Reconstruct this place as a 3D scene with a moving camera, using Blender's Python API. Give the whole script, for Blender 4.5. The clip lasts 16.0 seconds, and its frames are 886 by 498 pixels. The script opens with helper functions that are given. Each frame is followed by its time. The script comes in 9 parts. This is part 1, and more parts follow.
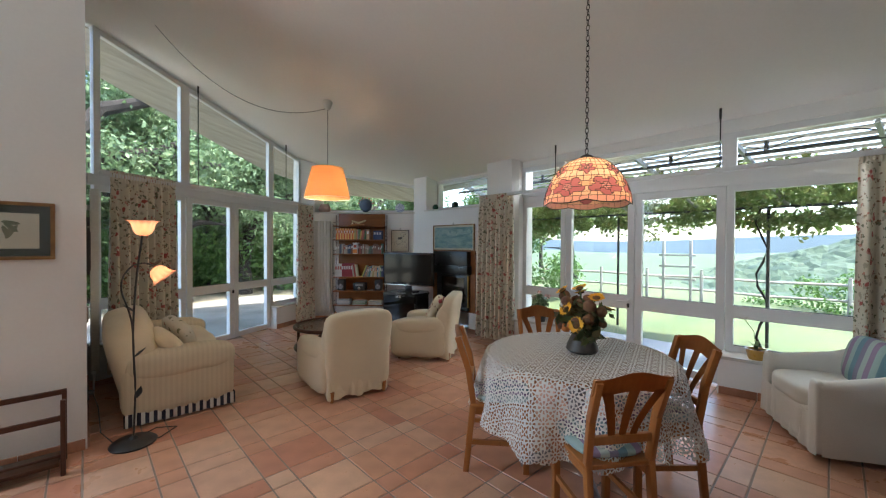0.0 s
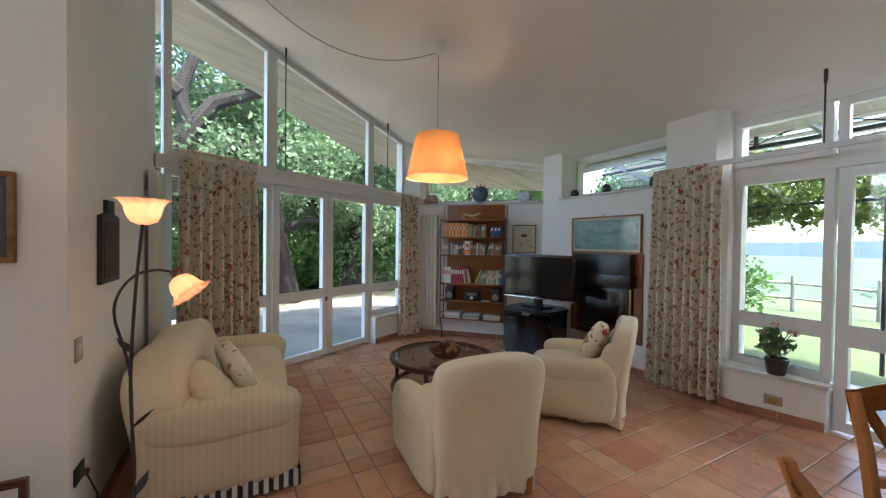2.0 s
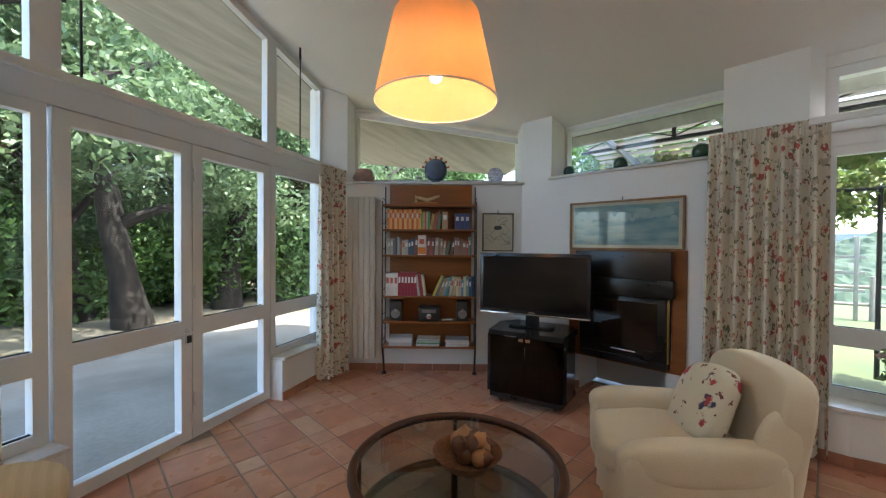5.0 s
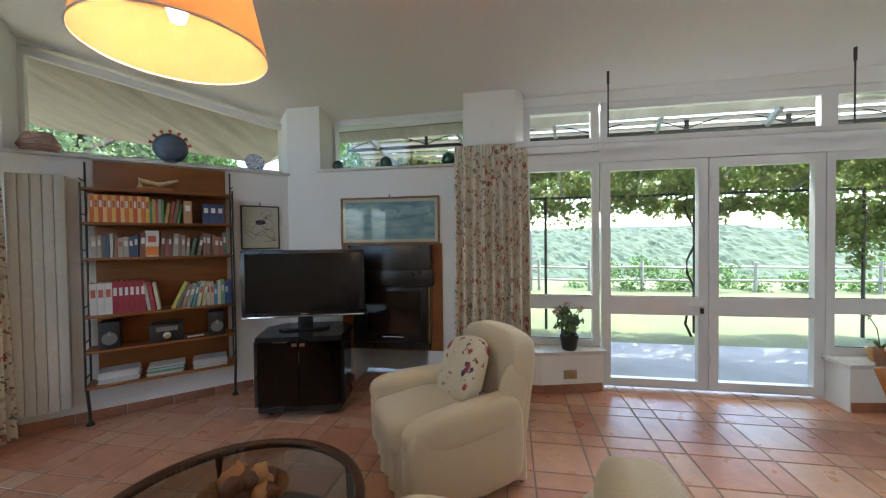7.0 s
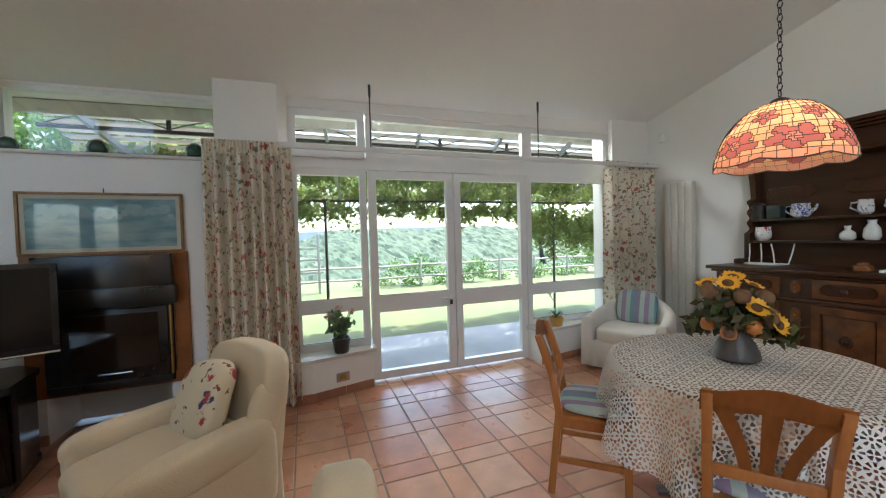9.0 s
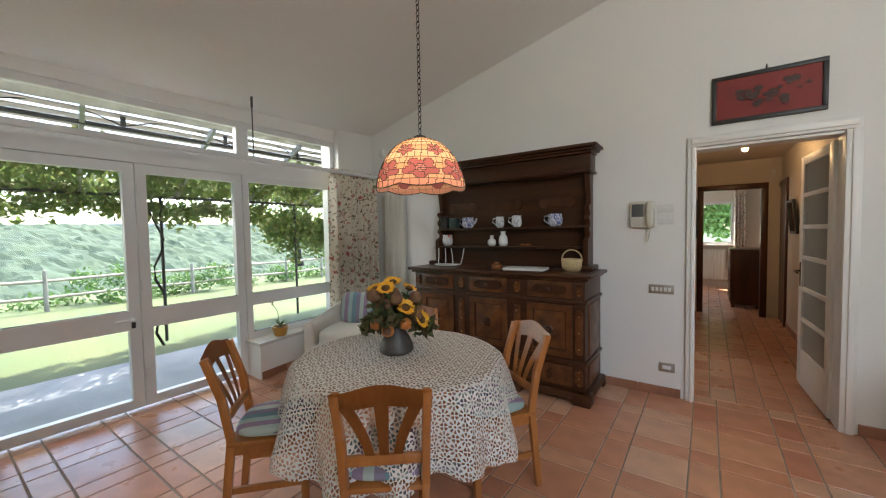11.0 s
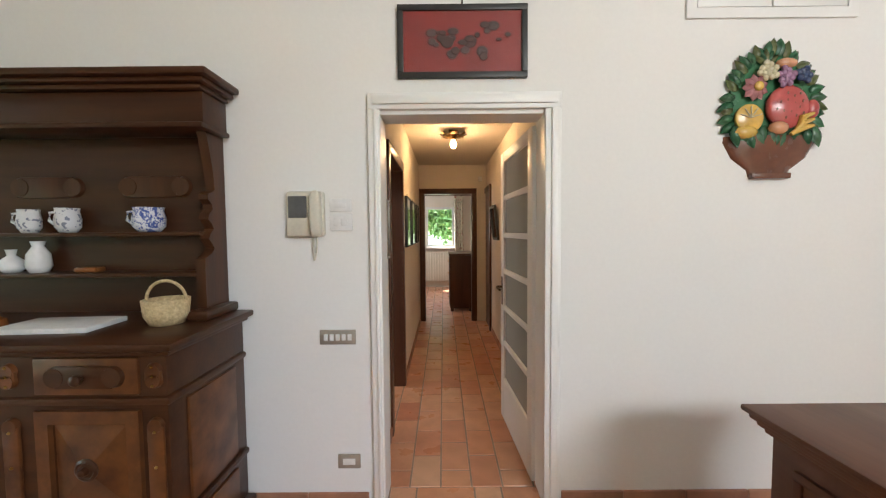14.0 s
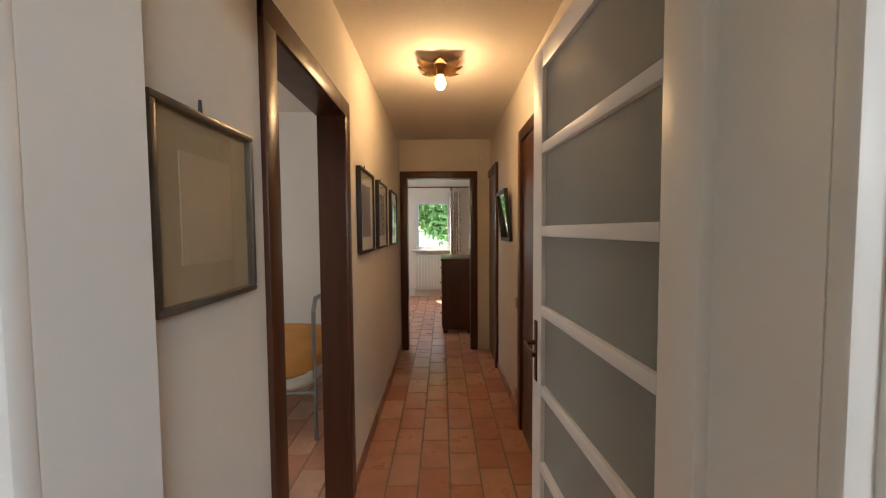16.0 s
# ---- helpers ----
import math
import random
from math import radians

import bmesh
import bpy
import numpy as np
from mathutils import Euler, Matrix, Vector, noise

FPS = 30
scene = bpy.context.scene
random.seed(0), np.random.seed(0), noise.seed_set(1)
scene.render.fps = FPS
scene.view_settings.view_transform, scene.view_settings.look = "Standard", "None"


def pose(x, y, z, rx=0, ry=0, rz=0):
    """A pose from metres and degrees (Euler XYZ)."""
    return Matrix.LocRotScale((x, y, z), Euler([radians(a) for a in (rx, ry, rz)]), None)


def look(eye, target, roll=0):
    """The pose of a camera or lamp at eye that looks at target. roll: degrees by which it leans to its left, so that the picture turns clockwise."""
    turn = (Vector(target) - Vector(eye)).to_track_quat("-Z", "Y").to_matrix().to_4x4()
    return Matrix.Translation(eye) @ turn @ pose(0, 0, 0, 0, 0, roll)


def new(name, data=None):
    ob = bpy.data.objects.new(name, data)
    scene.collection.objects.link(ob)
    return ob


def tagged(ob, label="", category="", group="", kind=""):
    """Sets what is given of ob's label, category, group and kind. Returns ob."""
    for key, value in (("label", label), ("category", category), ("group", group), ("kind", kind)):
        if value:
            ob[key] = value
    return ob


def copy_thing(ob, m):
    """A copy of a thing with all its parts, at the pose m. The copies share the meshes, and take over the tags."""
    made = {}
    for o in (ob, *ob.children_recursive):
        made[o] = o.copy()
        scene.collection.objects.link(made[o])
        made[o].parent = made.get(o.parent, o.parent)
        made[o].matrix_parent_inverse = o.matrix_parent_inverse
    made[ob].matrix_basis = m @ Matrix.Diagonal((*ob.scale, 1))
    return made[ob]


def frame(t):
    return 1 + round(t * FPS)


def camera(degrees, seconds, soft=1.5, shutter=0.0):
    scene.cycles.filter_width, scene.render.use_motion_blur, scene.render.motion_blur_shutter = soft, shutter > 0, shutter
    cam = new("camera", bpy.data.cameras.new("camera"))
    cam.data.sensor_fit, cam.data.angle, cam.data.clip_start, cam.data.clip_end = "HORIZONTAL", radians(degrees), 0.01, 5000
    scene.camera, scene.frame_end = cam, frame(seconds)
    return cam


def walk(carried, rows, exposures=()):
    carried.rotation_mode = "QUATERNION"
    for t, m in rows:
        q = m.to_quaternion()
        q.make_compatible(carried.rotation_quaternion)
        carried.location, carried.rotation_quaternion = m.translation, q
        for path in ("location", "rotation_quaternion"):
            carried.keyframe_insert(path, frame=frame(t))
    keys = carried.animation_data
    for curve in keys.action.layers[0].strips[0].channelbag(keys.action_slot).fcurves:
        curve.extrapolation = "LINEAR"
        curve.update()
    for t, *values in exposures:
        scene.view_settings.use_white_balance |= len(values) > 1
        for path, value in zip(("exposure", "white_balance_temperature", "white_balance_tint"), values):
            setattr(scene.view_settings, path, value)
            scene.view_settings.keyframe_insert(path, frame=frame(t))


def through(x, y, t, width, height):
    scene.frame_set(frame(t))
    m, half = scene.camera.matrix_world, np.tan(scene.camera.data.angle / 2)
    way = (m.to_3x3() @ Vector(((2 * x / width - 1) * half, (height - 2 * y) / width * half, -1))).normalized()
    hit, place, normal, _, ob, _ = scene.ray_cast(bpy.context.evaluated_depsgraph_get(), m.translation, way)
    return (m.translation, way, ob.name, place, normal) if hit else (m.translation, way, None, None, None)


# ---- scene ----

cam = camera(99.6, 16.0, soft=1.2)
PATH = [
    (0, (-0.098, -0.14, 1.446), (1.285, 1.305, 1.423), 0.3),
    (0.5, (0.094, 0.192, 1.448), (1.333, 1.762, 1.417), 0.4),
    (1, (0.265, 0.537, 1.455), (1.399, 2.185, 1.425), 0.5),
    (1.5, (0.427, 0.897, 1.447), (1.453, 2.613, 1.417), 0.6),
    (2, (0.565, 1.287, 1.436), (1.517, 3.047, 1.406), 0.7),
    (2.5, (0.681, 1.669, 1.438), (1.617, 3.436, 1.402), 0.7),
    (3, (0.811, 2.03, 1.454), (1.722, 3.81, 1.414), 0.6),
    (3.2, (0.829, 2.185, 1.446), (1.74, 3.965, 1.403), 0.8),
    (5.3, (0.972, 3.168, 1.381), (2.502, 4.455, 1.351), 0.2),
    (5.5, (0.974, 3.221, 1.377), (2.589, 4.4, 1.344), 0.1),
    (6, (1.002, 3.256, 1.365), (2.785, 4.162, 1.334), -0.2),
    (6.5, (1.014, 3.25, 1.354), (2.914, 3.876, 1.322), -0.5),
    (7, (1.019, 3.211, 1.364), (2.987, 3.567, 1.322), -0.7),
    (7.5, (1.012, 3.17, 1.373), (3.01, 3.252, 1.327), -1.0),
    (8, (1.013, 3.118, 1.37), (3.004, 2.931, 1.322), -1.2),
    (8.2, (1.019, 3.092, 1.369), (2.997, 2.802, 1.32), -1.3),
    (10.3, (0.914, 2.741, 1.457), (2.409, 1.415, 1.367), -1.2),
    (10.5, (0.874, 2.695, 1.455), (2.279, 1.275, 1.363), -1.1),
    (11, (0.771, 2.589, 1.444), (1.925, 0.957, 1.356), -1.0),
    (11.5, (0.71, 2.491, 1.442), (1.569, 0.687, 1.352), -0.9),
    (12, (0.702, 2.291, 1.437), (1.2, 0.357, 1.325), -0.9),
    (12.5, (0.681, 2.001, 1.458), (0.842, 0.011, 1.342), -0.6),
    (13, (0.614, 1.659, 1.46), (0.627, -0.338, 1.357), -0.5),
    (13.5, (0.558, 1.265, 1.457), (0.565, -0.733, 1.354), -0.5),
    (14, (0.532, 0.841, 1.482), (0.535, -1.157, 1.381), -0.5),
    (14.5, (0.48, 0.435, 1.48), (0.474, -1.563, 1.379), -0.3),
    (15, (0.453, 0.045, 1.455), (0.446, -1.953, 1.362), -0.4),
    (15.5, (0.447, -0.342, 1.456), (0.44, -2.34, 1.364), -0.4),
    (16, (0.415, -0.716, 1.445), (0.412, -2.713, 1.346), -0.4),
]
walk(cam, [(t, look(eye, target, roll)) for t, eye, target, roll in PATH],
     exposures=[(0, 3.1, 6100, 9), (1.5, 3.15, 6050, 8), (3, 3.3, 6000, 8), (5.5, 3.2, 6250, 10), (8, 3.25, 6250, 8), (10.5, 3.05, 6550, 10), (12, 3.3, 6650, 10), (13, 3.75, 6650, 10), (14.5, 3.75, 6600, 10), (16, 3.5, 6400, 10)])

# ---- daylight ----
SUN_ELEV, SUN_AZ = 62.0, 152.0
world = bpy.data.worlds.new("daylight")
scene.world = world
world.use_nodes = True
sky = world.node_tree.nodes.new("ShaderNodeTexSky")
sky.sky_type, sky.sun_disc = "NISHITA", False
sky.sun_elevation, sky.sun_rotation = radians(SUN_ELEV), radians(SUN_AZ)
sky.dust_density = 2.0
bg = world.node_tree.nodes["Background"]
bg.inputs["Strength"].default_value = 0.15
world.node_tree.links.new(sky.outputs[0], bg.inputs["Color"])
sun_data = bpy.data.lights.new("sun", "SUN")
sun_data.energy, sun_data.angle, sun_data.color = 2.2, radians(0.6), (1.0, 0.95, 0.87)
sun = new("sun", sun_data)
az, el = radians(SUN_AZ), radians(SUN_ELEV)
sun.matrix_world = look((0, 0, 0), (-math.sin(az) * math.cos(el), -math.cos(az) * math.cos(el), -math.sin(el)))

# added fill lamps that stand in for sky light, all kept out of view
# at the terrace head, an invented north opening, and solid side-room and kitchen walls
for nm, place, aim, sx, sy, watts in (("garden_window_light", (-1.8, 3.55, 2.93), (0.9, -1.6, 1.3), 2.0, 0.6, 9.5), ("terrace_window_light", (4.83, 1.3, 2.635), (3.4, 1.3, 0.0), 3.5, 0.13, 5.5), ("side_room_window_light", (4.46, -3.0, 1.6), (0, -3.0, 1.2), 1.4, 1.3, 3.5), ("far_bedroom_window_light", (2.45, -7.4, 1.6), (0, -7.4, 1.0), 1.3, 1.2, 4.0), ("kitchen_window_light", (-4.55, -2.8, 1.7), (0, -2.8, 1.0), 1.3, 1.2, 0.9)):
    al = bpy.data.lights.new(nm, "AREA")
    al.shape, al.size, al.size_y, al.energy, al.color = "RECTANGLE", sx, sy, watts, (0.93, 0.97, 1.0)
    new(nm, al).matrix_world = look(place, aim)

# ---- building helpers ----


def BM():
    return bmesh.new()


def box(bm, x0, y0, z0, x1, y1, z1, m=None, bev=0.0, seg=2):
    """A box between two corners, turned by m, with rounded edges."""
    r = bmesh.ops.create_cube(bm, size=1.0)
    vs = r["verts"]
    t = Matrix.Translation(((x0 + x1) / 2, (y0 + y1) / 2, (z0 + z1) / 2)) @ Matrix.Diagonal((abs(x1 - x0), abs(y1 - y0), abs(z1 - z0), 1))
    bmesh.ops.transform(bm, matrix=(m @ t) if m else t, verts=vs)
    if bev > 0:
        es = list({e for v in vs for e in v.link_edges})
        bmesh.ops.bevel(bm, geom=es, offset=bev, segments=seg, profile=0.5, affect="EDGES")
    return bm


def prism(bm, pts, z0, z1):
    """An upright prism over a polygon given counter-clockwise."""
    lo = [bm.verts.new((x, y, z0)) for x, y in pts]
    hi = [bm.verts.new((x, y, z1)) for x, y in pts]
    n = len(pts)
    bm.faces.new(lo[::-1])
    bm.faces.new(hi)
    for i in range(n):
        bm.faces.new((lo[i], lo[(i + 1) % n], hi[(i + 1) % n], hi[i]))
    return bm


def rod(bm, p0, p1, r0, r1=None, seg=12):
    """A round bar from p0 to p1, tapering from r0 to r1."""
    p0, p1 = Vector(p0), Vector(p1)
    r1 = r0 if r1 is None else r1
    d = p1 - p0
    q = d.to_track_quat("Z", "Y").to_matrix().to_4x4()
    bmesh.ops.create_cone(bm, cap_ends=True, segments=seg, radius1=r0, radius2=r1, depth=d.length, matrix=Matrix.Translation((p0 + p1) / 2) @ q)
    return bm


def tube(bm, pts, r, seg=8, closed=False, radii=None):
    """A round bar along a line of points."""
    pts = [Vector(p) for p in pts]
    n = len(pts)
    rings = []
    up = Vector((0, 0, 1))
    for i, p in enumerate(pts):
        a = pts[(i - 1) % n] if (closed or i > 0) else p
        b = pts[(i + 1) % n] if (closed or i < n - 1) else p
        d = (b - a).normalized()
        side = d.cross(up)
        if side.length < 1e-3:
            side = d.cross(Vector((1, 0, 0)))
        side.normalize()
        nor = side.cross(d).normalized()
        rr = radii[i] if radii else r
        rings.append([bm.verts.new(p + rr * (math.cos(2 * math.pi * k / seg) * side + math.sin(2 * math.pi * k / seg) * nor)) for k in range(seg)])
    m = n if closed else n - 1
    for i in range(m):
        a, b = rings[i], rings[(i + 1) % n]
        for k in range(seg):
            bm.faces.new((a[k], a[(k + 1) % seg], b[(k + 1) % seg], b[k]))
    if not closed:
        bm.faces.new(rings[0][::-1])
        bm.faces.new(rings[-1])
    return bm


def lathe(bm, prof, seg=24, m=None, cap=True, wave=0.0, waves=8, from_row=0):
    """A body of revolution about z from rows of (radius, height); the rim may be scalloped."""
    m = m or Matrix()
    rows = []
    for j, (r, z) in enumerate(prof):
        row = []
        for k in range(seg):
            a = 2 * math.pi * k / seg
            f = 1 + (wave * math.cos(waves * a) * (j - from_row) / max(1, len(prof) - 1 - from_row) if wave and j >= from_row else 0)
            row.append(bm.verts.new(m @ Vector((r * f * math.cos(a), r * f * math.sin(a), z))))
        rows.append(row)
    for a, b in zip(rows, rows[1:]):
        for k in range(seg):
            bm.faces.new((a[k], a[(k + 1) % seg], b[(k + 1) % seg], b[k]))
    if cap:
        bm.faces.new(rows[0][::-1])
        bm.faces.new(rows[-1])
    return bm


def soft(bm, sx, sy, sz, m=None, p=4.0, n=8, lump=0.0, seed=0):
    """A padded block: a finely divided box drawn towards a superellipsoid, with uneven stuffing."""
    r = bmesh.ops.create_cube(bm, size=2.0)
    es = list({e for v in r["verts"] for e in v.link_edges})
    bmesh.ops.subdivide_edges(bm, edges=es, cuts=n, use_grid_fill=True)
    vs = [v for v in bm.verts if not v.tag]
    for v in vs:
        v.tag = True
        c = v.co.copy()
        k = (abs(c.x) ** p + abs(c.y) ** p + abs(c.z) ** p) ** (1 / p)
        c = c / k
        c = Vector((c.x * sx / 2, c.y * sy / 2, c.z * sz / 2))
        if lump:
            c += lump * c.normalized() * noise.noise(c * 5 + Vector((seed * 3.1, seed, 0)))
        v.co = m @ c if m else c
    return bm


def curve(pts, n=6):
    """A smooth line through the points."""
    P = [Vector(p) for p in pts]
    P = [P[0] * 2 - P[1]] + P + [P[-1] * 2 - P[-2]]
    out = []
    for a, b, c, d in zip(P, P[1:], P[2:], P[3:]):
        for k in range(n):
            t = k / n
            out.append(0.5 * (2 * b + (c - a) * t + (2 * a - 5 * b + 4 * c - d) * t * t + (3 * b - a - 3 * c + d) * t ** 3))
    return out + [P[-2]]


def sheet(bm, f, nu, nv, thick=0.0):
    """A grid of points f(u, v), u and v from 0 to 1."""
    g = [[bm.verts.new(f(i / nu, j / nv)) for i in range(nu + 1)] for j in range(nv + 1)]
    fs = [bm.faces.new((g[j][i], g[j][i + 1], g[j + 1][i + 1], g[j + 1][i])) for j in range(nv) for i in range(nu)]
    if thick:
        bmesh.ops.solidify(bm, geom=fs, thickness=thick)
    return bm


def finish(ob, smooth):
    if smooth:
        for p in ob.data.polygons:
            p.use_smooth = True
        if smooth != "all":
            ob.data.set_sharp_from_angle(angle=radians(38))


def mesh_of(name, bm, material):
    bmesh.ops.recalc_face_normals(bm, faces=bm.faces)
    me = bpy.data.meshes.new(name)
    bm.to_mesh(me)
    bm.free()
    for m in (material if isinstance(material, (list, tuple)) else [material]):
        me.materials.append(m)
    return me


def part(name, bm, material, parent, label="", smooth=True):
    """One mesh under a thing or a part; its numbers are in the thing's own axes."""
    ob = new(name, mesh_of(name, bm, material))
    finish(ob, smooth)
    ob.parent = parent
    if label:
        tagged(ob, label)
    return ob


def thing(name, m, label, category, group=""):
    """An Empty at the base of a thing."""
    ob = new(name)
    ob.empty_display_size = 0.1
    ob.matrix_basis = m if isinstance(m, Matrix) else Matrix.Translation(m)
    return tagged(ob, label, category, group)


def solid(name, bm, material, label, category, group="", kind="", m=None, smooth=True):
    """A thing that is one mesh."""
    ob = new(name, mesh_of(name, bm, material))
    finish(ob, smooth)
    if m is not None:
        ob.matrix_basis = m
    return tagged(ob, label, category, group, kind)


def structure(name, bm, material, label="", smooth=False):
    ob = new(name, mesh_of(name, bm, material))
    finish(ob, smooth)
    return tagged(ob, label, "", "", "structure")


# ---- materials ----


def surf(name, c1, c2=None, scale=6.0, rough=0.6, bump=0.0, bscale=60.0, metal=0.0, fine=0.06, stretch=(1, 1, 1), vary=0.0, spec=0.5, coat=0.0, sheen=0.0, wear=0.0):
    """A surface with broad blotches, fine grain, relief and, where asked, a tone of its own for each piece."""
    c2 = c2 or tuple(c * 0.86 for c in c1)
    m = bpy.data.materials.new(name)
    m.use_nodes = True
    nt = m.node_tree
    n, l = nt.nodes, nt.links
    b = n["Principled BSDF"]
    tc = n.new("ShaderNodeTexCoord")
    mp = n.new("ShaderNodeMapping")
    mp.inputs["Scale"].default_value = stretch
    l.new(tc.outputs["Object"], mp.inputs["Vector"])
    big = n.new("ShaderNodeTexNoise")
    big.inputs["Scale"].default_value, big.inputs["Detail"].default_value = scale, 6
    l.new(mp.outputs[0], big.inputs["Vector"])
    mix = n.new("ShaderNodeMix")
    mix.data_type = "RGBA"
    mix.inputs[6].default_value, mix.inputs[7].default_value = (*c1, 1), (*c2, 1)
    rmp = n.new("ShaderNodeMapRange")
    rmp.inputs[1].default_value, rmp.inputs[2].default_value = 0.3, 0.7
    l.new(big.outputs["Fac"], rmp.inputs[0])
    l.new(rmp.outputs[0], mix.inputs[0])
    small = n.new("ShaderNodeTexNoise")
    small.inputs["Scale"].default_value, small.inputs["Detail"].default_value = bscale, 4
    l.new(mp.outputs[0], small.inputs["Vector"])
    hsv = n.new("ShaderNodeHueSaturation")
    l.new(mix.outputs[2], hsv.inputs["Color"])
    val = n.new("ShaderNodeMapRange")
    val.inputs[3].default_value, val.inputs[4].default_value = 1 - fine * 2, 1 + fine * 2
    l.new(small.outputs["Fac"], val.inputs[0])
    last = val.outputs[0]
    if vary:
        oi = n.new("ShaderNodeObjectInfo")
        vr = n.new("ShaderNodeMapRange")
        vr.inputs[3].default_value, vr.inputs[4].default_value = 1 - vary, 1 + vary
        l.new(oi.outputs["Random"], vr.inputs[0])
        mu = n.new("ShaderNodeMath")
        mu.operation = "MULTIPLY"
        l.new(last, mu.inputs[0])
        l.new(vr.outputs[0], mu.inputs[1])
        last = mu.outputs[0]
    l.new(last, hsv.inputs["Value"])
    l.new(hsv.outputs[0], b.inputs["Base Color"])
    rr = n.new("ShaderNodeMapRange")
    rr.inputs[3].default_value, rr.inputs[4].default_value = max(0.02, rough - 0.1), min(1, rough + 0.1)
    l.new(big.outputs["Fac"], rr.inputs[0])
    l.new(rr.outputs[0], b.inputs["Roughness"])
    b.inputs["Metallic"].default_value = metal
    b.inputs["Specular IOR Level"].default_value = spec
    b.inputs["Coat Weight"].default_value = coat
    b.inputs["Coat Roughness"].default_value = 0.25
    b.inputs["Sheen Weight"].default_value = sheen
    if bump:
        bp = n.new("ShaderNodeBump")
        bp.inputs["Strength"].default_value, bp.inputs["Distance"].default_value = bump, 0.004
        l.new(small.outputs["Fac"], bp.inputs["Height"])
        l.new(bp.outputs[0], b.inputs["Normal"])
    return m


def wood(name, c1, c2, rough=0.45, axis=2, scale=9.0, coat=0.2, vary=0.0):
    """Wood with long grain along one axis."""
    st = [scale * 1.4] * 3
    st[axis] = scale * 0.12
    return surf(name, c1, c2, 1.0, rough, 0.12, 6.0, fine=0.1, stretch=tuple(st), coat=coat, vary=vary, spec=0.3)


def glow(name, color, strength):
    m = bpy.data.materials.new(name)
    m.use_nodes = True
    b = m.node_tree.nodes["Principled BSDF"]
    b.inputs["Base Color"].default_value = (*color, 1)
    b.inputs["Emission Color"].default_value = (*color, 1)
    b.inputs["Emission Strength"].default_value = strength
    return m


def shade_cloth(name, color, through=0.6, rough=0.8):
    """A lampshade that lets its bulb's light through."""
    m = bpy.data.materials.new(name)
    m.use_nodes = True
    n, l = m.node_tree.nodes, m.node_tree.links
    tr = n.new("ShaderNodeBsdfTranslucent")
    tr.inputs["Color"].default_value = (*color, 1)
    df = n.new("ShaderNodeBsdfDiffuse")
    df.inputs["Color"].default_value = (*color, 1)
    mx = n.new("ShaderNodeMixShader")
    mx.inputs[0].default_value = through
    l.new(df.outputs[0], mx.inputs[1])
    l.new(tr.outputs[0], mx.inputs[2])
    n.remove(n["Principled BSDF"])
    l.new(mx.outputs[0], n["Material Output"].inputs["Surface"])
    return m


def pane_glass(name, tint=(0.95, 0.97, 0.96), gloss=0.07, rough=0.02, milk=0.0):
    m = bpy.data.materials.new(name)
    m.use_nodes = True
    n, l = m.node_tree.nodes, m.node_tree.links
    tr = n.new("ShaderNodeBsdfTransparent")
    tr.inputs["Color"].default_value = (*tint, 1)
    gl = n.new("ShaderNodeBsdfGlossy")
    gl.inputs["Roughness"].default_value = rough
    lw = n.new("ShaderNodeLayerWeight")
    lw.inputs["Blend"].default_value = 0.5
    pw, sc = n.new("ShaderNodeMath"), n.new("ShaderNodeMath")
    pw.operation, sc.operation = "POWER", "MULTIPLY_ADD"
    pw.inputs[1].default_value, sc.inputs[1].default_value, sc.inputs[2].default_value = 4.5, 0.85, 0.045
    l.new(lw.outputs["Facing"], pw.inputs[0])
    l.new(pw.outputs[0], sc.inputs[0])
    mx = n.new("ShaderNodeMixShader")
    l.new(sc.outputs[0], mx.inputs[0])
    base = tr
    if milk:
        df = n.new("ShaderNodeBsdfTranslucent")
        df.inputs["Color"].default_value = (*tint, 1)
        d2 = n.new("ShaderNodeMixShader")
        d2.inputs[0].default_value = milk
        l.new(tr.outputs[0], d2.inputs[1])
        l.new(df.outputs[0], d2.inputs[2])
        base = d2
    l.new(base.outputs[0], mx.inputs[1])
    l.new(gl.outputs[0], mx.inputs[2])
    n.remove(n["Principled BSDF"])
    l.new(mx.outputs[0], n["Material Output"].inputs["Surface"])
    return m


def by_piece(name, cols, rough=0.6, island=False, bump=0.2, bscale=30.0, blotch=5.0, spec=0.5, amount=0.35):
    """Pieces of several tones: each piece takes one by chance, with blotches in it."""
    m = surf(name, (1, 1, 1), (1 - amount, 1 - amount, 1 - amount), blotch, rough, bump, bscale, spec=spec)
    n, l = m.node_tree.nodes, m.node_tree.links
    b = n["Principled BSDF"]
    src = b.inputs["Base Color"].links[0].from_socket
    if island:
        ge = n.new("ShaderNodeNewGeometry")
        rnd = ge.outputs["Random Per Island"]
    else:
        oi = n.new("ShaderNodeObjectInfo")
        rnd = oi.outputs["Random"]
    cr = n.new("ShaderNodeValToRGB")
    cr.color_ramp.interpolation = "CONSTANT" if island is None else "LINEAR"
    while len(cr.color_ramp.elements) < len(cols):
        cr.color_ramp.elements.new(0.5)
    for i, c in enumerate(cols):
        cr.color_ramp.elements[i].position = i / max(1, len(cols) - 1)
        cr.color_ramp.elements[i].color = (*c, 1)
    l.new(rnd, cr.inputs[0])
    mx = n.new("ShaderNodeMix")
    mx.data_type, mx.blend_type = "RGBA", "MULTIPLY"
    mx.inputs[0].default_value = 1.0
    l.new(src, mx.inputs[6])
    l.new(cr.outputs[0], mx.inputs[7])
    l.new(mx.outputs[2], b.inputs["Base Color"])
    return m


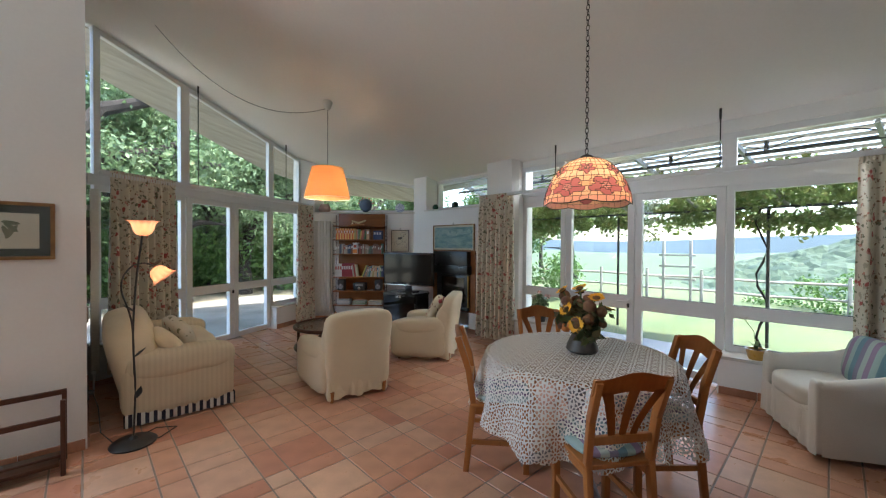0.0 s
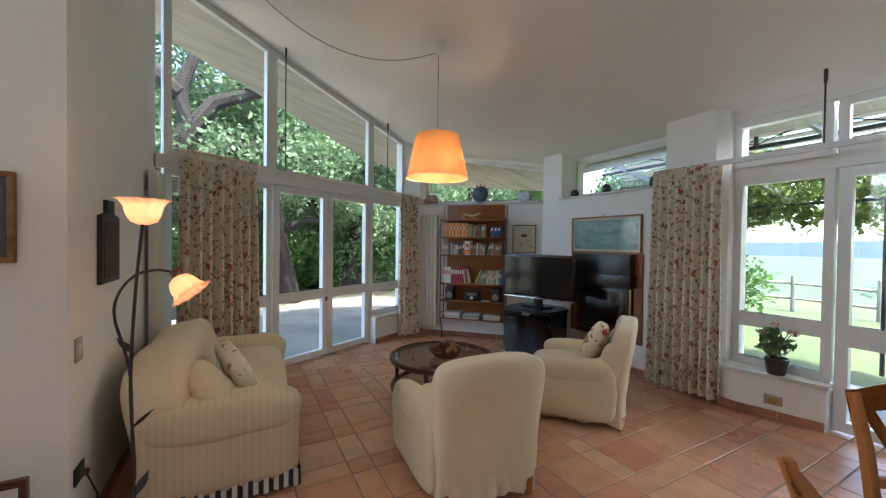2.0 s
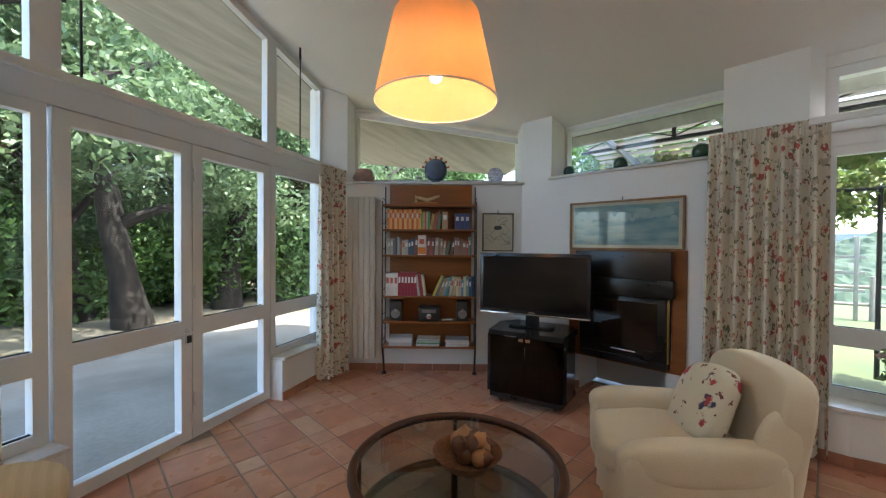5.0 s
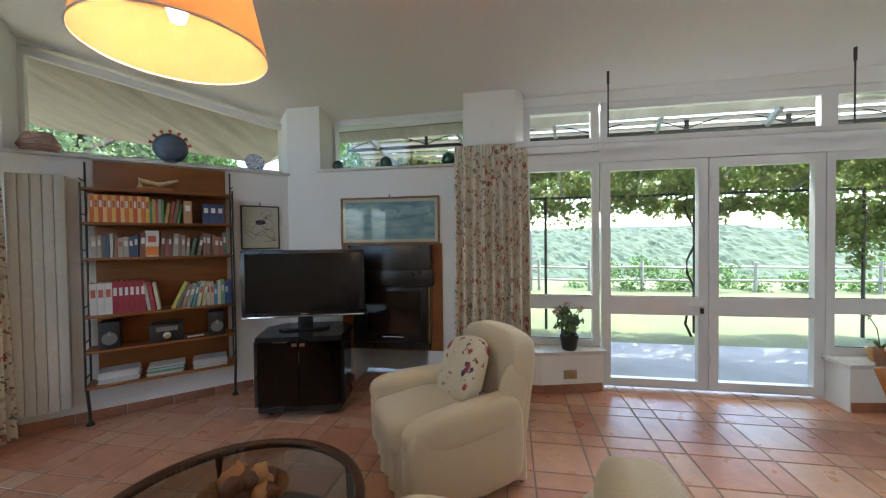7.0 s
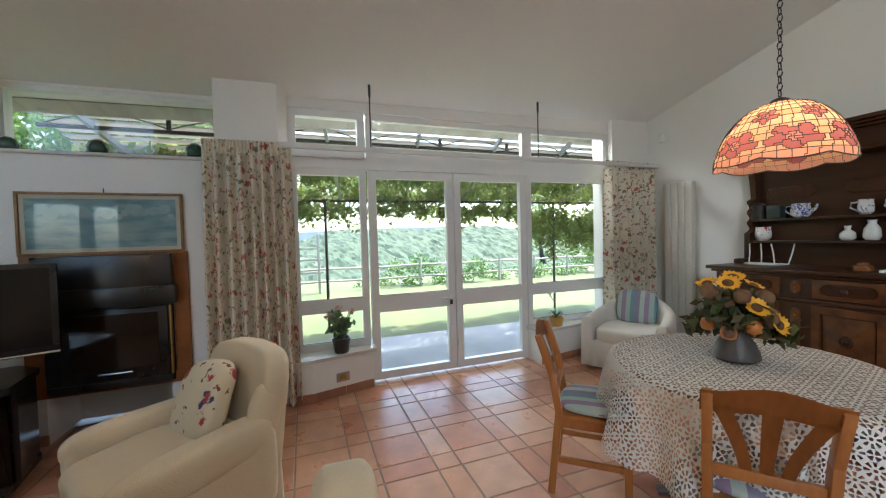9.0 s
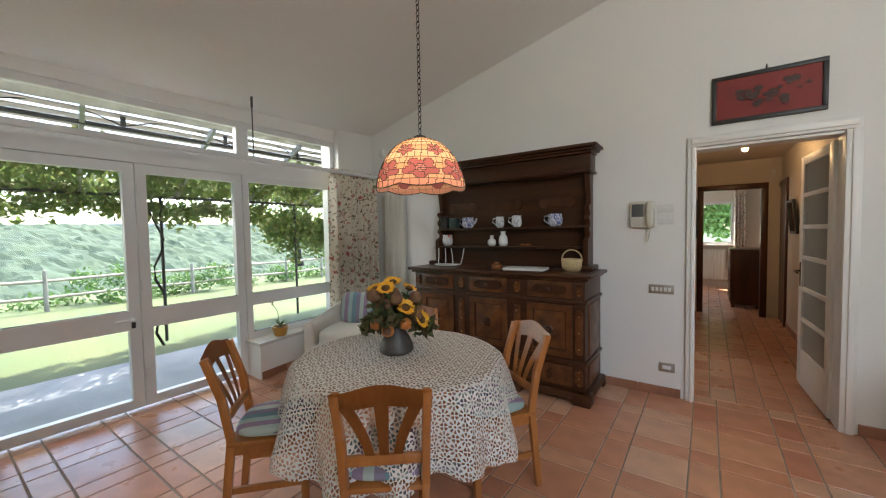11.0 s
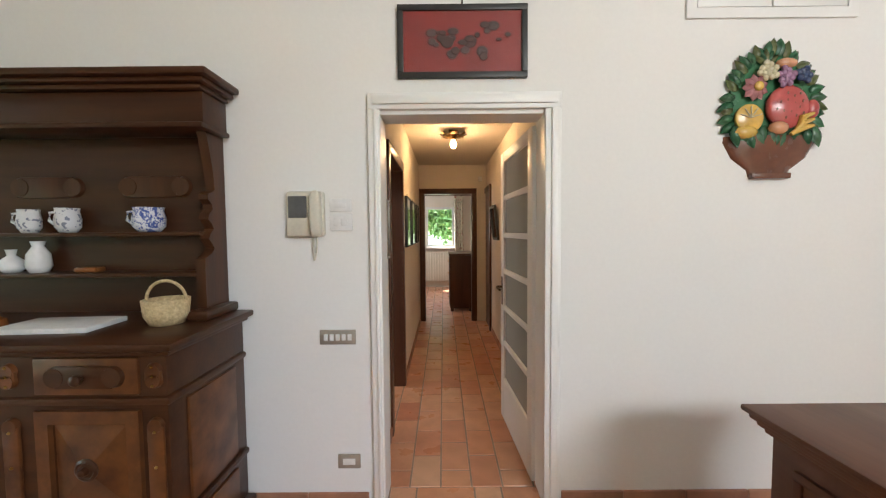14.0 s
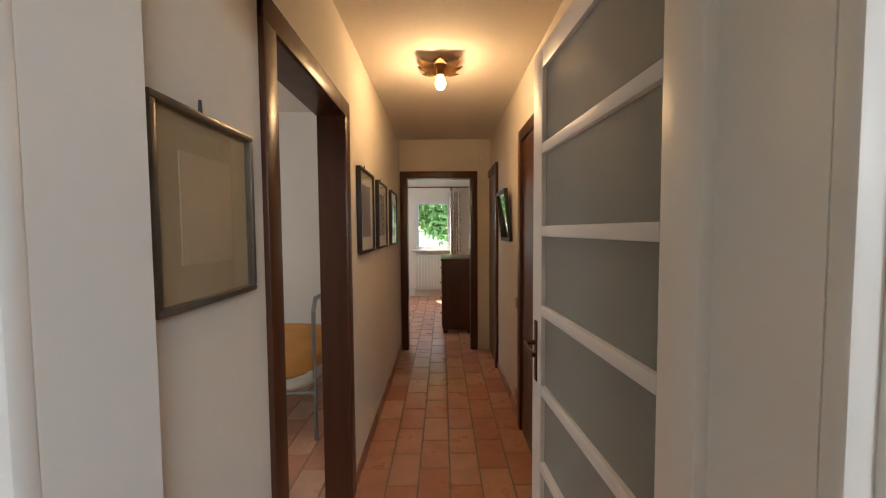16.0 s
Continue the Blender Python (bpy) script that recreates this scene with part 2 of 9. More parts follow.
M_WALL = surf("plaster_white", (0.80, 0.79, 0.76), (0.785, 0.775, 0.745), 1.3, 0.85, 0.10, 45, fine=0.015)
M_CEIL = surf("ceiling_white", (0.84, 0.83, 0.80), (0.82, 0.81, 0.78), 0.8, 0.9, 0.06, 40, fine=0.015)
M_ALU = surf("white_painted_aluminium", (0.74, 0.74, 0.73), (0.70, 0.70, 0.69), 3, 0.35, 0.02, 80, fine=0.015)
M_WHITE = surf("white_gloss_paint", (0.81, 0.80, 0.77), (0.805, 0.795, 0.765), 4, 0.42, 0.01, 50, fine=0.006)
M_MARBLE = surf("marble_sill", (0.66, 0.64, 0.58), (0.55, 0.53, 0.48), 7, 0.35, 0.05, 30)
M_GLASS = pane_glass("window_glass")
M_GREYGL = pane_glass("smoked_glass", (0.74, 0.76, 0.73))
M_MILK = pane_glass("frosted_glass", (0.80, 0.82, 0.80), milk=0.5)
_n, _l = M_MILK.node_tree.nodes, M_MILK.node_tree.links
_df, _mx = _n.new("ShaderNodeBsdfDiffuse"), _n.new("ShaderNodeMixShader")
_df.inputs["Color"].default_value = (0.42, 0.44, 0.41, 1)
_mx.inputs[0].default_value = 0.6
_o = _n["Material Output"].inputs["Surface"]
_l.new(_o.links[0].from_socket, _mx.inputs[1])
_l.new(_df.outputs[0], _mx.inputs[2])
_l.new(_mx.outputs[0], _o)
M_GROUT = surf("grout", (0.34, 0.27, 0.21), (0.25, 0.19, 0.15), 5, 0.9, 0.2, 80)
TILES = [(0.60, 0.265, 0.150), (0.65, 0.325, 0.190), (0.68, 0.370, 0.225), (0.54, 0.215, 0.125), (0.63, 0.315, 0.190), (0.70, 0.425, 0.275)]
M_TILE = by_piece("terracotta_tile", TILES, 0.30, False, 0.10, 22, 6, amount=0.22)
M_TILE2 = by_piece("terracotta_tile_rest", TILES, 0.30, True, 0.10, 22, 6, amount=0.22)
M_SKIRT = by_piece("terracotta_skirting", [(0.42, 0.19, 0.11), (0.50, 0.25, 0.15), (0.38, 0.17, 0.10)], 0.5)
M_BLACK = surf("black_iron", (0.018, 0.018, 0.018), (0.03, 0.028, 0.026), 12, 0.45, 0.15, 90)
M_GREYM = surf("grey_metal", (0.30, 0.30, 0.30), (0.24, 0.24, 0.24), 12, 0.4, 0.05, 90, metal=0.6)
M_CHROME = surf("chrome", (0.7, 0.7, 0.7), (0.6, 0.6, 0.6), 10, 0.12, 0.0, 90, metal=1.0)
M_BRASS = surf("brass", (0.55, 0.38, 0.13), (0.42, 0.28, 0.09), 10, 0.3, 0.05, 90, metal=1.0)
M_WALNUT = wood("dark_walnut", (0.034, 0.012, 0.005), (0.066, 0.024, 0.009), 0.36, 0, 8, 0.1)
M_WALNUTV = wood("dark_walnut_upright", (0.042, 0.015, 0.006), (0.076, 0.027, 0.010), 0.36, 2, 8, 0.1)
M_BURL = surf("walnut_burl", (0.160, 0.058, 0.018), (0.058, 0.020, 0.008), 9, 0.34, 0.08, 30, fine=0.12, coat=0.12, spec=0.35)
M_TEAK = wood("teak", (0.27, 0.095, 0.024), (0.19, 0.064, 0.017), 0.4, 0, 7, 0.2)
M_PINE = wood("pine", (0.42, 0.165, 0.045), (0.33, 0.12, 0.032), 0.32, 2, 7, 0.4)
M_DOORW = wood("mahogany", (0.085, 0.028, 0.012), (0.055, 0.018, 0.009), 0.35, 2, 8, 0.3)
M_COUNTER = wood("counter_walnut", (0.125, 0.042, 0.015), (0.080, 0.026, 0.010), 0.45, 1, 5, 0.15)

# ---- the room's shell ----
def ceil_z(x, y=-1.11):
    return 3.85 - 0.24 * x - 0.018 * y


GA = math.atan(0.535)
G0 = Vector((-0.09, 5.303, 0))
GM = Matrix.Translation(G0) @ Matrix.Rotation(GA, 4, "Z")       # x along the garden wall, y outwards
BM0 = Matrix.Translation((3.076, 6.726, 0)) @ Matrix.Rotation(radians(-45), 4, "Z")   # x along the bookcase wall, y outwards
FM = Matrix.Translation((4.418, 5.384, 0)) @ Matrix.Rotation(radians(-89.0), 4, "Z")  # x along the fireplace wall, y outwards
WALLTOP = 5.6


def wall_poly(name, pts, z0, z1, label="", mat=None):
    return structure(name, prism(BM(), pts, z0, z1), mat or M_WALL, label)


def sloped_wall(name, x0, x1, y0, y1, z0, over=0.05):
    """A wall along x whose top follows the ceiling."""
    bm = BM()
    vs = [bm.verts.new((x, y, z)) for x in (x0, x1) for y in (y0, y1) for z in (z0, ceil_z(x, y) + over)]
    for f in ((0, 1, 3, 2), (4, 6, 7, 5), (0, 4, 5, 1), (2, 3, 7, 6), (0, 2, 6, 4), (1, 5, 7, 3)):
        bm.faces.new([vs[i] for i in f])
    return structure(name, bm, M_WALL, "white plastered wall")


YS = -1.11
# dresser wall, with the corridor opening and the kitchen door
sloped_wall("wall_south", 0.875, 4.95, YS - 0.16, YS, 0)
sloped_wall("wall_south_middle", -2.13, -0.02, YS - 0.16, YS, 0)
sloped_wall("wall_south_over_door", -0.02, 0.875, YS - 0.16, YS, 2.10)
sloped_wall("wall_south_over_kitchen_door", -3.05, -2.13, YS - 0.16, YS, 2.62)
sloped_wall("wall_south_west", -4.6, -3.05, YS - 0.16, YS, 0)
wall_poly("wall_west", [(-4.75, -1.3), (-4.6, -1.3), (-4.6, 3.7), (-4.75, 3.7)], 0, 5.2)
# near garden wall with a wide unseen opening, added for the fill lamp
sloped_wall("wall_north_near", -0.75, -0.09, 3.47, 3.63, 0)
sloped_wall("wall_north_west", -4.6, -2.85, 3.47, 3.63, 0)
sloped_wall("wall_north_over_added_opening", -2.85, -0.75, 3.47, 3.63, 3.25)
wall_poly("wall_north_under_added_opening", [(-2.85, 3.47), (-0.75, 3.47), (-0.75, 3.63), (-2.85, 3.63)], 0, 0.55)
wall_poly("wall_north_return", [(-0.25, 3.63), (-0.09, 3.63), (-0.09, 5.36), (-0.25, 5.36)], 0, 3.88)
# bookcase wall: low wall, recess and window over the ledge
BL = 1.898


def boxm(name, m, x0, y0, z0, x1, y1, z1, mat, label="", bev=0.0):
    ob = structure(name, box(BM(), x0, y0, z0, x1, y1, z1, None, bev), mat, label, smooth=bev > 0)
    ob.matrix_basis = m
    return ob


boxm("wall_bookcase", BM0, -0.1, 0, 0, BL + 0.1, 0.42, 2.03, M_WALL, "white plastered wall under the ledge")
boxm("wall_bookcase_over_window", BM0, 0.0, 0.24, 2.90, BL + 0.3, 0.42, 3.4, M_WALL)
boxm("wall_fireplace_upper", FM, 0.25, 0.27, 2.62, 1.85, 0.45, 3.2, M_WALL)
# pier between garden glass and bookcase window, pier between the two high windows, pier by the terrace
wall_poly("pier_garden", [(2.81, 6.855), (3.076, 6.726), (3.39, 6.98), (3.15, 7.28), (2.79, 7.02)], 0, 3.3, "white plastered pier")
wall_poly("pier_corner", [(4.418, 5.384), (4.43, 5.04), (4.86, 5.04), (4.92, 5.46), (4.71, 5.68)], 0, 2.95, "white plastered pier")
wall_poly("pier_terrace", [(4.46, 3.628), (4.465, 3.161), (4.55, 3.09), (4.9, 3.09), (4.9, 3.628)], 0, 2.95, "white plastered pier")
wall_poly("pier_south", [(4.57, -0.54), (4.57, YS), (4.9, YS), (4.9, -0.54)], 0, 2.95, "white plastered pier")
# fireplace wall: over and beside the hearth
FX = lambda y: (5.36 - y) / math.cos(radians(2.7))
boxm("wall_fireplace_over", FM, 0.34, 0, 1.30, 1.76, 0.5, 2.05, M_WALL, "white plastered chimney breast")
boxm("wall_fireplace_left", FM, 0.0, 0.001, 0, 0.66, 0.5, 1.30, M_WALL)
boxm("wall_fireplace_right", FM, 1.40, 0, 0, 1.80, 0.5, 1.30, M_WALL)
boxm("wall_fireplace_back", FM, 0.60, 0.42, 0, 1.45, 0.5, 1.30, M_WALL)
structure("ledge_bookcase", box(BM(), -0.03, -0.03, 2.03, BL + 0.02, 0.24, 2.055, BM0, 0.006), M_MARBLE, "pale stone ledge", True)
structure("ledge_fireplace", box(BM(), 0.32, -0.03, 2.05, 1.76, 0.27, 2.075, FM, 0.006), M_MARBLE, "pale stone ledge", True)

# ceiling and roof: one slab that rises away from the terrace
ROOF = [(5.12, -1.5), (5.12, 5.3), (5.5, 6.4), (4.3, 8.25), (2.7, 8.4), (-0.3, 6.6), (-0.3, 3.7), (-4.8, 3.7), (-4.8, -1.4)]
bm = BM()
lo = [bm.verts.new((x, y, ceil_z(x, y))) for x, y in ROOF]
hi = [bm.verts.new((x, y, ceil_z(x, y) + 0.22)) for x, y in ROOF]
bm.faces.new(lo)
bm.faces.new(hi[::-1])
for i in range(len(ROOF)):
    j = (i + 1) % len(ROOF)
    bm.faces.new((lo[i], hi[i], hi[j], lo[j]))
structure("ceiling", bm, M_CEIL, "white sloping plastered ceiling")
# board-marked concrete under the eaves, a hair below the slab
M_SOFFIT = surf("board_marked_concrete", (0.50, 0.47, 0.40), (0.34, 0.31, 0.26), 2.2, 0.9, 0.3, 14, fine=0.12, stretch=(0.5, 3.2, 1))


def soffit(name, pts, dz=0.012):
    bm = BM()
    lo = [bm.verts.new((x, y, ceil_z(x, y) - dz)) for x, y in pts]
    hi = [bm.verts.new((x, y, ceil_z(x, y) - 0.002)) for x, y in pts]
    bm.faces.new(lo)
    bm.faces.new(hi[::-1])
    for i in range(len(pts)):
        j = (i + 1) % len(pts)
        bm.faces.new((lo[i], hi[i], hi[j], lo[j]))
    return structure(name, bm, M_SOFFIT, "board-marked concrete eaves")


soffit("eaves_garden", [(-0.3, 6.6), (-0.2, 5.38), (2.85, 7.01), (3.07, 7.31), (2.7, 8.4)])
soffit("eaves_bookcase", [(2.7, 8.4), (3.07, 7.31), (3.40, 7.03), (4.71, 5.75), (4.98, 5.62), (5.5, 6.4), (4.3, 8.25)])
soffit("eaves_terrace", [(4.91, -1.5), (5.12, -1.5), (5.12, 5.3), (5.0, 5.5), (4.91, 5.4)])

# ---- windows ----


def frame_bars(bm, x0, x1, z0, z1, w, d=0.06, y=0.0, top=None):
    """Four bars round an opening; top(x) bends the upper bar to a slope."""
    t = top or (lambda x: z1)

    def quad(xa, xb, za0, za1, zb0, zb1):
        vs = [bm.verts.new(p) for p in ((xa, y - d / 2, za0), (xb, y - d / 2, zb0), (xb, y - d / 2, zb1), (xa, y - d / 2, za1),
                                        (xa, y + d / 2, za0), (xb, y + d / 2, zb0), (xb, y + d / 2, zb1), (xa, y + d / 2, za1))]
        for f in ((0, 1, 2, 3), (7, 6, 5, 4), (0, 4, 5, 1), (1, 5, 6, 2), (2, 6, 7, 3), (3, 7, 4, 0)):
            bm.faces.new([vs[i] for i in f])
    quad(x0, x1, z0, z0 + w, z0, z0 + w)
    quad(x0, x1, t(x0) - w, t(x0), t(x1) - w, t(x1))
    quad(x0, x0 + w, z0 + w, t(x0) - w, z0 + w, t(x0 + w) - w)
    quad(x1 - w, x1, z0 + w, t(x1 - w) - w, z0 + w, t(x1) - w)
    return bm


def pane(parent, x0, x1, z0, z1, y=0.0, top=None, mat=None):
    t = top or (lambda x: z1)
    bm = BM()
    vs = [bm.verts.new(p) for p in ((x0, y - 0.004, z0), (x1, y - 0.004, z0), (x1, y - 0.004, t(x1)), (x0, y - 0.004, t(x0)))]
    bm.faces.new(vs)
    ob = part("pane", bm, mat or M_GLASS, parent, smooth=False)
    ob.visible_shadow = False
    bead = BM()
    for b in ((x0, z0, x1, z0 + 0.006), ):
        box(bead, b[0], y - 0.012, b[1], b[2], y + 0.004, b[3])
    part("gasket", bead, M_BLACK, parent, smooth=False)
    return ob


def window(name, m, x0, x1, z0, z1, w, label, y=0.0, top=None, d=0.06):
    ob = thing(name, m, label, "window")
    ob["kind"] = "structure"
    part("window_frame", frame_bars(BM(), x0, x1, z0, z1, w, d, y, top), M_ALU, ob, smooth=False)
    pane(ob, x0 + w, x1 - w, z0 + w, z1 - w, y, (lambda x: top(x) - w) if top else None)
    return ob


def glazed_door(name, m, x0, x1, z1, zm0, zm1, handle_at, label, w=0.075):
    """A leaf with two panes and a broad middle rail."""
    ob = thing(name, m, label, "glazed door")
    ob["kind"] = "structure"
    bm = frame_bars(BM(), x0, x1, 0.02, z1, w, 0.065)
    box(bm, x0 + w, -0.0325, zm0, x1 - w, 0.0325, zm1)
    part("door_frame", bm, M_ALU, ob, smooth=False)
    pane(ob, x0 + w, x1 - w, 0.02 + w - 0.03, zm0)
    pane(ob, x0 + w, x1 - w, zm1, z1 - w)
    if handle_at is not None:
        h = BM()
        s = 1 if handle_at < (x0 + x1) / 2 else -1
        box(h, handle_at - 0.016, -0.045, 0.69, handle_at + 0.016, -0.032, 0.80, None, 0.004)
        rod(h, (handle_at, -0.045, 0.775), (handle_at, -0.085, 0.775), 0.009)
        tube(h, [(handle_at, -0.085, 0.775), (handle_at + s * 0.04, -0.088, 0.776), (handle_at + s * 0.12, -0.082, 0.772)], 0.009)
        part("handle", h, M_ALU, ob, "white lever handle")
        k = BM()
        box(k, handle_at - 0.014, -0.06, 0.70, handle_at + 0.014, -0.045, 0.75, None, 0.004)
        part("lock", k, M_BLACK, ob, "black lock")
    else:
        h = BM()
        for z in (0.25, 1.0, 1.8):
            rod(h, (x0 + 0.01, -0.045, z), (x0 + 0.01, -0.045, z + 0.09), 0.009)
        part("hinge", h, M_ALU, ob)
    return ob


# garden glazing, x along the wall
gtop = lambda s: ceil_z(-0.09 + s * math.cos(GA), 5.303 + s * math.sin(GA)) - 0.015
window("window_garden_high_1", GM, 0.06, 1.065, 2.18, 3.4, 0.06, "white aluminium high window under a sloping ceiling", top=gtop)
window("window_garden_high_2", GM, 1.065, 2.585, 2.18, 3.4, 0.06, "white aluminium high window under a sloping ceiling", top=gtop)
window("window_garden_high_3", GM, 2.585, 3.32, 2.18, 3.4, 0.05, "white aluminium high window under a sloping ceiling", top=gtop)
boxm("window_transom_garden", GM, 0.0, -0.04, 2.065, 3.32, 0.04, 2.18, M_ALU)
for nm, a, b in (("window_garden_low_1", 0.06, 1.065), ("window_garden_low_2", 2.565, 3.32)):
    window(nm, GM, a, b, 0.785, 2.065, 0.06, "white aluminium window onto the garden")
    window(nm + "_foot", GM, a, b, 0.38, 0.785, 0.06, "low white aluminium window pane onto the garden")
glazed_door("door_garden_1", GM, 1.085, 1.825, 2.06, 0.735, 0.85, 1.79, "white aluminium glazed garden door, closed")
glazed_door("door_garden_2", GM, 1.832, 2.555, 2.06, 0.735, 0.85, None, "white aluminium glazed garden door, closed")
boxm("wall_sill_garden_1", GM, 0.0, -0.15, 0, 1.07, 0.10, 0.355, M_WALL, "white plastered sill wall")
boxm("wall_sill_garden_2", GM, 2.57, -0.15, 0, 3.40, 0.10, 0.355, M_WALL, "white plastered sill wall")
structure("window_sill_garden_1", box(BM(), 0.0, -0.18, 0.355, 1.075, 0.03, 0.38, GM, 0.005), M_MARBLE, "pale stone window sill", True)
structure("window_sill_garden_2", box(BM(), 2.565, -0.18, 0.355, 3.34, 0.03, 0.38, GM, 0.005), M_MARBLE, "pale stone window sill", True)
# terrace glazing, x along the wall towards the dresser wall
TX = 4.68
TM = Matrix.Translation((TX, 3.09, 0)) @ Matrix.Rotation(radians(-90), 4, "Z")
TY = lambda y: 3.09 - y
window("window_terrace_high_1", TM, 0.0, TY(2.42), 2.16, 2.59, 0.065, "white aluminium top-hung window above the terrace", y=-0.02, d=0.09)
window("window_terrace_high_2", TM, TY(2.40), TY(0.61), 2.175, 2.60, 0.06, "long white aluminium high window above the terrace doors")
window("window_terrace_high_3", TM, TY(0.61), TY(-0.53), 2.175, 2.60, 0.06, "white aluminium high window above the terrace")
boxm("window_transom_terrace", TM, 0.0, -0.04, 2.065, 3.62, 0.04, 2.175, M_ALU)
boxm("window_head_terrace", TM, 0.0, -0.05, 2.60, 3.62, 0.05, 2.78, M_WALL, "white plastered lintel")
for nm, a, b in (("window_terrace_low_1", 0.0, TY(2.41)), ("window_terrace_low_2", TY(0.625), TY(-0.53))):
    window(nm, TM, a, b, 0.78, 2.065, 0.062, "white aluminium window onto the terrace")
    window(nm + "_foot", TM, a, b, 0.375, 0.78, 0.062, "low white aluminium window pane onto the terrace")
glazed_door("door_terrace_1", TM, TY(2.39), TY(1.515), 2.06, 0.68, 0.84, TY(1.57), "white aluminium glazed terrace door, closed")
glazed_door("door_terrace_2", TM, TY(1.505), TY(0.635), 2.06, 0.68, 0.84, None, "white aluminium glazed terrace door, closed")
wall_poly("wall_sill_terrace_1", [(4.56, 2.40), (4.78, 2.40), (4.78, 3.10), (4.55, 3.12), (4.41, 3.16), (4.41, 2.95)], 0, 0.345, "white plastered sill wall")
wall_poly("wall_sill_terrace_2", [(4.58, -0.54), (4.78, -0.54), (4.78, 0.625), (4.40, 0.64)], 0, 0.345, "white plastered sill wall")
wall_poly("window_sill_terrace_1", [(4.52, 2.38), (4.65, 2.38), (4.65, 3.09), (4.55, 3.09), (4.465, 3.16), (4.38, 3.16), (4.38, 2.95)], 0.345, 0.375, "pale stone window sill", M_MARBLE)
wall_poly("window_sill_terrace_2", [(4.55, -0.54), (4.65, -0.54), (4.65, 0.66), (4.37, 0.66)], 0.345, 0.375, "pale stone window sill", M_MARBLE)
# high windows over the ledges
window("window_bookcase_high", BM0, 0.0, BL + 0.1, 2.055, 2.9, 0.06, "long white aluminium high window above a stone ledge", y=0.27,
       top=lambda s: ceil_z(3.076 + 0.19 + s * 0.7071, 6.92 - s * 0.7071) - 0.04)
window("window_fireplace_high", FM, 0.32, 1.78, 2.075, 2.64, 0.06, "white aluminium high window above a stone ledge", y=0.31)

# ---- corridor and rooms beyond ----
XL, XR, YE = 0.92, -0.16, -5.20
CH = 2.52
M_ROSE = surf("plaster_warm", (0.74, 0.68, 0.60), (0.70, 0.64, 0.56), 1.5, 0.85, 0.08, 45, fine=0.015)
wall_poly("wall_corridor_east_1", [(XL, -1.83), (XL + 0.12, -1.83), (XL + 0.12, YS - 0.16), (XL, YS - 0.16)], 0, CH, "white corridor wall", M_ROSE)
wall_poly("wall_corridor_east_2", [(XL, YE - 0.12), (XL + 0.12, YE - 0.12), (XL + 0.12, -2.68), (XL, -2.68)], 0, CH, "white corridor wall", M_ROSE)
wall_poly("wall_corridor_east_head", [(XL, -2.68), (XL + 0.12, -2.68), (XL + 0.12, -1.83), (XL, -1.83)], 2.06, CH, "", M_ROSE)
wall_poly("wall_corridor_west", [(XR - 0.12, YE - 0.12), (XR, YE - 0.12), (XR, YS - 0.16), (XR - 0.12, YS - 0.16)], 0, CH, "white corridor wall", M_ROSE)
wall_poly("wall_corridor_end_1", [(0.86, YE - 0.12), (XL, YE - 0.12), (XL, YE), (0.86, YE)], 0, CH, "", M_ROSE)
wall_poly("wall_corridor_end_2", [(XR, YE - 0.12), (0.05, YE - 0.12), (0.05, YE), (XR, YE)], 0, CH, "", M_ROSE)
wall_poly("wall_corridor_end_head", [(0.05, YE - 0.12), (0.86, YE - 0.12), (0.86, YE), (0.05, YE)], 2.09, CH, "", M_ROSE)
wall_poly("ceiling_corridor", [(XR - 0.12, YE - 0.12), (XL + 0.12, YE - 0.12), (XL + 0.12, YS - 0.16), (XR - 0.12, YS - 0.16)], CH, CH + 0.1, "corridor ceiling", M_ROSE)
# far bedroom
wall_poly("wall_bedroom_end_1", [(0.99, -9.06), (2.6, -9.06), (2.6, -8.92), (0.99, -8.92)], 0, 2.66, "", M_ROSE)
wall_poly("wall_bedroom_end_2", [(-1.2, -9.06), (0.25, -9.06), (0.25, -8.92), (-1.2, -8.92)], 0, 2.66, "", M_ROSE)
wall_poly("wall_bedroom_end_low", [(0.25, -9.06), (0.99, -9.06), (0.99, -8.92), (0.25, -8.92)], 0, 1.03, "", M_ROSE)
wall_poly("wall_bedroom_end_head", [(0.25, -9.06), (0.99, -9.06), (0.99, -8.92), (0.25, -8.92)], 2.08, 2.66, "", M_ROSE)
wall_poly("wall_bedroom_west", [(-1.2, -9.06), (-1.08, -9.06), (-1.08, -5.32), (-1.2, -5.32)], 0, 2.66, "", M_ROSE)
wall_poly("wall_bedroom_east", [(2.48, -9.06), (2.6, -9.06), (2.6, -5.32), (2.48, -5.32)], 0, 2.66, "", M_ROSE)
wall_poly("wall_bedroom_north", [(XL + 0.12, YE - 0.12), (2.6, YE - 0.12), (2.6, YE), (XL + 0.12, YE)], 0, 2.66, "", M_ROSE)
wall_poly("wall_bedroom_north_west", [(-1.2, YE - 0.12), (XR - 0.12, YE - 0.12), (XR - 0.12, YE), (-1.2, YE)], 0, 2.66, "", M_ROSE)
wall_poly("ceiling_bedroom", [(-1.2, -9.06), (2.6, -9.06), (2.6, YE), (-1.2, YE)], 2.66, 2.76, "", M_ROSE)
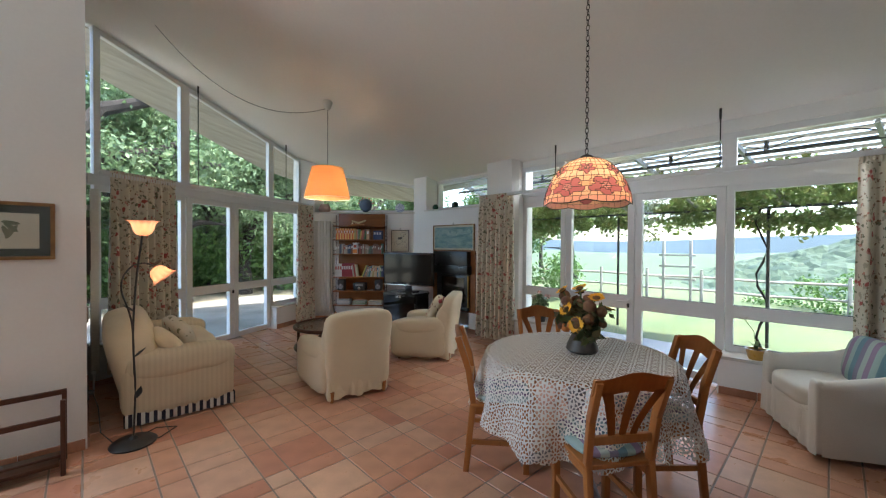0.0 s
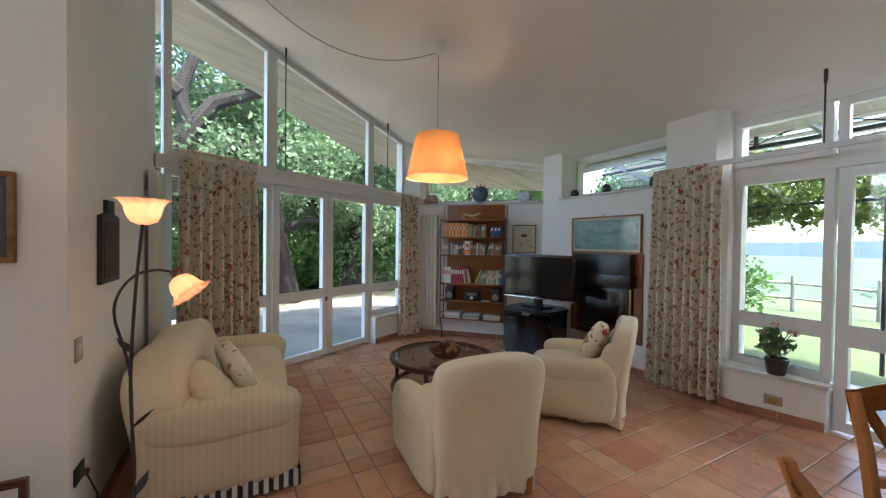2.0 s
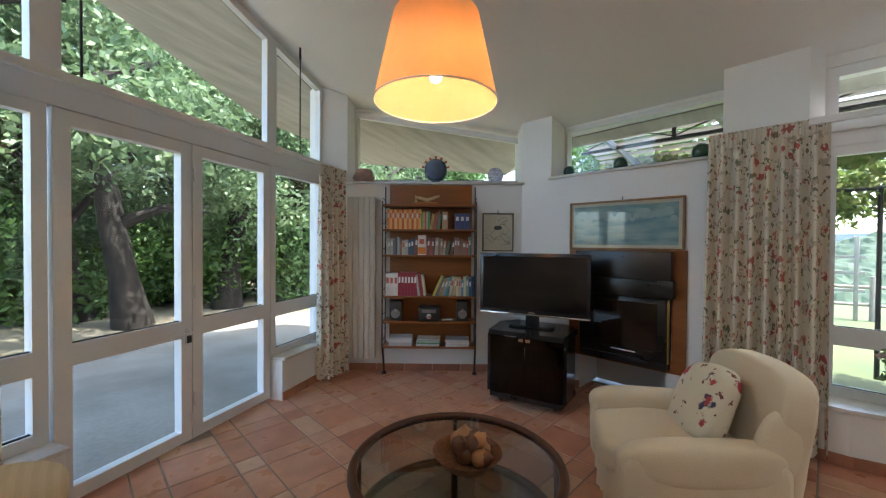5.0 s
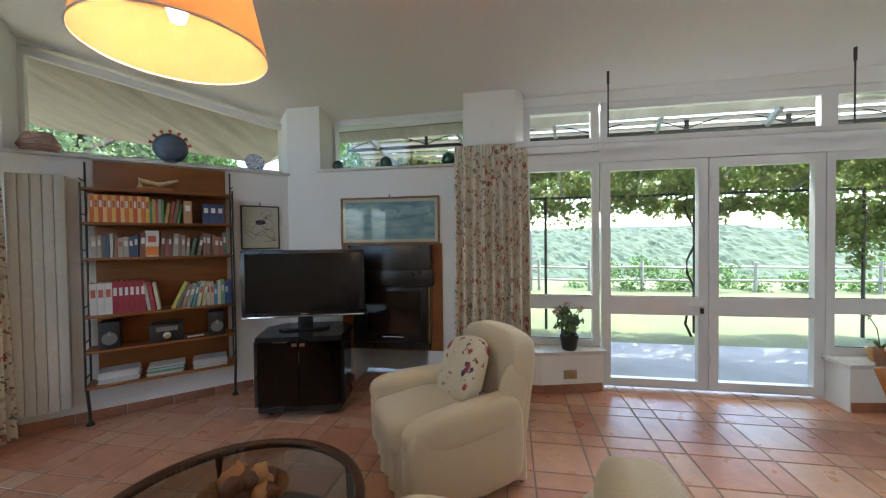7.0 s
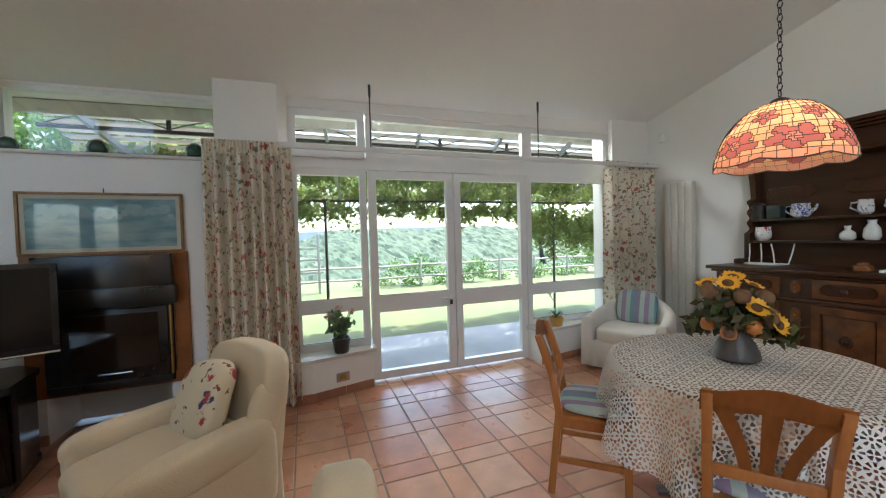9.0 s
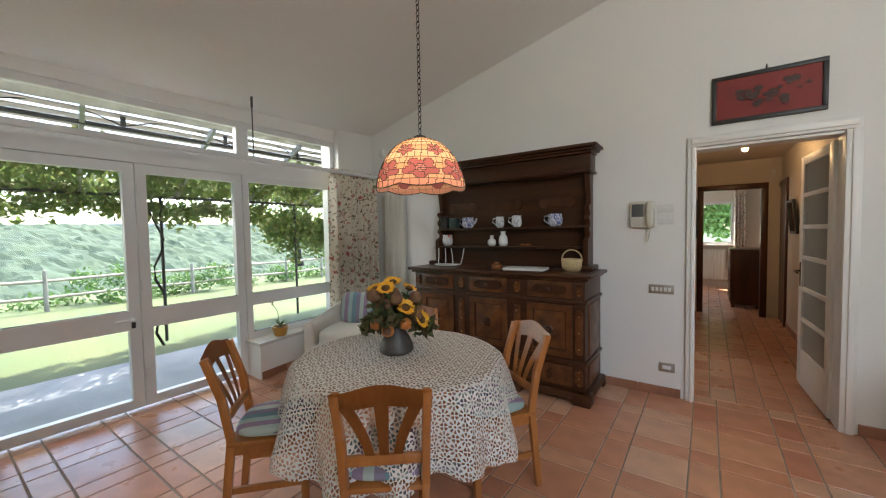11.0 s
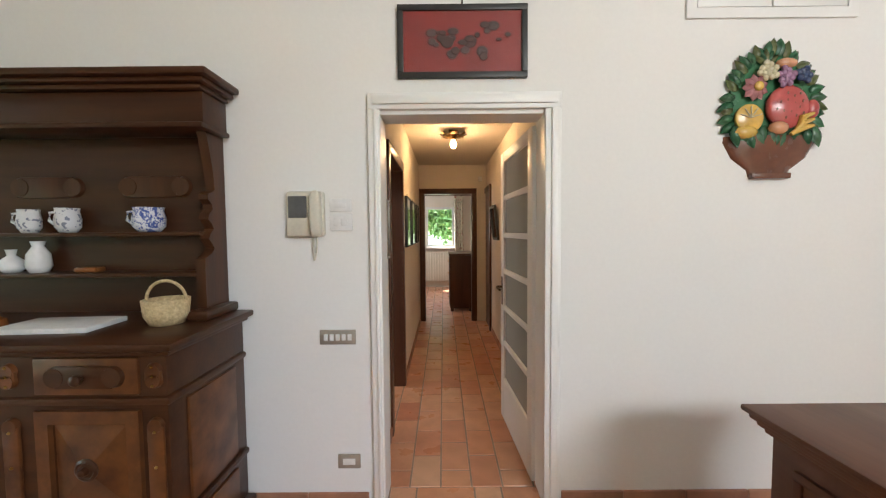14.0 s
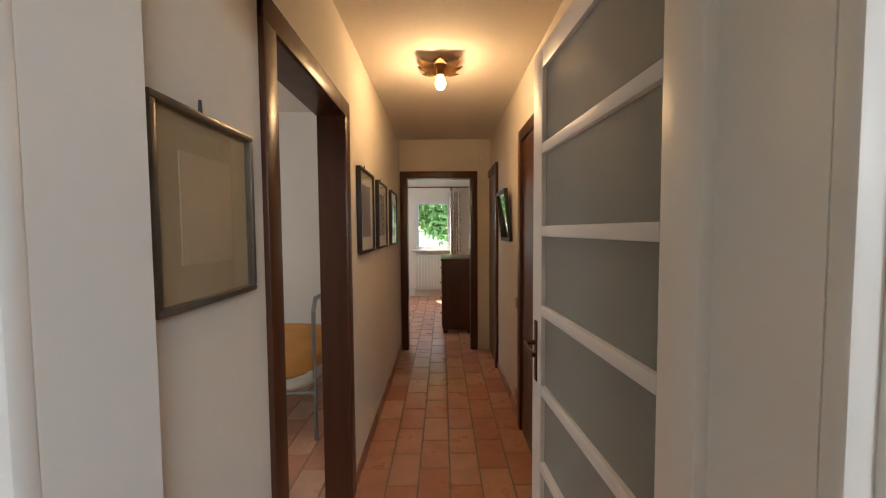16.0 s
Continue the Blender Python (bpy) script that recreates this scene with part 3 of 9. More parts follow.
# side bedroom
wall_poly("wall_side_room_south", [(XL + 0.12, -4.72), (4.6, -4.72), (4.6, -4.6), (XL + 0.12, -4.6)], 0, 2.66, "", M_ROSE)
wall_poly("wall_side_room_east", [(4.48, -4.6), (4.6, -4.6), (4.6, -1.27), (4.48, -1.27)], 0, 2.66, "", M_ROSE)
wall_poly("ceiling_side_room", [(XL + 0.12, -4.72), (4.6, -4.72), (4.6, -1.27), (XL + 0.12, -1.27)], 2.66, 2.76, "", M_ROSE)
# kitchen behind its glass door
wall_poly("wall_kitchen_back", [(-4.6, -4.3), (XR - 0.12, -4.3), (XR - 0.12, -4.18), (-4.6, -4.18)], 0, 2.8, "", M_WALL)
wall_poly("wall_kitchen_west", [(-4.72, -4.3), (-4.6, -4.3), (-4.6, -1.27), (-4.72, -1.27)], 0, 2.8, "", M_WALL)
wall_poly("ceiling_kitchen", [(-4.72, -4.3), (XR - 0.12, -4.3), (XR - 0.12, -1.27), (-4.72, -1.27)], 2.8, 2.9, "", M_WALL)

# floor bed under the tiles
FLOOR = [(-4.75, -9.06), (4.74, -9.06), (4.74, 5.4), (4.6, 5.6), (3.25, 7.1), (2.82, 6.87), (-0.2, 5.27), (-4.75, 3.7)]
floor = structure("floor", prism(BM(), FLOOR, -0.12, -0.004), M_GROUT, "terracotta tiled floor with dark joints")
M_EARTH = surf("shaded_earth", (0.26, 0.22, 0.16), (0.15, 0.14, 0.08), 0.6, 0.95, 0.4, 12, fine=0.15)
M_GROUND = surf("wooded_ground", (0.035, 0.065, 0.028), (0.070, 0.10, 0.045), 0.12, 0.95, 0.4, 1.2, fine=0.3)


def ground_z(x, y):
    """Level round the house, falling into a valley beyond the lawn, with hills on the far side."""
    d = max(0.0, x - 16.0)
    return -0.16 - 22 * (1 - math.exp(-d / 45)) + 14 * max(0.0, min(1.0, (d - 120) / 260)) * (1 + 0.5 * noise.noise((x * 0.006, y * 0.006, 3.0))) + (1.2 * noise.noise((x * 0.03, y * 0.03, 0)) if d > 8 else 0)


def ground_at(u, v):
    x = -300 + 316 * min(1, u * 8) if u < 0.125 else 16 + 900 * ((u - 0.125) / 0.875) ** 2.2
    return Vector((x, -700 + 1400 * v, ground_z(x, -700 + 1400 * v)))


structure("ground", sheet(BM(), ground_at, 80, 70), M_GROUND, "ground that falls away into a wooded valley", True)
structure("ground_garden", prism(BM(), [(-40, 4.0), (15.9, 4.0), (15.9, 40), (-40, 40)], -0.4, -0.145), M_EARTH, "shaded earth under the trees")

# ---- outside: terrace, lawn, pergola, fence, trees, hills ----
M_GRASS = surf("lawn", (0.048, 0.080, 0.020), (0.090, 0.105, 0.036), 1.2, 0.9, 0.5, 60, fine=0.25)
M_PAVE = surf("terrace_stone", (0.27, 0.28, 0.30), (0.19, 0.20, 0.215), 1.6, 0.75, 0.25, 40, fine=0.12)
M_PATIO = surf("patio_stone", (0.31, 0.29, 0.25), (0.17, 0.155, 0.13), 1.1, 0.85, 0.3, 30, fine=0.15)
M_BARK = surf("bark", (0.026, 0.020, 0.015), (0.013, 0.010, 0.008), 8, 0.95, 0.9, 22, fine=0.2, stretch=(1, 1, 0.3))
M_POST = surf("grey_timber", (0.40, 0.36, 0.30), (0.28, 0.25, 0.21), 5, 0.9, 0.3, 30, fine=0.12)


def leafy(name, cols):
    m = by_piece(name, cols, 0.55, True, 0.0, 30, 3, amount=0.15)
    b = m.node_tree.nodes["Principled BSDF"]
    b.inputs["Transmission Weight"].default_value = 0.0
    n, l = m.node_tree.nodes, m.node_tree.links
    tr = n.new("ShaderNodeBsdfTranslucent")
    l.new(b.inputs["Base Color"].links[0].from_socket, tr.inputs["Color"])
    mx = n.new("ShaderNodeMixShader")
    mx.inputs[0].default_value = 0.42
    l.new(b.outputs[0], mx.inputs[1])
    l.new(tr.outputs[0], mx.inputs[2])
    l.new(mx.outputs[0], n["Material Output"].inputs["Surface"])
    return m


M_LEAF = leafy("leaves_dark", [(0.075, 0.13, 0.06), (0.13, 0.20, 0.09), (0.22, 0.31, 0.15), (0.09, 0.145, 0.07)])
M_VINE = leafy("leaves_vine", [(0.12, 0.19, 0.05), (0.19, 0.28, 0.075), (0.25, 0.25, 0.09), (0.14, 0.22, 0.055)])
M_BUSH = leafy("leaves_bush", [(0.085, 0.17, 0.045), (0.13, 0.24, 0.06), (0.06, 0.12, 0.035)])


def leaves(name, blobs, size, density, mat, parent=None, seed=1, label=""):
    """Thousands of small leaves scattered through uneven clumps (x, y, z, rx, ry, rz); one joined mesh."""
    rng = np.random.default_rng(seed)
    V, F = [], []
    for bx, by, bz, rx, ry, rz in blobs:
        n = max(8, int(density * rx * ry * rz * 4.2))
        d = rng.normal(size=(n, 3))
        d /= np.linalg.norm(d, axis=1)[:, None]
        r = rng.random(n) ** 0.45
        c = np.array((bx, by, bz)) + d * r[:, None] * np.array((rx, ry, rz)) * (0.75 + 0.4 * rng.random(n))[:, None]
        a = rng.normal(size=(n, 3))
        a /= np.linalg.norm(a, axis=1)[:, None]
        b = np.cross(a, rng.normal(size=(n, 3)))
        b /= np.linalg.norm(b, axis=1)[:, None]
        s = size * (0.6 + 0.8 * rng.random(n))[:, None]
        k = len(V)
        P = np.stack((c - a * s, c + b * s * 0.5, c + a * s, c - b * s * 0.5), axis=1).reshape(-1, 3)
        base = sum(len(v) for v in V)
        V.append(P)
        F.append(np.arange(4 * n).reshape(-1, 4) + base)
    V, F = np.concatenate(V), np.concatenate(F)
    me = bpy.data.meshes.new(name)
    me.from_pydata(V.tolist(), [], F.tolist())
    me.materials.append(mat)
    ob = new(name, me)
    if parent is not None:
        ob.parent = parent
    return ob


def tree(x, y, h, lean, spread, seed, r=0.16, low=2.2, dens=260, size=0.075, label="tall leafy oak tree with a dark trunk"):
    rng = random.Random(seed)
    t = thing("tree", (x, y, -0.16), label, "tree", "garden trees")
    pts, rad = [], []
    for i in range(9):
        f = i / 8
        pts.append((lean[0] * f ** 1.3 + 0.12 * math.sin(5 * f + seed), lean[1] * f ** 1.3 + 0.12 * math.cos(4 * f + seed), h * 0.85 * f))
        rad.append(r * (1 - 0.75 * f) * (1.35 if i == 0 else 1))
    bm = tube(BM(), pts, r, 10, radii=rad)
    part("trunk", bm, M_BARK, t, "rough dark bark")
    blobs = []
    for i in range(7):
        f = 0.35 + 0.09 * i
        a = rng.uniform(0, 6.28)
        k = int(f * 8)
        p = Vector(pts[k])
        L = spread * rng.uniform(0.6, 1.0)
        q = p + Vector((math.cos(a) * L, math.sin(a) * L, L * rng.uniform(0.2, 0.8)))
        mid = (p + q) / 2 + Vector((0, 0, 0.15 * L))
        limb = tube(BM(), [p, mid, q], 0.05, 7, radii=[rad[k] * 0.65, rad[k] * 0.4, 0.015])
        part("limb", limb, M_BARK, t)
        for j in range(6):
            o = q + Vector((rng.uniform(-1, 1), rng.uniform(-1, 1), rng.uniform(-0.7, 0.6))) * spread * 0.55
            if o.z > low:
                rr = spread * rng.uniform(0.22, 0.42)
                blobs.append((o.x, o.y, o.z, rr, rr, rr * 0.7))
    leaves("crown", blobs, size, dens, M_LEAF, t, seed)
    return t


# garden side: trees in shade beyond a pale patio
structure("pavement_patio", prism(BM(), [(-2.5, 5.5), (-0.15, 5.4), (2.8, 7.0), (3.2, 7.4), (5.0, 9.0), (3.6, 11.4), (-3.5, 8.6)], -0.158, -0.03), M_PATIO, "pale stone patio under the trees")
TREES = [(-1.6, 11.2, 9.0, (0.6, -0.4), 2.4, 0.22), (0.9, 13.2, 8.0, (-0.8, 0.3), 2.4, 0.20), (1.7, 11.9, 8.5, (-1.0, -0.5), 2.2, 0.24), (3.6, 13.0, 9.0, (1.2, -0.6), 2.6, 0.26), (2.9, 14.5, 8.0, (0.4, 0.4), 2.4, 0.2),
         (5.6, 13.5, 8.5, (-0.6, 0.2), 2.6, 0.22), (-4.2, 14.0, 9.5, (0.4, 0.2), 2.8, 0.22), (-0.8, 17.0, 10.0, (0.5, 0.1), 3.0, 0.25), (7.4, 11.6, 8.0, (-0.4, -0.2), 2.4, 0.2), (4.2, 18.0, 10.0, (0.1, 0.1), 3.2, 0.25)]
for i, (x, y, h, lean, sp, r) in enumerate(TREES):
    tree(x, y, h, lean, sp, 20 + i, r, low=1.5, dens=230, size=0.06)
def old_oak(x, y):
    """An old leaning oak: a thick trunk that forks into crooked limbs, with an open crown."""
    t = thing("tree", (x, y, -0.16), "old leaning oak with crooked dark limbs above the patio", "tree", "garden trees")
    rng = random.Random(41)
    part("trunk", tube(BM(), [(-1.6, 0.2, 0), (-1.5, 0.15, 1.0), (-1.25, 0.0, 2.0), (-0.95, 0, 2.9), (-0.75, 0, 3.6)], 0.2, 12, radii=[0.30, 0.24, 0.21, 0.19, 0.16]), M_BARK, t, "rough dark bark")
    blobs = []
    for line in ([(-0.75, 0, 3.5), (-0.35, 0, 4.1), (0.25, -0.1, 4.35), (0.8, -0.2, 4.9), (1.6, -0.2, 5.3)], [(-0.75, 0, 3.5), (-0.9, 0.1, 4.3), (-0.6, 0.1, 5.1), (-0.7, 0.1, 6.0)], [(-0.95, 0, 2.9), (-0.2, 0.2, 3.3), (0.5, 0.3, 3.5), (1.3, 0.2, 4.0)],
                 [(-0.9, 0.1, 4.2), (-1.5, 0, 4.7), (-2.1, 0.1, 5.5)], [(0.25, -0.1, 4.35), (0.4, 0, 5.0), (0.2, 0.1, 5.7)], [(0.5, 0.3, 3.5), (1.0, 0.4, 3.3), (1.7, 0.4, 3.4)]):
        n = len(line)
        part("limb", tube(BM(), line, 0.08, 9, radii=[0.15 * (1 - i / n) + 0.014 for i in range(n)]), M_BARK, t)
        for p in line[1:]:
            for k in range(6):
                r = rng.uniform(0.22, 0.46)
                blobs.append((p[0] + rng.uniform(-0.8, 0.8), p[1] + rng.uniform(0.2, 1.5), p[2] + rng.uniform(-0.4, 0.8), r, r, r * 0.6))
    leaves("crown", blobs, 0.05, 420, M_LEAF, t, 44)
    return t


old_oak(0.50, 9.3)
# undergrowth and the dark wood behind
rng = random.Random(5)
blobs = []
for i in range(46):
    x = -9 + 0.43 * i + rng.uniform(-0.3, 0.3)
    y = 13.6 + rng.uniform(-0.8, 1.4)
    blobs.append((x, y, rng.uniform(0.3, 1.5), 1.0, 0.8, rng.uniform(0.8, 1.4)))
tagged(leaves("shrubs", blobs, 0.07, 520, M_BUSH, seed=9), "dense green shrubs behind the patio", "shrubs", "", "stuff")
blobs = []
for i in range(120):
    x = -14 + 0.26 * i + rng.uniform(-0.5, 0.5)
    blobs.append((x, 20 + rng.uniform(-1.5, 3), rng.uniform(0.5, 6.5), 1.6, 1.2, 1.4))
tagged(leaves("woods", blobs, 0.20, 70, M_LEAF, seed=12), "woods of dark green trees beyond the garden", "woods", "", "stuff")

# terrace side: grey paving, a lawn that falls away, rail fence
structure("pavement_terrace", prism(BM(), [(4.76, -3.0), (6.45, -3.0), (6.45, 5.3), (5.4, 6.4), (4.9, 5.7), (4.76, 5.5)], -0.158, -0.05), M_PAVE, "grey stone terrace")
structure("lawn", prism(BM(), [(6.46, -14.0), (15.5, -14.0), (15.5, 12.0), (6.46, 7.5)], -0.158, -0.10), M_GRASS, "sunlit green lawn")
# far hills, the haze of distance put into their blue base colour
M_FAR_HAZE = surf("hazed_far_hills", (0.034, 0.058, 0.074), (0.050, 0.078, 0.094), 0.02, 0.95, 0.0, 0.2, fine=0.12)


def ridge(name, dist, width, base, height, seed, mat, label):
    def f(u, v):
        a = (u - 0.5) * width
        h = base + height * (0.7 + 0.3 * noise.noise((a * 6.0 / width + seed, seed, 0))) * v
        return Vector((dist + v * 60, a + 20, h))
    return structure(name, sheet(BM(), f, 90, 8), mat, label, True)


ridge("backdrop_hills", 620, 2600, -20, 52, 7.0, M_FAR_HAZE, "far hills with blue haze put into their colour")
# woodland green with some distance haze mixed into the colour
M_FARWOOD_HAZE = surf("hazed_far_woods", (0.026, 0.052, 0.030), (0.056, 0.082, 0.046), 0.06, 0.95, 0.0, 0.5, fine=0.3)


def hillside(u, v):
    """A wooded slope across the valley, its canopy in uneven clumps."""
    y = -330 + 520 * u
    x = 170 + 130 * v
    k = noise.noise((x * 0.16, y * 0.16, 0)) * 2.6 + noise.noise((x * 0.4, y * 0.4, 4)) * 1.2
    fall = 1 - 0.75 * max(0.0, min(1.0, (y + 20) / 90))
    return Vector((x, y, -24 + (33 + 7 * noise.noise((y * 0.012, 2.0, 0))) * fall * v ** 0.8 + k))


structure("backdrop_woods", sheet(BM(), hillside, 260, 40), M_FARWOOD_HAZE, "wooded slope across the valley with haze put into its colour")


def fence():
    fc = thing("rail_fence", (12.3, 0, -0.12), "weathered grey wooden rail fence beside the lawn", "fence")
    for i in range(20):
        y = -13 + 1.4 * i
        part("post", rod(BM(), (0, y, 0), (0.02 * math.sin(5 * i), y + 0.02 * math.cos(3 * i), 0.86 + 0.05 * math.sin(7 * i)), 0.045, 0.04, 8), M_POST, fc)
    for z in (0.32, 0.68):
        for i in range(19):
            y = -13 + 1.4 * i
            part("rail", rod(BM(), (0.03, y, z + 0.015 * math.sin(3 * i)), (0.03, y + 1.42, z + 0.015 * math.sin(3 * i + 3)), 0.034, 0.03, 8), M_POST, fc)
    return fc


fence()
rng = random.Random(8)
blobs = [(12.75 + rng.uniform(-0.35, 0.4), -13 + 0.33 * i, 0.12 + rng.uniform(-0.2, 0.45), 0.45, 0.42, 0.36) for i in range(62) if rng.random() < 0.72 and -13 + 0.33 * i < 2.4]
tagged(leaves("hedge", blobs, 0.05, 900, M_BUSH, seed=4), "bright green bushes growing through the fence", "hedge", "", "stuff")


M_POSTP = surf("pale_boards", (0.50, 0.48, 0.43), (0.38, 0.365, 0.33), 4, 0.85, 0.2, 30, fine=0.1, stretch=(4, 0.3, 1))


def let_light_through(m, share):
    """Thin weathered boards that pass part of the daylight."""
    n, l = m.node_tree.nodes, m.node_tree.links
    b = n["Principled BSDF"]
    tr = n.new("ShaderNodeBsdfTranslucent")
    l.new(b.inputs["Base Color"].links[0].from_socket, tr.inputs["Color"])
    mx = n.new("ShaderNodeMixShader")
    mx.inputs[0].default_value = share
    l.new(b.outputs[0], mx.inputs[1])
    l.new(tr.outputs[0], mx.inputs[2])
    l.new(mx.outputs[0], n["Material Output"].inputs["Surface"])


let_light_through(M_POSTP, 0.4)


def slope(x):
    return 2.62 - 0.28 * (x - 5.15)


def pergola():
    """Iron pergola that falls from the eaves to a row of posts, with vines over it."""
    pg = thing("pergola", (0, 0, -0.05), "dark iron pergola overgrown with vines over the terrace", "pergola")
    for y in (-3.6, -1.593, 0.53, 2.665, 4.8):
        part("post", rod(BM(), (7.15, y, 0), (7.15, y, 2.06), 0.022, 0.022, 8), M_BLACK, pg)
    tilt = math.atan(0.28)
    for y in (-3.6, -2.5, -1.45, -0.4, 0.65, 1.7, 2.75, 3.8, 4.85):
        part("rafter", box(BM(), 0, -0.018, -0.03, 2.12, 0.018, 0.03, Matrix.Translation((5.15, y, 2.66)) @ Matrix.Rotation(tilt, 4, "Y") @ Matrix.Rotation(radians(-9), 4, "Z")), M_GREYM, pg)
    for x, z in ((5.45, 2.56), (7.15, 2.07)):
        part("beam", rod(BM(), (x, -3.9, z), (x, 5.2, z), 0.022, 0.022, 8), M_BLACK, pg)
    for k in range(9):
        x = 5.125 + 0.139 * k
        part("canopy_board", box(BM(), x, -3.6, 2.75 - 0.037 * k, x + 0.15, 5.2, 2.765 - 0.037 * k), M_POSTP, pg, "pale weathered canopy board", smooth=False)
    bm = BM()
    for k in range(9):
        y0 = -3.4 + 0.95 * k
        tube(bm, [(5.45, y0 + 0.95 * i / 12, 2.585 + 0.11 * math.sin(math.pi * i / 12)) for i in range(13)], 0.007, 6)
    part("scrollwork", bm, M_BLACK, pg, "bent iron arches")
    for k in range(9):
        part("bracket", box(BM(), 5.44, -3.42 + 0.95 * k, 2.54, 5.46, -3.38 + 0.95 * k, 2.70), M_BLACK, pg, smooth=False)
    return pg


pergola()
rng = random.Random(3)
pts = [(7.12 + 0.05 * math.sin(5 * k / 8), 0.58 + 0.07 * math.sin(1.4 * k) + 0.02 * k / 8, -0.10 + 0.19 * k) for k in range(13)]
solid("vine_stem", tube(BM(), pts, 0.014, 8, radii=[0.020 - 0.0007 * k + 0.003 * math.sin(3 * k) for k in range(13)]), M_BARK, "twisted brown vine stem climbing a pergola post", "vine")
blobs = []
for i in range(430):
    y = rng.uniform(-4.4, 5.4)
    x = rng.uniform(5.95, 7.55)
    blobs.append((x, y, slope(min(x, 7.2)) + rng.uniform(0.0, 0.16), 0.28, 0.30, 0.11))
for i in range(540):
    y = rng.uniform(-4.4, 5.4)
    deep = 0.50 + 0.30 * noise.noise((y * 1.1, 0.4, 0)) + (0.70 * min(1.0, max(0.0, (-1.1 - y) / 0.5)) if y > -3.0 else 0.4)
    drop = max(0.1, deep * rng.uniform(0.35, 1.05))
    blobs.append((rng.uniform(7.1, 7.75), y, 2.08 - drop * rng.uniform(0.45, 0.75), 0.13, 0.15, drop * 0.34))
tagged(leaves("vine_leaves", blobs, 0.046, 1900, M_VINE, seed=6), "green vine leaves hanging from the pergola", "vine", "", "stuff")
tf = thing("trellis_frame", (12.15, 2.97, -0.12), "pale timber trellis frame beside the fence", "trellis")
for y in (-0.34, 0.34):
    part("post", box(BM(), -0.03, y - 0.035, 0, 0.03, y + 0.035, 1.72, None, 0.006), M_POST, tf)
for z in (0.62, 0.98, 1.30):
    part("bar", box(BM(), -0.02, -0.46, z - 0.03, 0.02, 0.46, z + 0.03, None, 0.004), M_POST, tf)
for i, (x, y, h) in enumerate(((17.0, 8.6, 5.0), (19, 11.5, 6), (18, -9, 6))):
    tree(x, y, h, (0.2, 0.1), 1.5, 60 + i, 0.13, low=2.0, dens=160, size=0.09, label="slender tree beyond the lawn")
blobs = [(26 + rng.uniform(-5, 14), -45 + 0.8 * i, -4.6 + rng.uniform(-1.0, 1.0), 2.2, 2.0, 1.6) for i in range(110)]
tagged(leaves("far_trees", blobs, 0.22, 26, M_BUSH, seed=14), "trees on the slope below the lawn", "woods", "", "stuff")
blobs = [(8.6 + rng.uniform(-0.8, 1.6), 4.8 + 0.16 * i, rng.uniform(0.4, 4.2), 0.7, 0.7, 0.7) for i in range(40)]
tagged(leaves("corner_shrubs", blobs, 0.058, 760, M_BUSH, seed=17), "tall green shrubs beyond the corner of the terrace", "shrubs", "", "stuff")
blobs = [(-1 + 0.35 * i, -14.5, rng.uniform(0.5, 4.5), 0.8, 0.8, 0.8) for i in range(14)] + [(-1 + 0.35 * i, -15, 2.5 + rng.uniform(-1.5, 1.5), 0.9, 0.8, 0.9) for i in range(14)]
# sunlight is put into these brighter greens, as the trees stand in shadow
M_LEAF_LIT = leafy("leaves_painted_lit", [(0.24, 0.40, 0.10), (0.34, 0.50, 0.15), (0.18, 0.32, 0.08)])
tagged(leaves("garden_trees_behind", blobs, 0.10, 300, M_LEAF_LIT, seed=15), "green trees outside the bedroom window, coloured as if sunlit", "trees", "", "stuff")

# ---- fabrics ----
M_CREAM = surf("cream_slipcover", (0.72, 0.61, 0.43), (0.67, 0.56, 0.39), 3, 0.9, 0.35, 160, fine=0.04, sheen=0.2)
M_WHITECLOTH = surf("white_slipcover", (0.74, 0.72, 0.66), (0.68, 0.66, 0.60), 3, 0.9, 0.3, 150, fine=0.03, sheen=0.2)


def striped(name, cols, width, axis=0, rough=0.85):
    """Cloth with stripes of several colours across one axis."""
    m = surf(name, (1, 1, 1), (0.9, 0.9, 0.9), 4, rough, 0.25, 180, fine=0.04)
    n, l = m.node_tree.nodes, m.node_tree.links
    b = n["Principled BSDF"]
    src = b.inputs["Base Color"].links[0].from_socket
    tc = n.new("ShaderNodeTexCoord")
    sp = n.new("ShaderNodeSeparateXYZ")
    l.new(tc.outputs["Object"], sp.inputs[0])
    md = n.new("ShaderNodeMath")
    md.operation = "MULTIPLY"
    md.inputs[1].default_value = 1.0 / (width * len(cols))
    l.new(sp.outputs[axis], md.inputs[0])
    fr = n.new("ShaderNodeMath")
    fr.operation = "FRACT"
    l.new(md.outputs[0], fr.inputs[0])
    cr = n.new("ShaderNodeValToRGB")
    cr.color_ramp.interpolation = "CONSTANT"
    while len(cr.color_ramp.elements) < len(cols):
        cr.color_ramp.elements.new(0.5)
    for i, c in enumerate(cols):
        cr.color_ramp.elements[i].position = i / len(cols)
        cr.color_ramp.elements[i].color = (*c, 1)
    l.new(fr.outputs[0], cr.inputs[0])
    mx = n.new("ShaderNodeMix")
    mx.data_type, mx.blend_type = "RGBA", "MULTIPLY"
    mx.inputs[0].default_value = 1.0
    l.new(src, mx.inputs[6])
    l.new(cr.outputs[0], mx.inputs[7])
    l.new(mx.outputs[2], b.inputs["Base Color"])
    return m


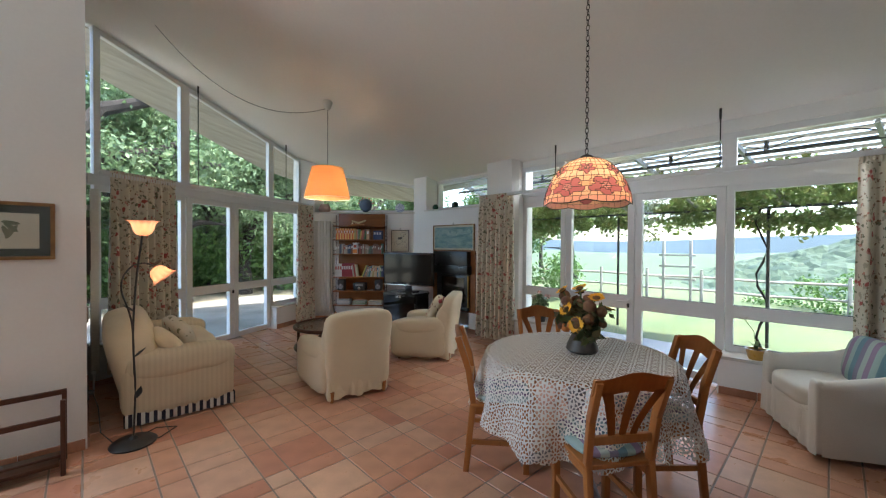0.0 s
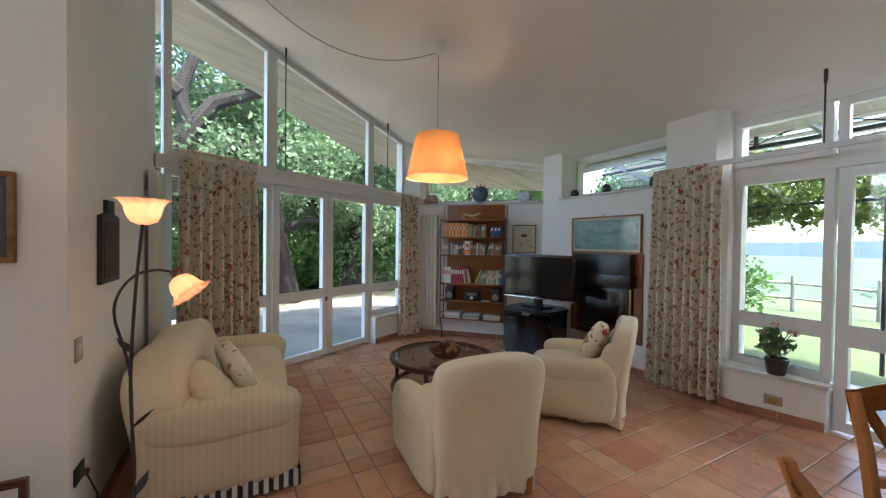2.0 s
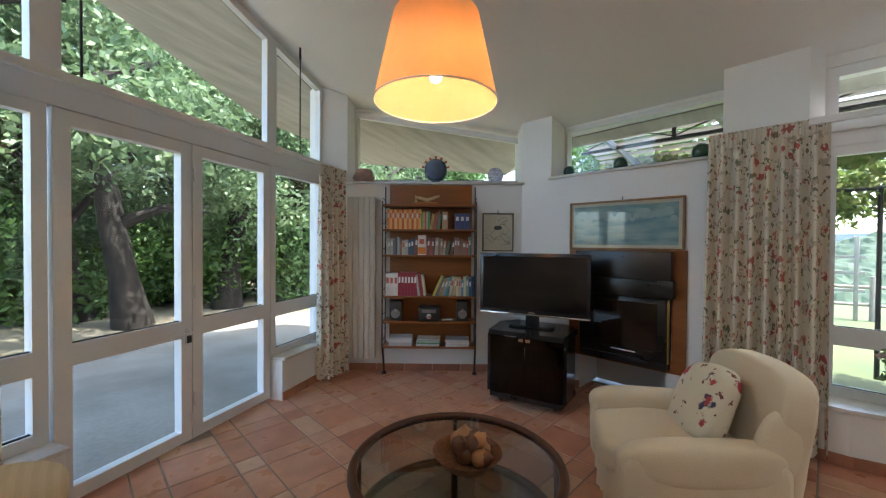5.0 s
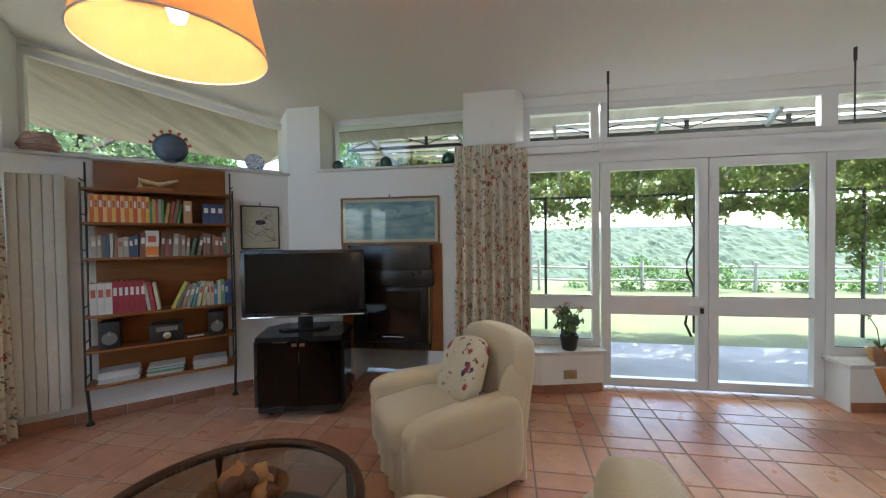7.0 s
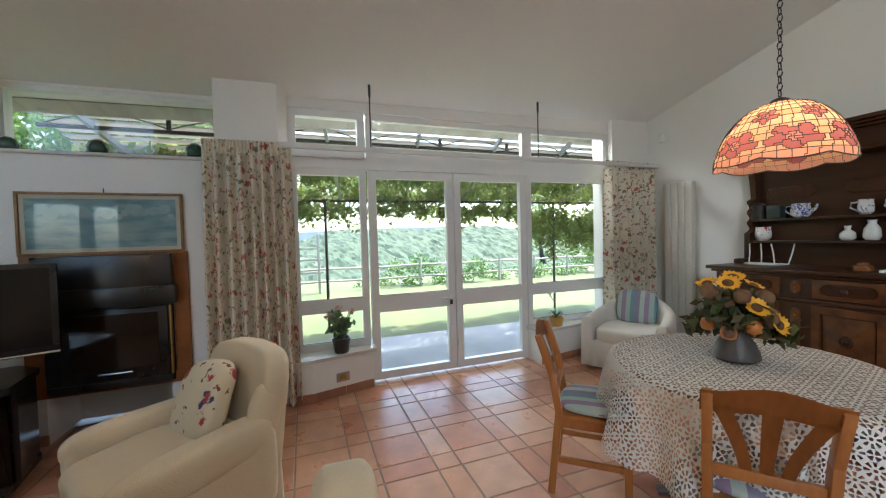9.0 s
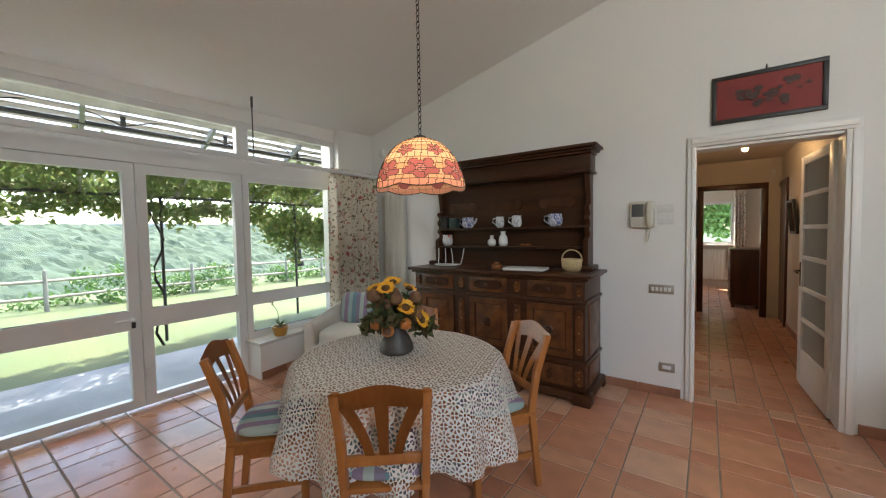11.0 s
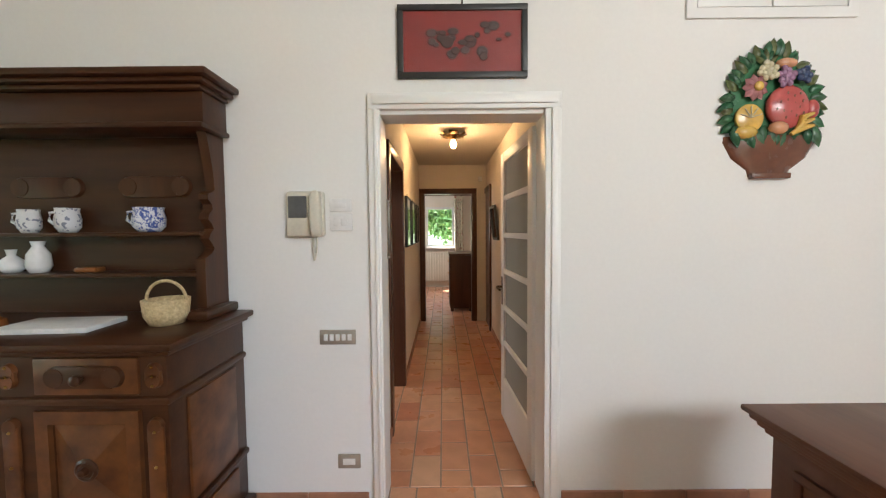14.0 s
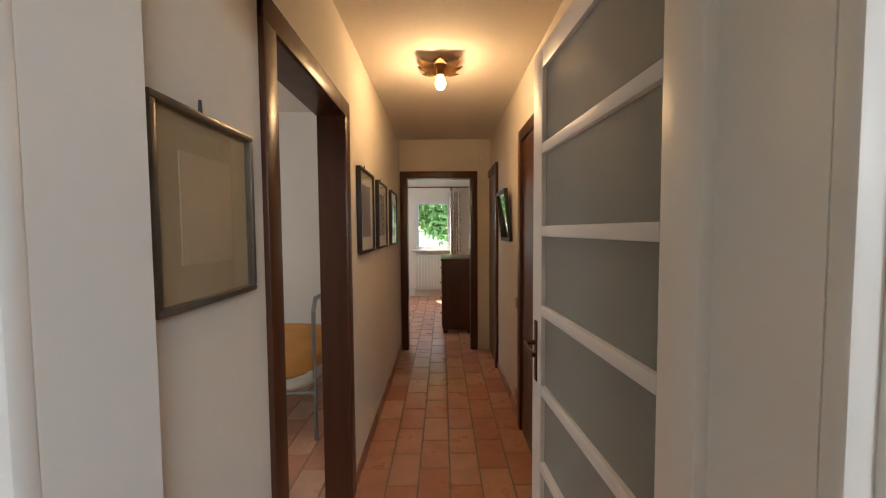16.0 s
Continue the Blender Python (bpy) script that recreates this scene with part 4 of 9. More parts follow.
def floral(name, ground, spots, scale=9.0):
    """Printed cloth: clumps of flowers and leaves on a pale ground."""
    m = surf(name, ground, tuple(c * 0.93 for c in ground), 5, 0.9, 0.25, 170, fine=0.04)
    n, l = m.node_tree.nodes, m.node_tree.links
    b = n["Principled BSDF"]
    src = b.inputs["Base Color"].links[0].from_socket
    tc = n.new("ShaderNodeTexCoord")
    wob = n.new("ShaderNodeTexNoise")
    wob.inputs["Scale"].default_value = scale * 2.6
    l.new(tc.outputs["Object"], wob.inputs["Vector"])
    ad = n.new("ShaderNodeVectorMath")
    ad.operation = "MULTIPLY_ADD"
    ad.inputs[1].default_value = (0.09, 0.09, 0.09)
    l.new(wob.outputs["Color"], ad.inputs[0])
    l.new(tc.outputs["Object"], ad.inputs[2])
    for i, (col, sc, thr) in enumerate(spots):
        off = n.new("ShaderNodeVectorMath")
        off.inputs[1].default_value = (3.7 * i, 1.9 * i, 5.1 * i)
        l.new(ad.outputs[0], off.inputs[0])
        vo = n.new("ShaderNodeTexVoronoi")
        vo.inputs["Scale"].default_value = sc
        l.new(off.outputs[0], vo.inputs["Vector"])
        lt = n.new("ShaderNodeMapRange")
        lt.inputs[1].default_value, lt.inputs[2].default_value = thr, thr - 0.06
        l.new(vo.outputs["Distance"], lt.inputs[0])
        mx = n.new("ShaderNodeMix")
        mx.data_type = "RGBA"
        mx.inputs[7].default_value = (*col, 1)
        l.new(lt.outputs[0], mx.inputs[0])
        l.new(src, mx.inputs[6])
        src = mx.outputs[2]
    l.new(src, b.inputs["Base Color"])
    return m


M_CURTAIN = floral("floral_curtain", (0.76, 0.70, 0.57), [((0.50, 0.44, 0.33), 12, 0.30), ((0.20, 0.21, 0.13), 14, 0.27), ((0.46, 0.12, 0.10), 8, 0.26), ((0.60, 0.28, 0.22), 9, 0.20), ((0.30, 0.19, 0.11), 18, 0.25)])
M_CUSH1 = floral("floral_cushion", (0.70, 0.64, 0.52), [((0.25, 0.24, 0.14), 14, 0.33), ((0.45, 0.22, 0.18), 11, 0.26)])
M_CUSH2 = floral("painted_cushion", (0.74, 0.66, 0.50), [((0.06, 0.05, 0.12), 7, 0.30), ((0.42, 0.06, 0.07), 8, 0.28), ((0.20, 0.08, 0.06), 15, 0.22)])
M_SOFAST = striped("cream_ticking", [(0.71, 0.60, 0.425), (0.67, 0.56, 0.39)], 0.018, 0)
M_VALANCE = striped("black_white_valance", [(0.72, 0.70, 0.64), (0.03, 0.03, 0.05)], 0.026, 0)
M_PLAID = striped("striped_cushion", [(0.16, 0.28, 0.33), (0.34, 0.46, 0.44), (0.30, 0.22, 0.32), (0.42, 0.50, 0.46), (0.24, 0.22, 0.30)], 0.045, 0)


# ---- soft seats ----


def shaped(bm, f):
    """Moves every point of a padded block by f."""
    for v in bm.verts:
        v.co = f(v.co)
    return bm


def armchair(m, label, with_cushion):
    c = thing("armchair", m, label, "armchair", "cream armchairs")

    def lean(p):
        k = max(0.0, min(1.0, p.z / 0.84))
        w = 0.86 + 0.16 * k ** 0.8
        crown = 0.025 * math.cos(min(1.0, abs(p.x) / 0.34) * math.pi / 2) * k
        return Vector((p.x * w, p.y - 0.115 * k ** 1.3 + 0.05 * (abs(p.x) / 0.34) ** 3 * k, p.z + crown))
    part("base", soft(BM(), 0.60, 0.68, 0.34, pose(0, 0.02, 0.22), 9, 8, 0.010, 1), M_CREAM, c, smooth="all")
    part("seat", soft(BM(), 0.46, 0.64, 0.19, pose(0, 0.10, 0.365, -3), 5, 8, 0.016, 2), M_CREAM, c, smooth="all")
    part("backrest", shaped(soft(BM(), 0.66, 0.16, 0.775, pose(0, -0.265, 0.42), 7, 12, 0.012, 5), lean), M_CREAM, c, smooth="all")
    for s in (-1, 1):
        def flare(p, s=s):
            k = max(0.0, min(1.0, (p.y + 0.36) / 0.72))
            return Vector((p.x + s * (0.035 * k - 0.03 * (1 - k)), p.y, p.z + 0.05 * max(0.0, 0.35 - k) * (p.z > 0.4)))
        bm = soft(BM(), 0.16, 0.70, 0.20, pose(s * 0.30, 0.04, 0.435, -2), 3.0, 9, 0.010, 3)
        soft(bm, 0.13, 0.68, 0.42, pose(s * 0.305, 0.04, 0.27), 8, 7, 0.010, 4)
        part("arm", shaped(bm, flare), M_CREAM, c, smooth="all")
        part("wing", soft(BM(), 0.09, 0.17, 0.34, pose(s * 0.285, -0.26, 0.52, 14), 2.6, 8, 0.006, 6), M_CREAM, c, smooth="all")

    def hem(u, v):
        a = 2 * math.pi * u
        k = 1.0 / max(abs(math.cos(a)), abs(math.sin(a))) ** 0.86
        w = 1 + (1 - v) * (0.022 * math.sin(23 * a) + 0.018 * math.sin(11 * a + 1) + 0.012 * math.sin(37 * a))
        back = 0.90 if math.sin(a) < 0 else 1.0
        return Vector((0.345 * k * w * math.cos(a) * back, 0.01 + 0.365 * k * w * math.sin(a), 0.035 + 0.014 * math.sin(9 * a) * (1 - v) + 0.30 * v))
    part("skirt", sheet(BM(), hem, 140, 5), M_CREAM, c, "loose wrinkled hem", smooth="all")
    for x, y in ((-0.26, -0.33), (0.26, -0.33), (-0.27, 0.30), (0.27, 0.30)):
        part("leg", rod(BM(), (x, y, 0), (x, y, 0.10), 0.016, 0.024, 10), M_PINE, c)
    if with_cushion:
        solid("cushion", soft(BM(), 0.41, 0.14, 0.40, None, 3.4, 9, 0.012, 7), M_CUSH2, "cream cushion with a dark painted figure, leaning on an armchair", "cushion",
              m=m @ pose(0.02, -0.10, 0.585, 26, 14, 6), smooth="all")
    return c


armchair(pose(1.83, 3.29, 0, 0, 0, -9), "cream slipcovered armchair with a high rounded back", False)
armchair(pose(3.19, 3.58, 0, 0, 0, 34), "cream slipcovered armchair turned towards a glass table", True)


def sofa(m):
    c = thing("sofa", m, "cream slipcovered sofa with a striped valance by the wall", "sofa")
    L, D = 1.62, 0.82
    part("base", soft(BM(), D - 0.06, L - 0.1, 0.36, pose(D / 2, L / 2, 0.25), 10, 8, 0.008, 1), M_CREAM, c, smooth="all")
    part("seat", soft(BM(), D - 0.2, L - 0.32, 0.20, pose(D / 2 + 0.06, L / 2, 0.42), 6, 10, 0.015, 2), M_CREAM, c, smooth="all")

    bm = soft(BM(), 0.36, L - 0.06, 0.74, pose(0.15, L / 2, 0.44, 0, -13), 4.2, 12, 0.02, 3)
    part("backrest", bm, M_CREAM, c, smooth="all")
    for y in (0.11, L - 0.11):
        bm = soft(BM(), D - 0.02, 0.24, 0.24, pose(D / 2 + 0.02, y, 0.465), 3.4, 9, 0.01, 4)
        soft(bm, D - 0.04, 0.19, 0.42, pose(D / 2 + 0.02, y, 0.28), 9, 7, 0.008, 5)
        part("arm", bm, M_SOFAST, c, smooth="all")
    for i, (ax, ay, bx, by) in enumerate(((0.06, 0.02, D, 0.02), (D, 0.02, D, L - 0.02))):
        def val(u, v, ax=ax, ay=ay, bx=bx, by=by):
            w = 0.008 * math.sin(60 * u) * (1 - v)
            return Vector((ax + (bx - ax) * u + (w if by != ay else 0), ay + (by - ay) * u - (w if by == ay else 0), 0.015 + 0.10 * v))
        part("valance", sheet(BM(), val, 80, 2), M_VALANCE, c, "black and white striped valance", smooth="all")
    for x, y in ((0.08, 0.08), (D - 0.08, 0.08), (0.08, L - 0.08), (D - 0.08, L - 0.08)):
        part("foot", rod(BM(), (x, y, 0), (x, y, 0.09), 0.03, 0.03, 10), M_BLACK, c)
    return c


SOFA = pose(0.06, 3.60, 0, 0, 0, -2)
sofa(SOFA)
solid("cushion", soft(BM(), 0.38, 0.13, 0.38, None, 3.8, 9, 0.012, 3), M_CUSH1, "small floral cushion leaning on a sofa", "cushion", m=SOFA @ pose(0.47, 0.52, 0.575, 24, 16, -66), smooth="all")
solid("cushion", soft(BM(), 0.44, 0.15, 0.36, None, 3.2, 9, 0.016, 5), M_CREAM, "plain cream cushion slumped in the corner of a sofa", "cushion", m=SOFA @ pose(0.36, 0.28, 0.56, 38, 4, -80), smooth="all")


def tub_chair(m):
    c = thing("tub_chair", m, "white slipcovered tub armchair in the corner", "armchair")

    def shell(u, v):
        """Round the chair from one arm's front over the back to the other; v from the inner foot over the rim to the outer foot."""
        q = (u - 0.5) * 2
        a = q * math.pi / 2
        e = abs(q)
        x, y = 0.355 * math.sin(a), -0.33 * math.cos(a) + 0.05
        if e > 0.72:
            y += (e - 0.72) / 0.28 * 0.27
        top = 0.53 + 0.19 * max(0.0, math.cos(a)) ** 1.3
        nx, ny = math.sin(a), -math.cos(a) * (1 if e < 0.9 else 0.2)
        t = 0.055
        if v < 0.3:
            off, z = -t, 0.10 + (top - t - 0.10) * v / 0.3
        elif v > 0.7:
            off, z = t + 0.015 * (v - 0.7) / 0.3, top - t - (top - t - 0.04) * (v - 0.7) / 0.3
        else:
            g = (v - 0.3) / 0.4 * math.pi
            off, z = -t * math.cos(g), top - t + t * math.sin(g)
        w = 0.006 * math.sin(31 * q) * max(0, v - 0.75) * 4
        return Vector((x + nx * (off + w), y + ny * (off + w), z))
    bm = sheet(BM(), shell, 64, 30)
    rim = [e for e in bm.edges if e.is_boundary]
    bmesh.ops.holes_fill(bm, edges=rim, sides=0)
    part("backrest", bm, M_WHITECLOTH, c, "rounded back and arms in one", smooth=True)
    part("seat", soft(BM(), 0.56, 0.58, 0.17, pose(0, 0.07, 0.36), 5, 8, 0.010, 2), M_WHITECLOTH, c, smooth="all")
    part("base", soft(BM(), 0.60, 0.60, 0.30, pose(0, 0.05, 0.18), 9, 8, 0.008, 3), M_WHITECLOTH, c, smooth="all")
    for s in (-1, 1):
        part("arm_front", soft(BM(), 0.115, 0.06, 0.50, pose(s * 0.352, 0.315, 0.285), 5, 7, 0.004, 4), M_WHITECLOTH, c, smooth="all")

    def hem(u, v):
        q = u - 0.5
        return Vector((0.80 * q, 0.345 + 0.008 * math.sin(40 * q) * (1 - v), 0.03 + 0.27 * v))
    part("skirt", sheet(BM(), hem, 40, 3), M_WHITECLOTH, c, "loose front skirt", smooth="all")
    return c


TUB = pose(3.98, -0.20, 0, 0, 0, 26)
tub_chair(TUB)
solid("cushion", soft(BM(), 0.40, 0.13, 0.36, None, 3.8, 9, 0.01, 2), M_PLAID, "striped blue and green cushion on a white tub chair", "cushion", m=TUB @ pose(0, -0.14, 0.60, 15), smooth="all")


# ---- curtains, rails ----


def curtain(name_pts, z1, folds, label, seed, z0=0.03):
    """A gathered curtain hung between two points, fuller towards the foot."""
    (xa, ya), (xb, yb) = name_pts
    d = Vector((xb - xa, yb - ya, 0))
    L = d.length
    t = d.normalized()
    nrm = Vector((-t.y, t.x, 0))
    rng = random.Random(seed)
    ph = [rng.uniform(0, 6.28) for _ in range(4)]
    M0 = Matrix.Translation((xa, ya, 0)) @ Matrix(((t.x, nrm.x, 0, 0), (t.y, nrm.y, 0, 0), (0, 0, 1, 0), (0, 0, 0, 1)))
    c = thing("curtain", M0, label, "curtain", "floral curtains")

    def f(u, v):
        amp = 0.030 + 0.036 * (1 - v) ** 0.6
        w = amp * math.sin(folds * 2 * math.pi * u + 0.5 * math.sin(7 * u + ph[0]) + ph[1]) + 0.012 * math.sin(folds * 0.9 * math.pi * u + ph[2] + 2.0 * (1 - v))
        flare = 1 + 0.05 * (1 - v)
        return Vector(((0.5 + (u - 0.5) * flare) * L, w, z0 + (z1 - 0.10 - z0) * v + 0.012 * math.sin(5 * u + ph[3]) * (1 - v)))
    part("drape", sheet(BM(), f, folds * 12, 22), M_CURTAIN, c, smooth="all")

    def head(u, v):
        return Vector((u * L, 0.016 * math.sin(folds * 3 * 2 * math.pi * u + ph[1]) * (1 if v in (0, 1) else 0.6) - 0.004, z1 - 0.115 + 0.115 * v))
    part("heading", sheet(BM(), head, folds * 24, 3), M_CURTAIN, c, "gathered heading tape", smooth="all")
    return c


def gpt(s, off):
    p = GM @ Vector((s, -off, 0))
    return (p.x, p.y)


curtain((gpt(0.10, 0.20), gpt(0.80, 0.20)), 2.22, 8, "floral linen curtain drawn aside at the garden window", 1)
curtain((gpt(3.02, 0.22), gpt(3.38, 0.26)), 2.16, 5, "narrow floral linen curtain at the garden window", 2)
curtain(((4.37, 3.70), (4.37, 3.06)), 2.21, 8, "floral linen curtain beside the terrace windows", 3)
curtain(((4.40, -0.27), (4.45, -1.06)), 2.23, 8, "floral linen curtain beside the terrace windows", 4)


def rail(p0, p1, hang, label):
    r = thing("curtain_rail", (0, 0, 0), label, "curtain rail", "curtain rails")
    a, b = Vector(p0), Vector(p1)
    d = (b - a).normalized()
    m = Matrix.Translation(a) @ Matrix(((d.x, -d.y, 0, 0), (d.y, d.x, 0, 0), (0, 0, 1, 0), (0, 0, 0, 1)))
    part("track", box(BM(), 0, -0.018, -0.022, (b - a).length, 0.018, 0.022, m, 0.004), M_ALU, r)
    for x, y, zt in hang:
        part("hanger", rod(BM(), (x, y, a.z + 0.02), (x, y, zt), 0.006, 0.006, 8), M_BLACK, r, "thin black iron hanger")
        part("hanger_plate", rod(BM(), (x, y, zt - 0.10), (x, y, zt + 0.01), 0.011, 0.011, 8), M_BLACK, r)
    return r


g1, g2 = gpt(0.02, 0.19), gpt(3.34, 0.19)
h1, h2 = gpt(1.12, 0.19), gpt(2.75, 0.19)
rail((*g1, 2.17), (*g2, 2.17), [(*h1, ceil_z(*h1)), (*h2, ceil_z(*h2))], "white curtain rail hung from the ceiling on black rods")
rail((4.36, 3.16, 2.19), (4.40, -1.06, 2.19), [(4.368, 2.40, ceil_z(4.37, 2.4)), (4.384, 0.64, ceil_z(4.38, 0.64))], "white curtain rail hung from the ceiling on black rods")

# ---- lamps ----


def pendant():
    p = thing("pendant_lamp", (2.14, 4.33, 0), "pendant lamp with a large cream fabric shade, lit", "pendant lamp")
    zc = ceil_z(2.14, 4.33)
    zt, zb = 2.415, 2.03
    bm = lathe(BM(), [(0.195, zt), (0.28, zb)], 48, None, False)
    bmesh.ops.solidify(bm, geom=bm.faces[:], thickness=0.003)
    part("shade", bm, shade_cloth("cream_shade", (0.82, 0.53, 0.30), 0.11), p, "cream fabric shade")
    tr = BM()
    tube(tr, [(0.28 * math.cos(a * math.pi / 20), 0.28 * math.sin(a * math.pi / 20), zb) for a in range(40)], 0.004, 6, True)
    part("rim", tr, M_WHITE, p)
    part("cable", rod(BM(), (0, 0, 2.34), (0, 0, zc), 0.004, 0.004, 6), M_GREYM, p)
    part("ceiling_rose", lathe(BM(), [(0.012, zc - 0.115), (0.03, zc - 0.10), (0.058, zc - 0.03), (0.058, zc + 0.005)], 20), M_WHITE, p, "white ceiling rose")
    part("socket", rod(BM(), (0, 0, 2.22), (0, 0, 2.36), 0.02, 0.018, 12), M_WHITE, p)
    part("bulb", lathe(BM(), [(0.012, 2.23), (0.028, 2.19), (0.032, 2.16), (0.022, 2.13), (0.004, 2.12)], 16), glow("bulb_warm", (1.0, 0.72, 0.38), 4.5), p, "glowing bulb")
    sw = BM()
    pts = []
    # the flex sags from the rose to a hook in the ceiling and runs on along it
    ux, uy = math.cos(radians(169)), math.sin(radians(169))
    for i in range(29):
        f = 1.80 * i / 28
        pts.append((f * ux, f * uy, zc - 0.085 - 0.50 * f + 0.375 * f * f + 0.042 * f ** 3))
    ex, ey = pts[-1][0], pts[-1][1]
    for g in (0.4, 1.2, 2.2):
        pts.append((ex - g, ey - 0.5 * g, ceil_z(2.14 + ex - g, 4.33 + ey - 0.5 * g) - 0.006))
    part("flex", tube(sw, pts, 0.0035, 6), M_GREYM, p, "white flex looped across the ceiling")
    li = bpy.data.lights.new("pendant_bulb", "POINT")
    li.energy, li.color, li.shadow_soft_size = 1.05, (1.0, 0.68, 0.42), 0.03
    lo = new("pendant_bulb", li)
    lo.location = (2.14, 4.33, 2.10)
    return p


pendant()


def tiffany():
    p = thing("tiffany_lamp", (2.107, 0.906, 0), "stained glass pendant lamp with orange and red flowers, lit", "pendant lamp")
    cols = [(0.88, 0.55, 0.36), (0.86, 0.49, 0.30), (0.90, 0.60, 0.42), (0.50, 0.17, 0.19), (0.68, 0.32, 0.31), (0.82, 0.43, 0.34)]
    glass = [shade_cloth("stained_glass_%d" % i, c, 0.75) for i, c in enumerate(cols)]
    prof = curve([(0.045, 1.975, 0), (0.105, 1.952, 0), (0.157, 1.912, 0), (0.199, 1.857, 0), (0.228, 1.795, 0), (0.246, 1.735, 0), (0.251, 1.700, 0)], 6)
    rng = random.Random(4)
    seg, rows = 168, len(prof) - 1
    pieces = [BM() for _ in cols]
    lead = BM()

    def tone(a, h):
        """The glass at turn a (0 to 1) and height h (0 at the top, 1 at the rim): lilies in two rings on a peach ground."""
        for ring, n, hh, size in ((0, 7, 0.72, 0.82), (1, 7, 0.42, 0.5)):
            w = (a * n + 0.5 * ring) % 1 - 0.5
            x, y = w * (2 * math.pi / n) * 0.23 / 0.12 / size, (h - hh) / 0.20 / size
            r, g = math.hypot(x, y), math.atan2(y, x)
            edge = 0.55 + 0.45 * abs(math.cos(2.5 * (g - math.pi / 2)))
            if r < edge:
                return 4 if r < 0.28 else 3, ring * 20 + int((g + math.pi) * 5 / (2 * math.pi) + 0.5) % 5 + (8 if r < 0.28 else 0) + 100 * int(a * n + 0.5 * ring)
        i, j = int(h * 11), int(a * 35 + 0.8 * h)
        if h > 0.90:
            return 5, 5000 + j
        return (i * 7 + j * 3) % 3, 1000 + i * 40 + j

    grid = [[tone((k + 0.5) / seg, (j + 0.5) / rows) for k in range(seg)] for j in range(rows)]

    def at(j, k, out=1.0):
        r, z = prof[j].x * out, prof[j].y
        a = 2 * math.pi * k / seg
        if j >= rows - 4:
            z -= 0.016 * abs(math.sin(3.5 * a)) * (j - rows + 4) / 4
        return Vector((r * math.cos(a), r * math.sin(a), z))
    for j in range(rows):
        for k in range(seg):
            bm = pieces[grid[j][k][0]]
            bm.faces.new([bm.verts.new(at(*q)) for q in ((j, k), (j, k + 1), (j + 1, k + 1), (j + 1, k))])
            if grid[j][k][1] != grid[j][(k + 1) % seg][1]:
                tube(lead, [at(j, k + 1, 1.004), at(j + 1, k + 1, 1.004)], 0.0017, 4)
            if j + 1 < rows and grid[j][k][1] != grid[j + 1][k][1]:
                tube(lead, [at(j + 1, k, 1.004), at(j + 1, k + 1, 1.004)], 0.0017, 4)
    tube(lead, [at(rows, k, 1.002) for k in range(seg)], 0.003, 5, True)
    for i, bm in enumerate(pieces):
        tagged(part("glass", bm, glass[i], p, smooth=False), "", "", "", "stuff")
    part("leading", lead, M_BLACK, p, "dark lead lines")
    part("cap", lathe(BM(), [(0.012, 1.998), (0.03, 1.99), (0.05, 1.972)], 20), M_BLACK, p)
    ch = BM()
    z, i = 2.0, 0
    zc = ceil_z(2.107, 0.906)
    while z < zc:
        a = 0 if i % 2 else math.pi / 2
        pts = [(0.010 * math.cos(t * math.pi / 4) * math.cos(a), 0.010 * math.cos(t * math.pi / 4) * math.sin(a), z + 0.018 + 0.019 * math.sin(t * math.pi / 4)) for t in range(8)]
        tube(ch, pts, 0.0028, 5, True)
        z += 0.031
        i += 1
    part("chain", ch, M_BLACK, p, "black iron chain")
    part("bulb", lathe(BM(), [(0.012, 1.90), (0.03, 1.85), (0.036, 1.82), (0.024, 1.785), (0.004, 1.775)], 16), glow("bulb_white", (1.0, 0.74, 0.44), 4), p, "glowing bulb")
    li = bpy.data.lights.new("tiffany_bulb", "POINT")
    li.energy, li.color, li.shadow_soft_size = 0.16, (1.0, 0.74, 0.48), 0.03
    new("tiffany_bulb", li).location = (2.107, 0.906, 1.74)
    return p


tiffany()


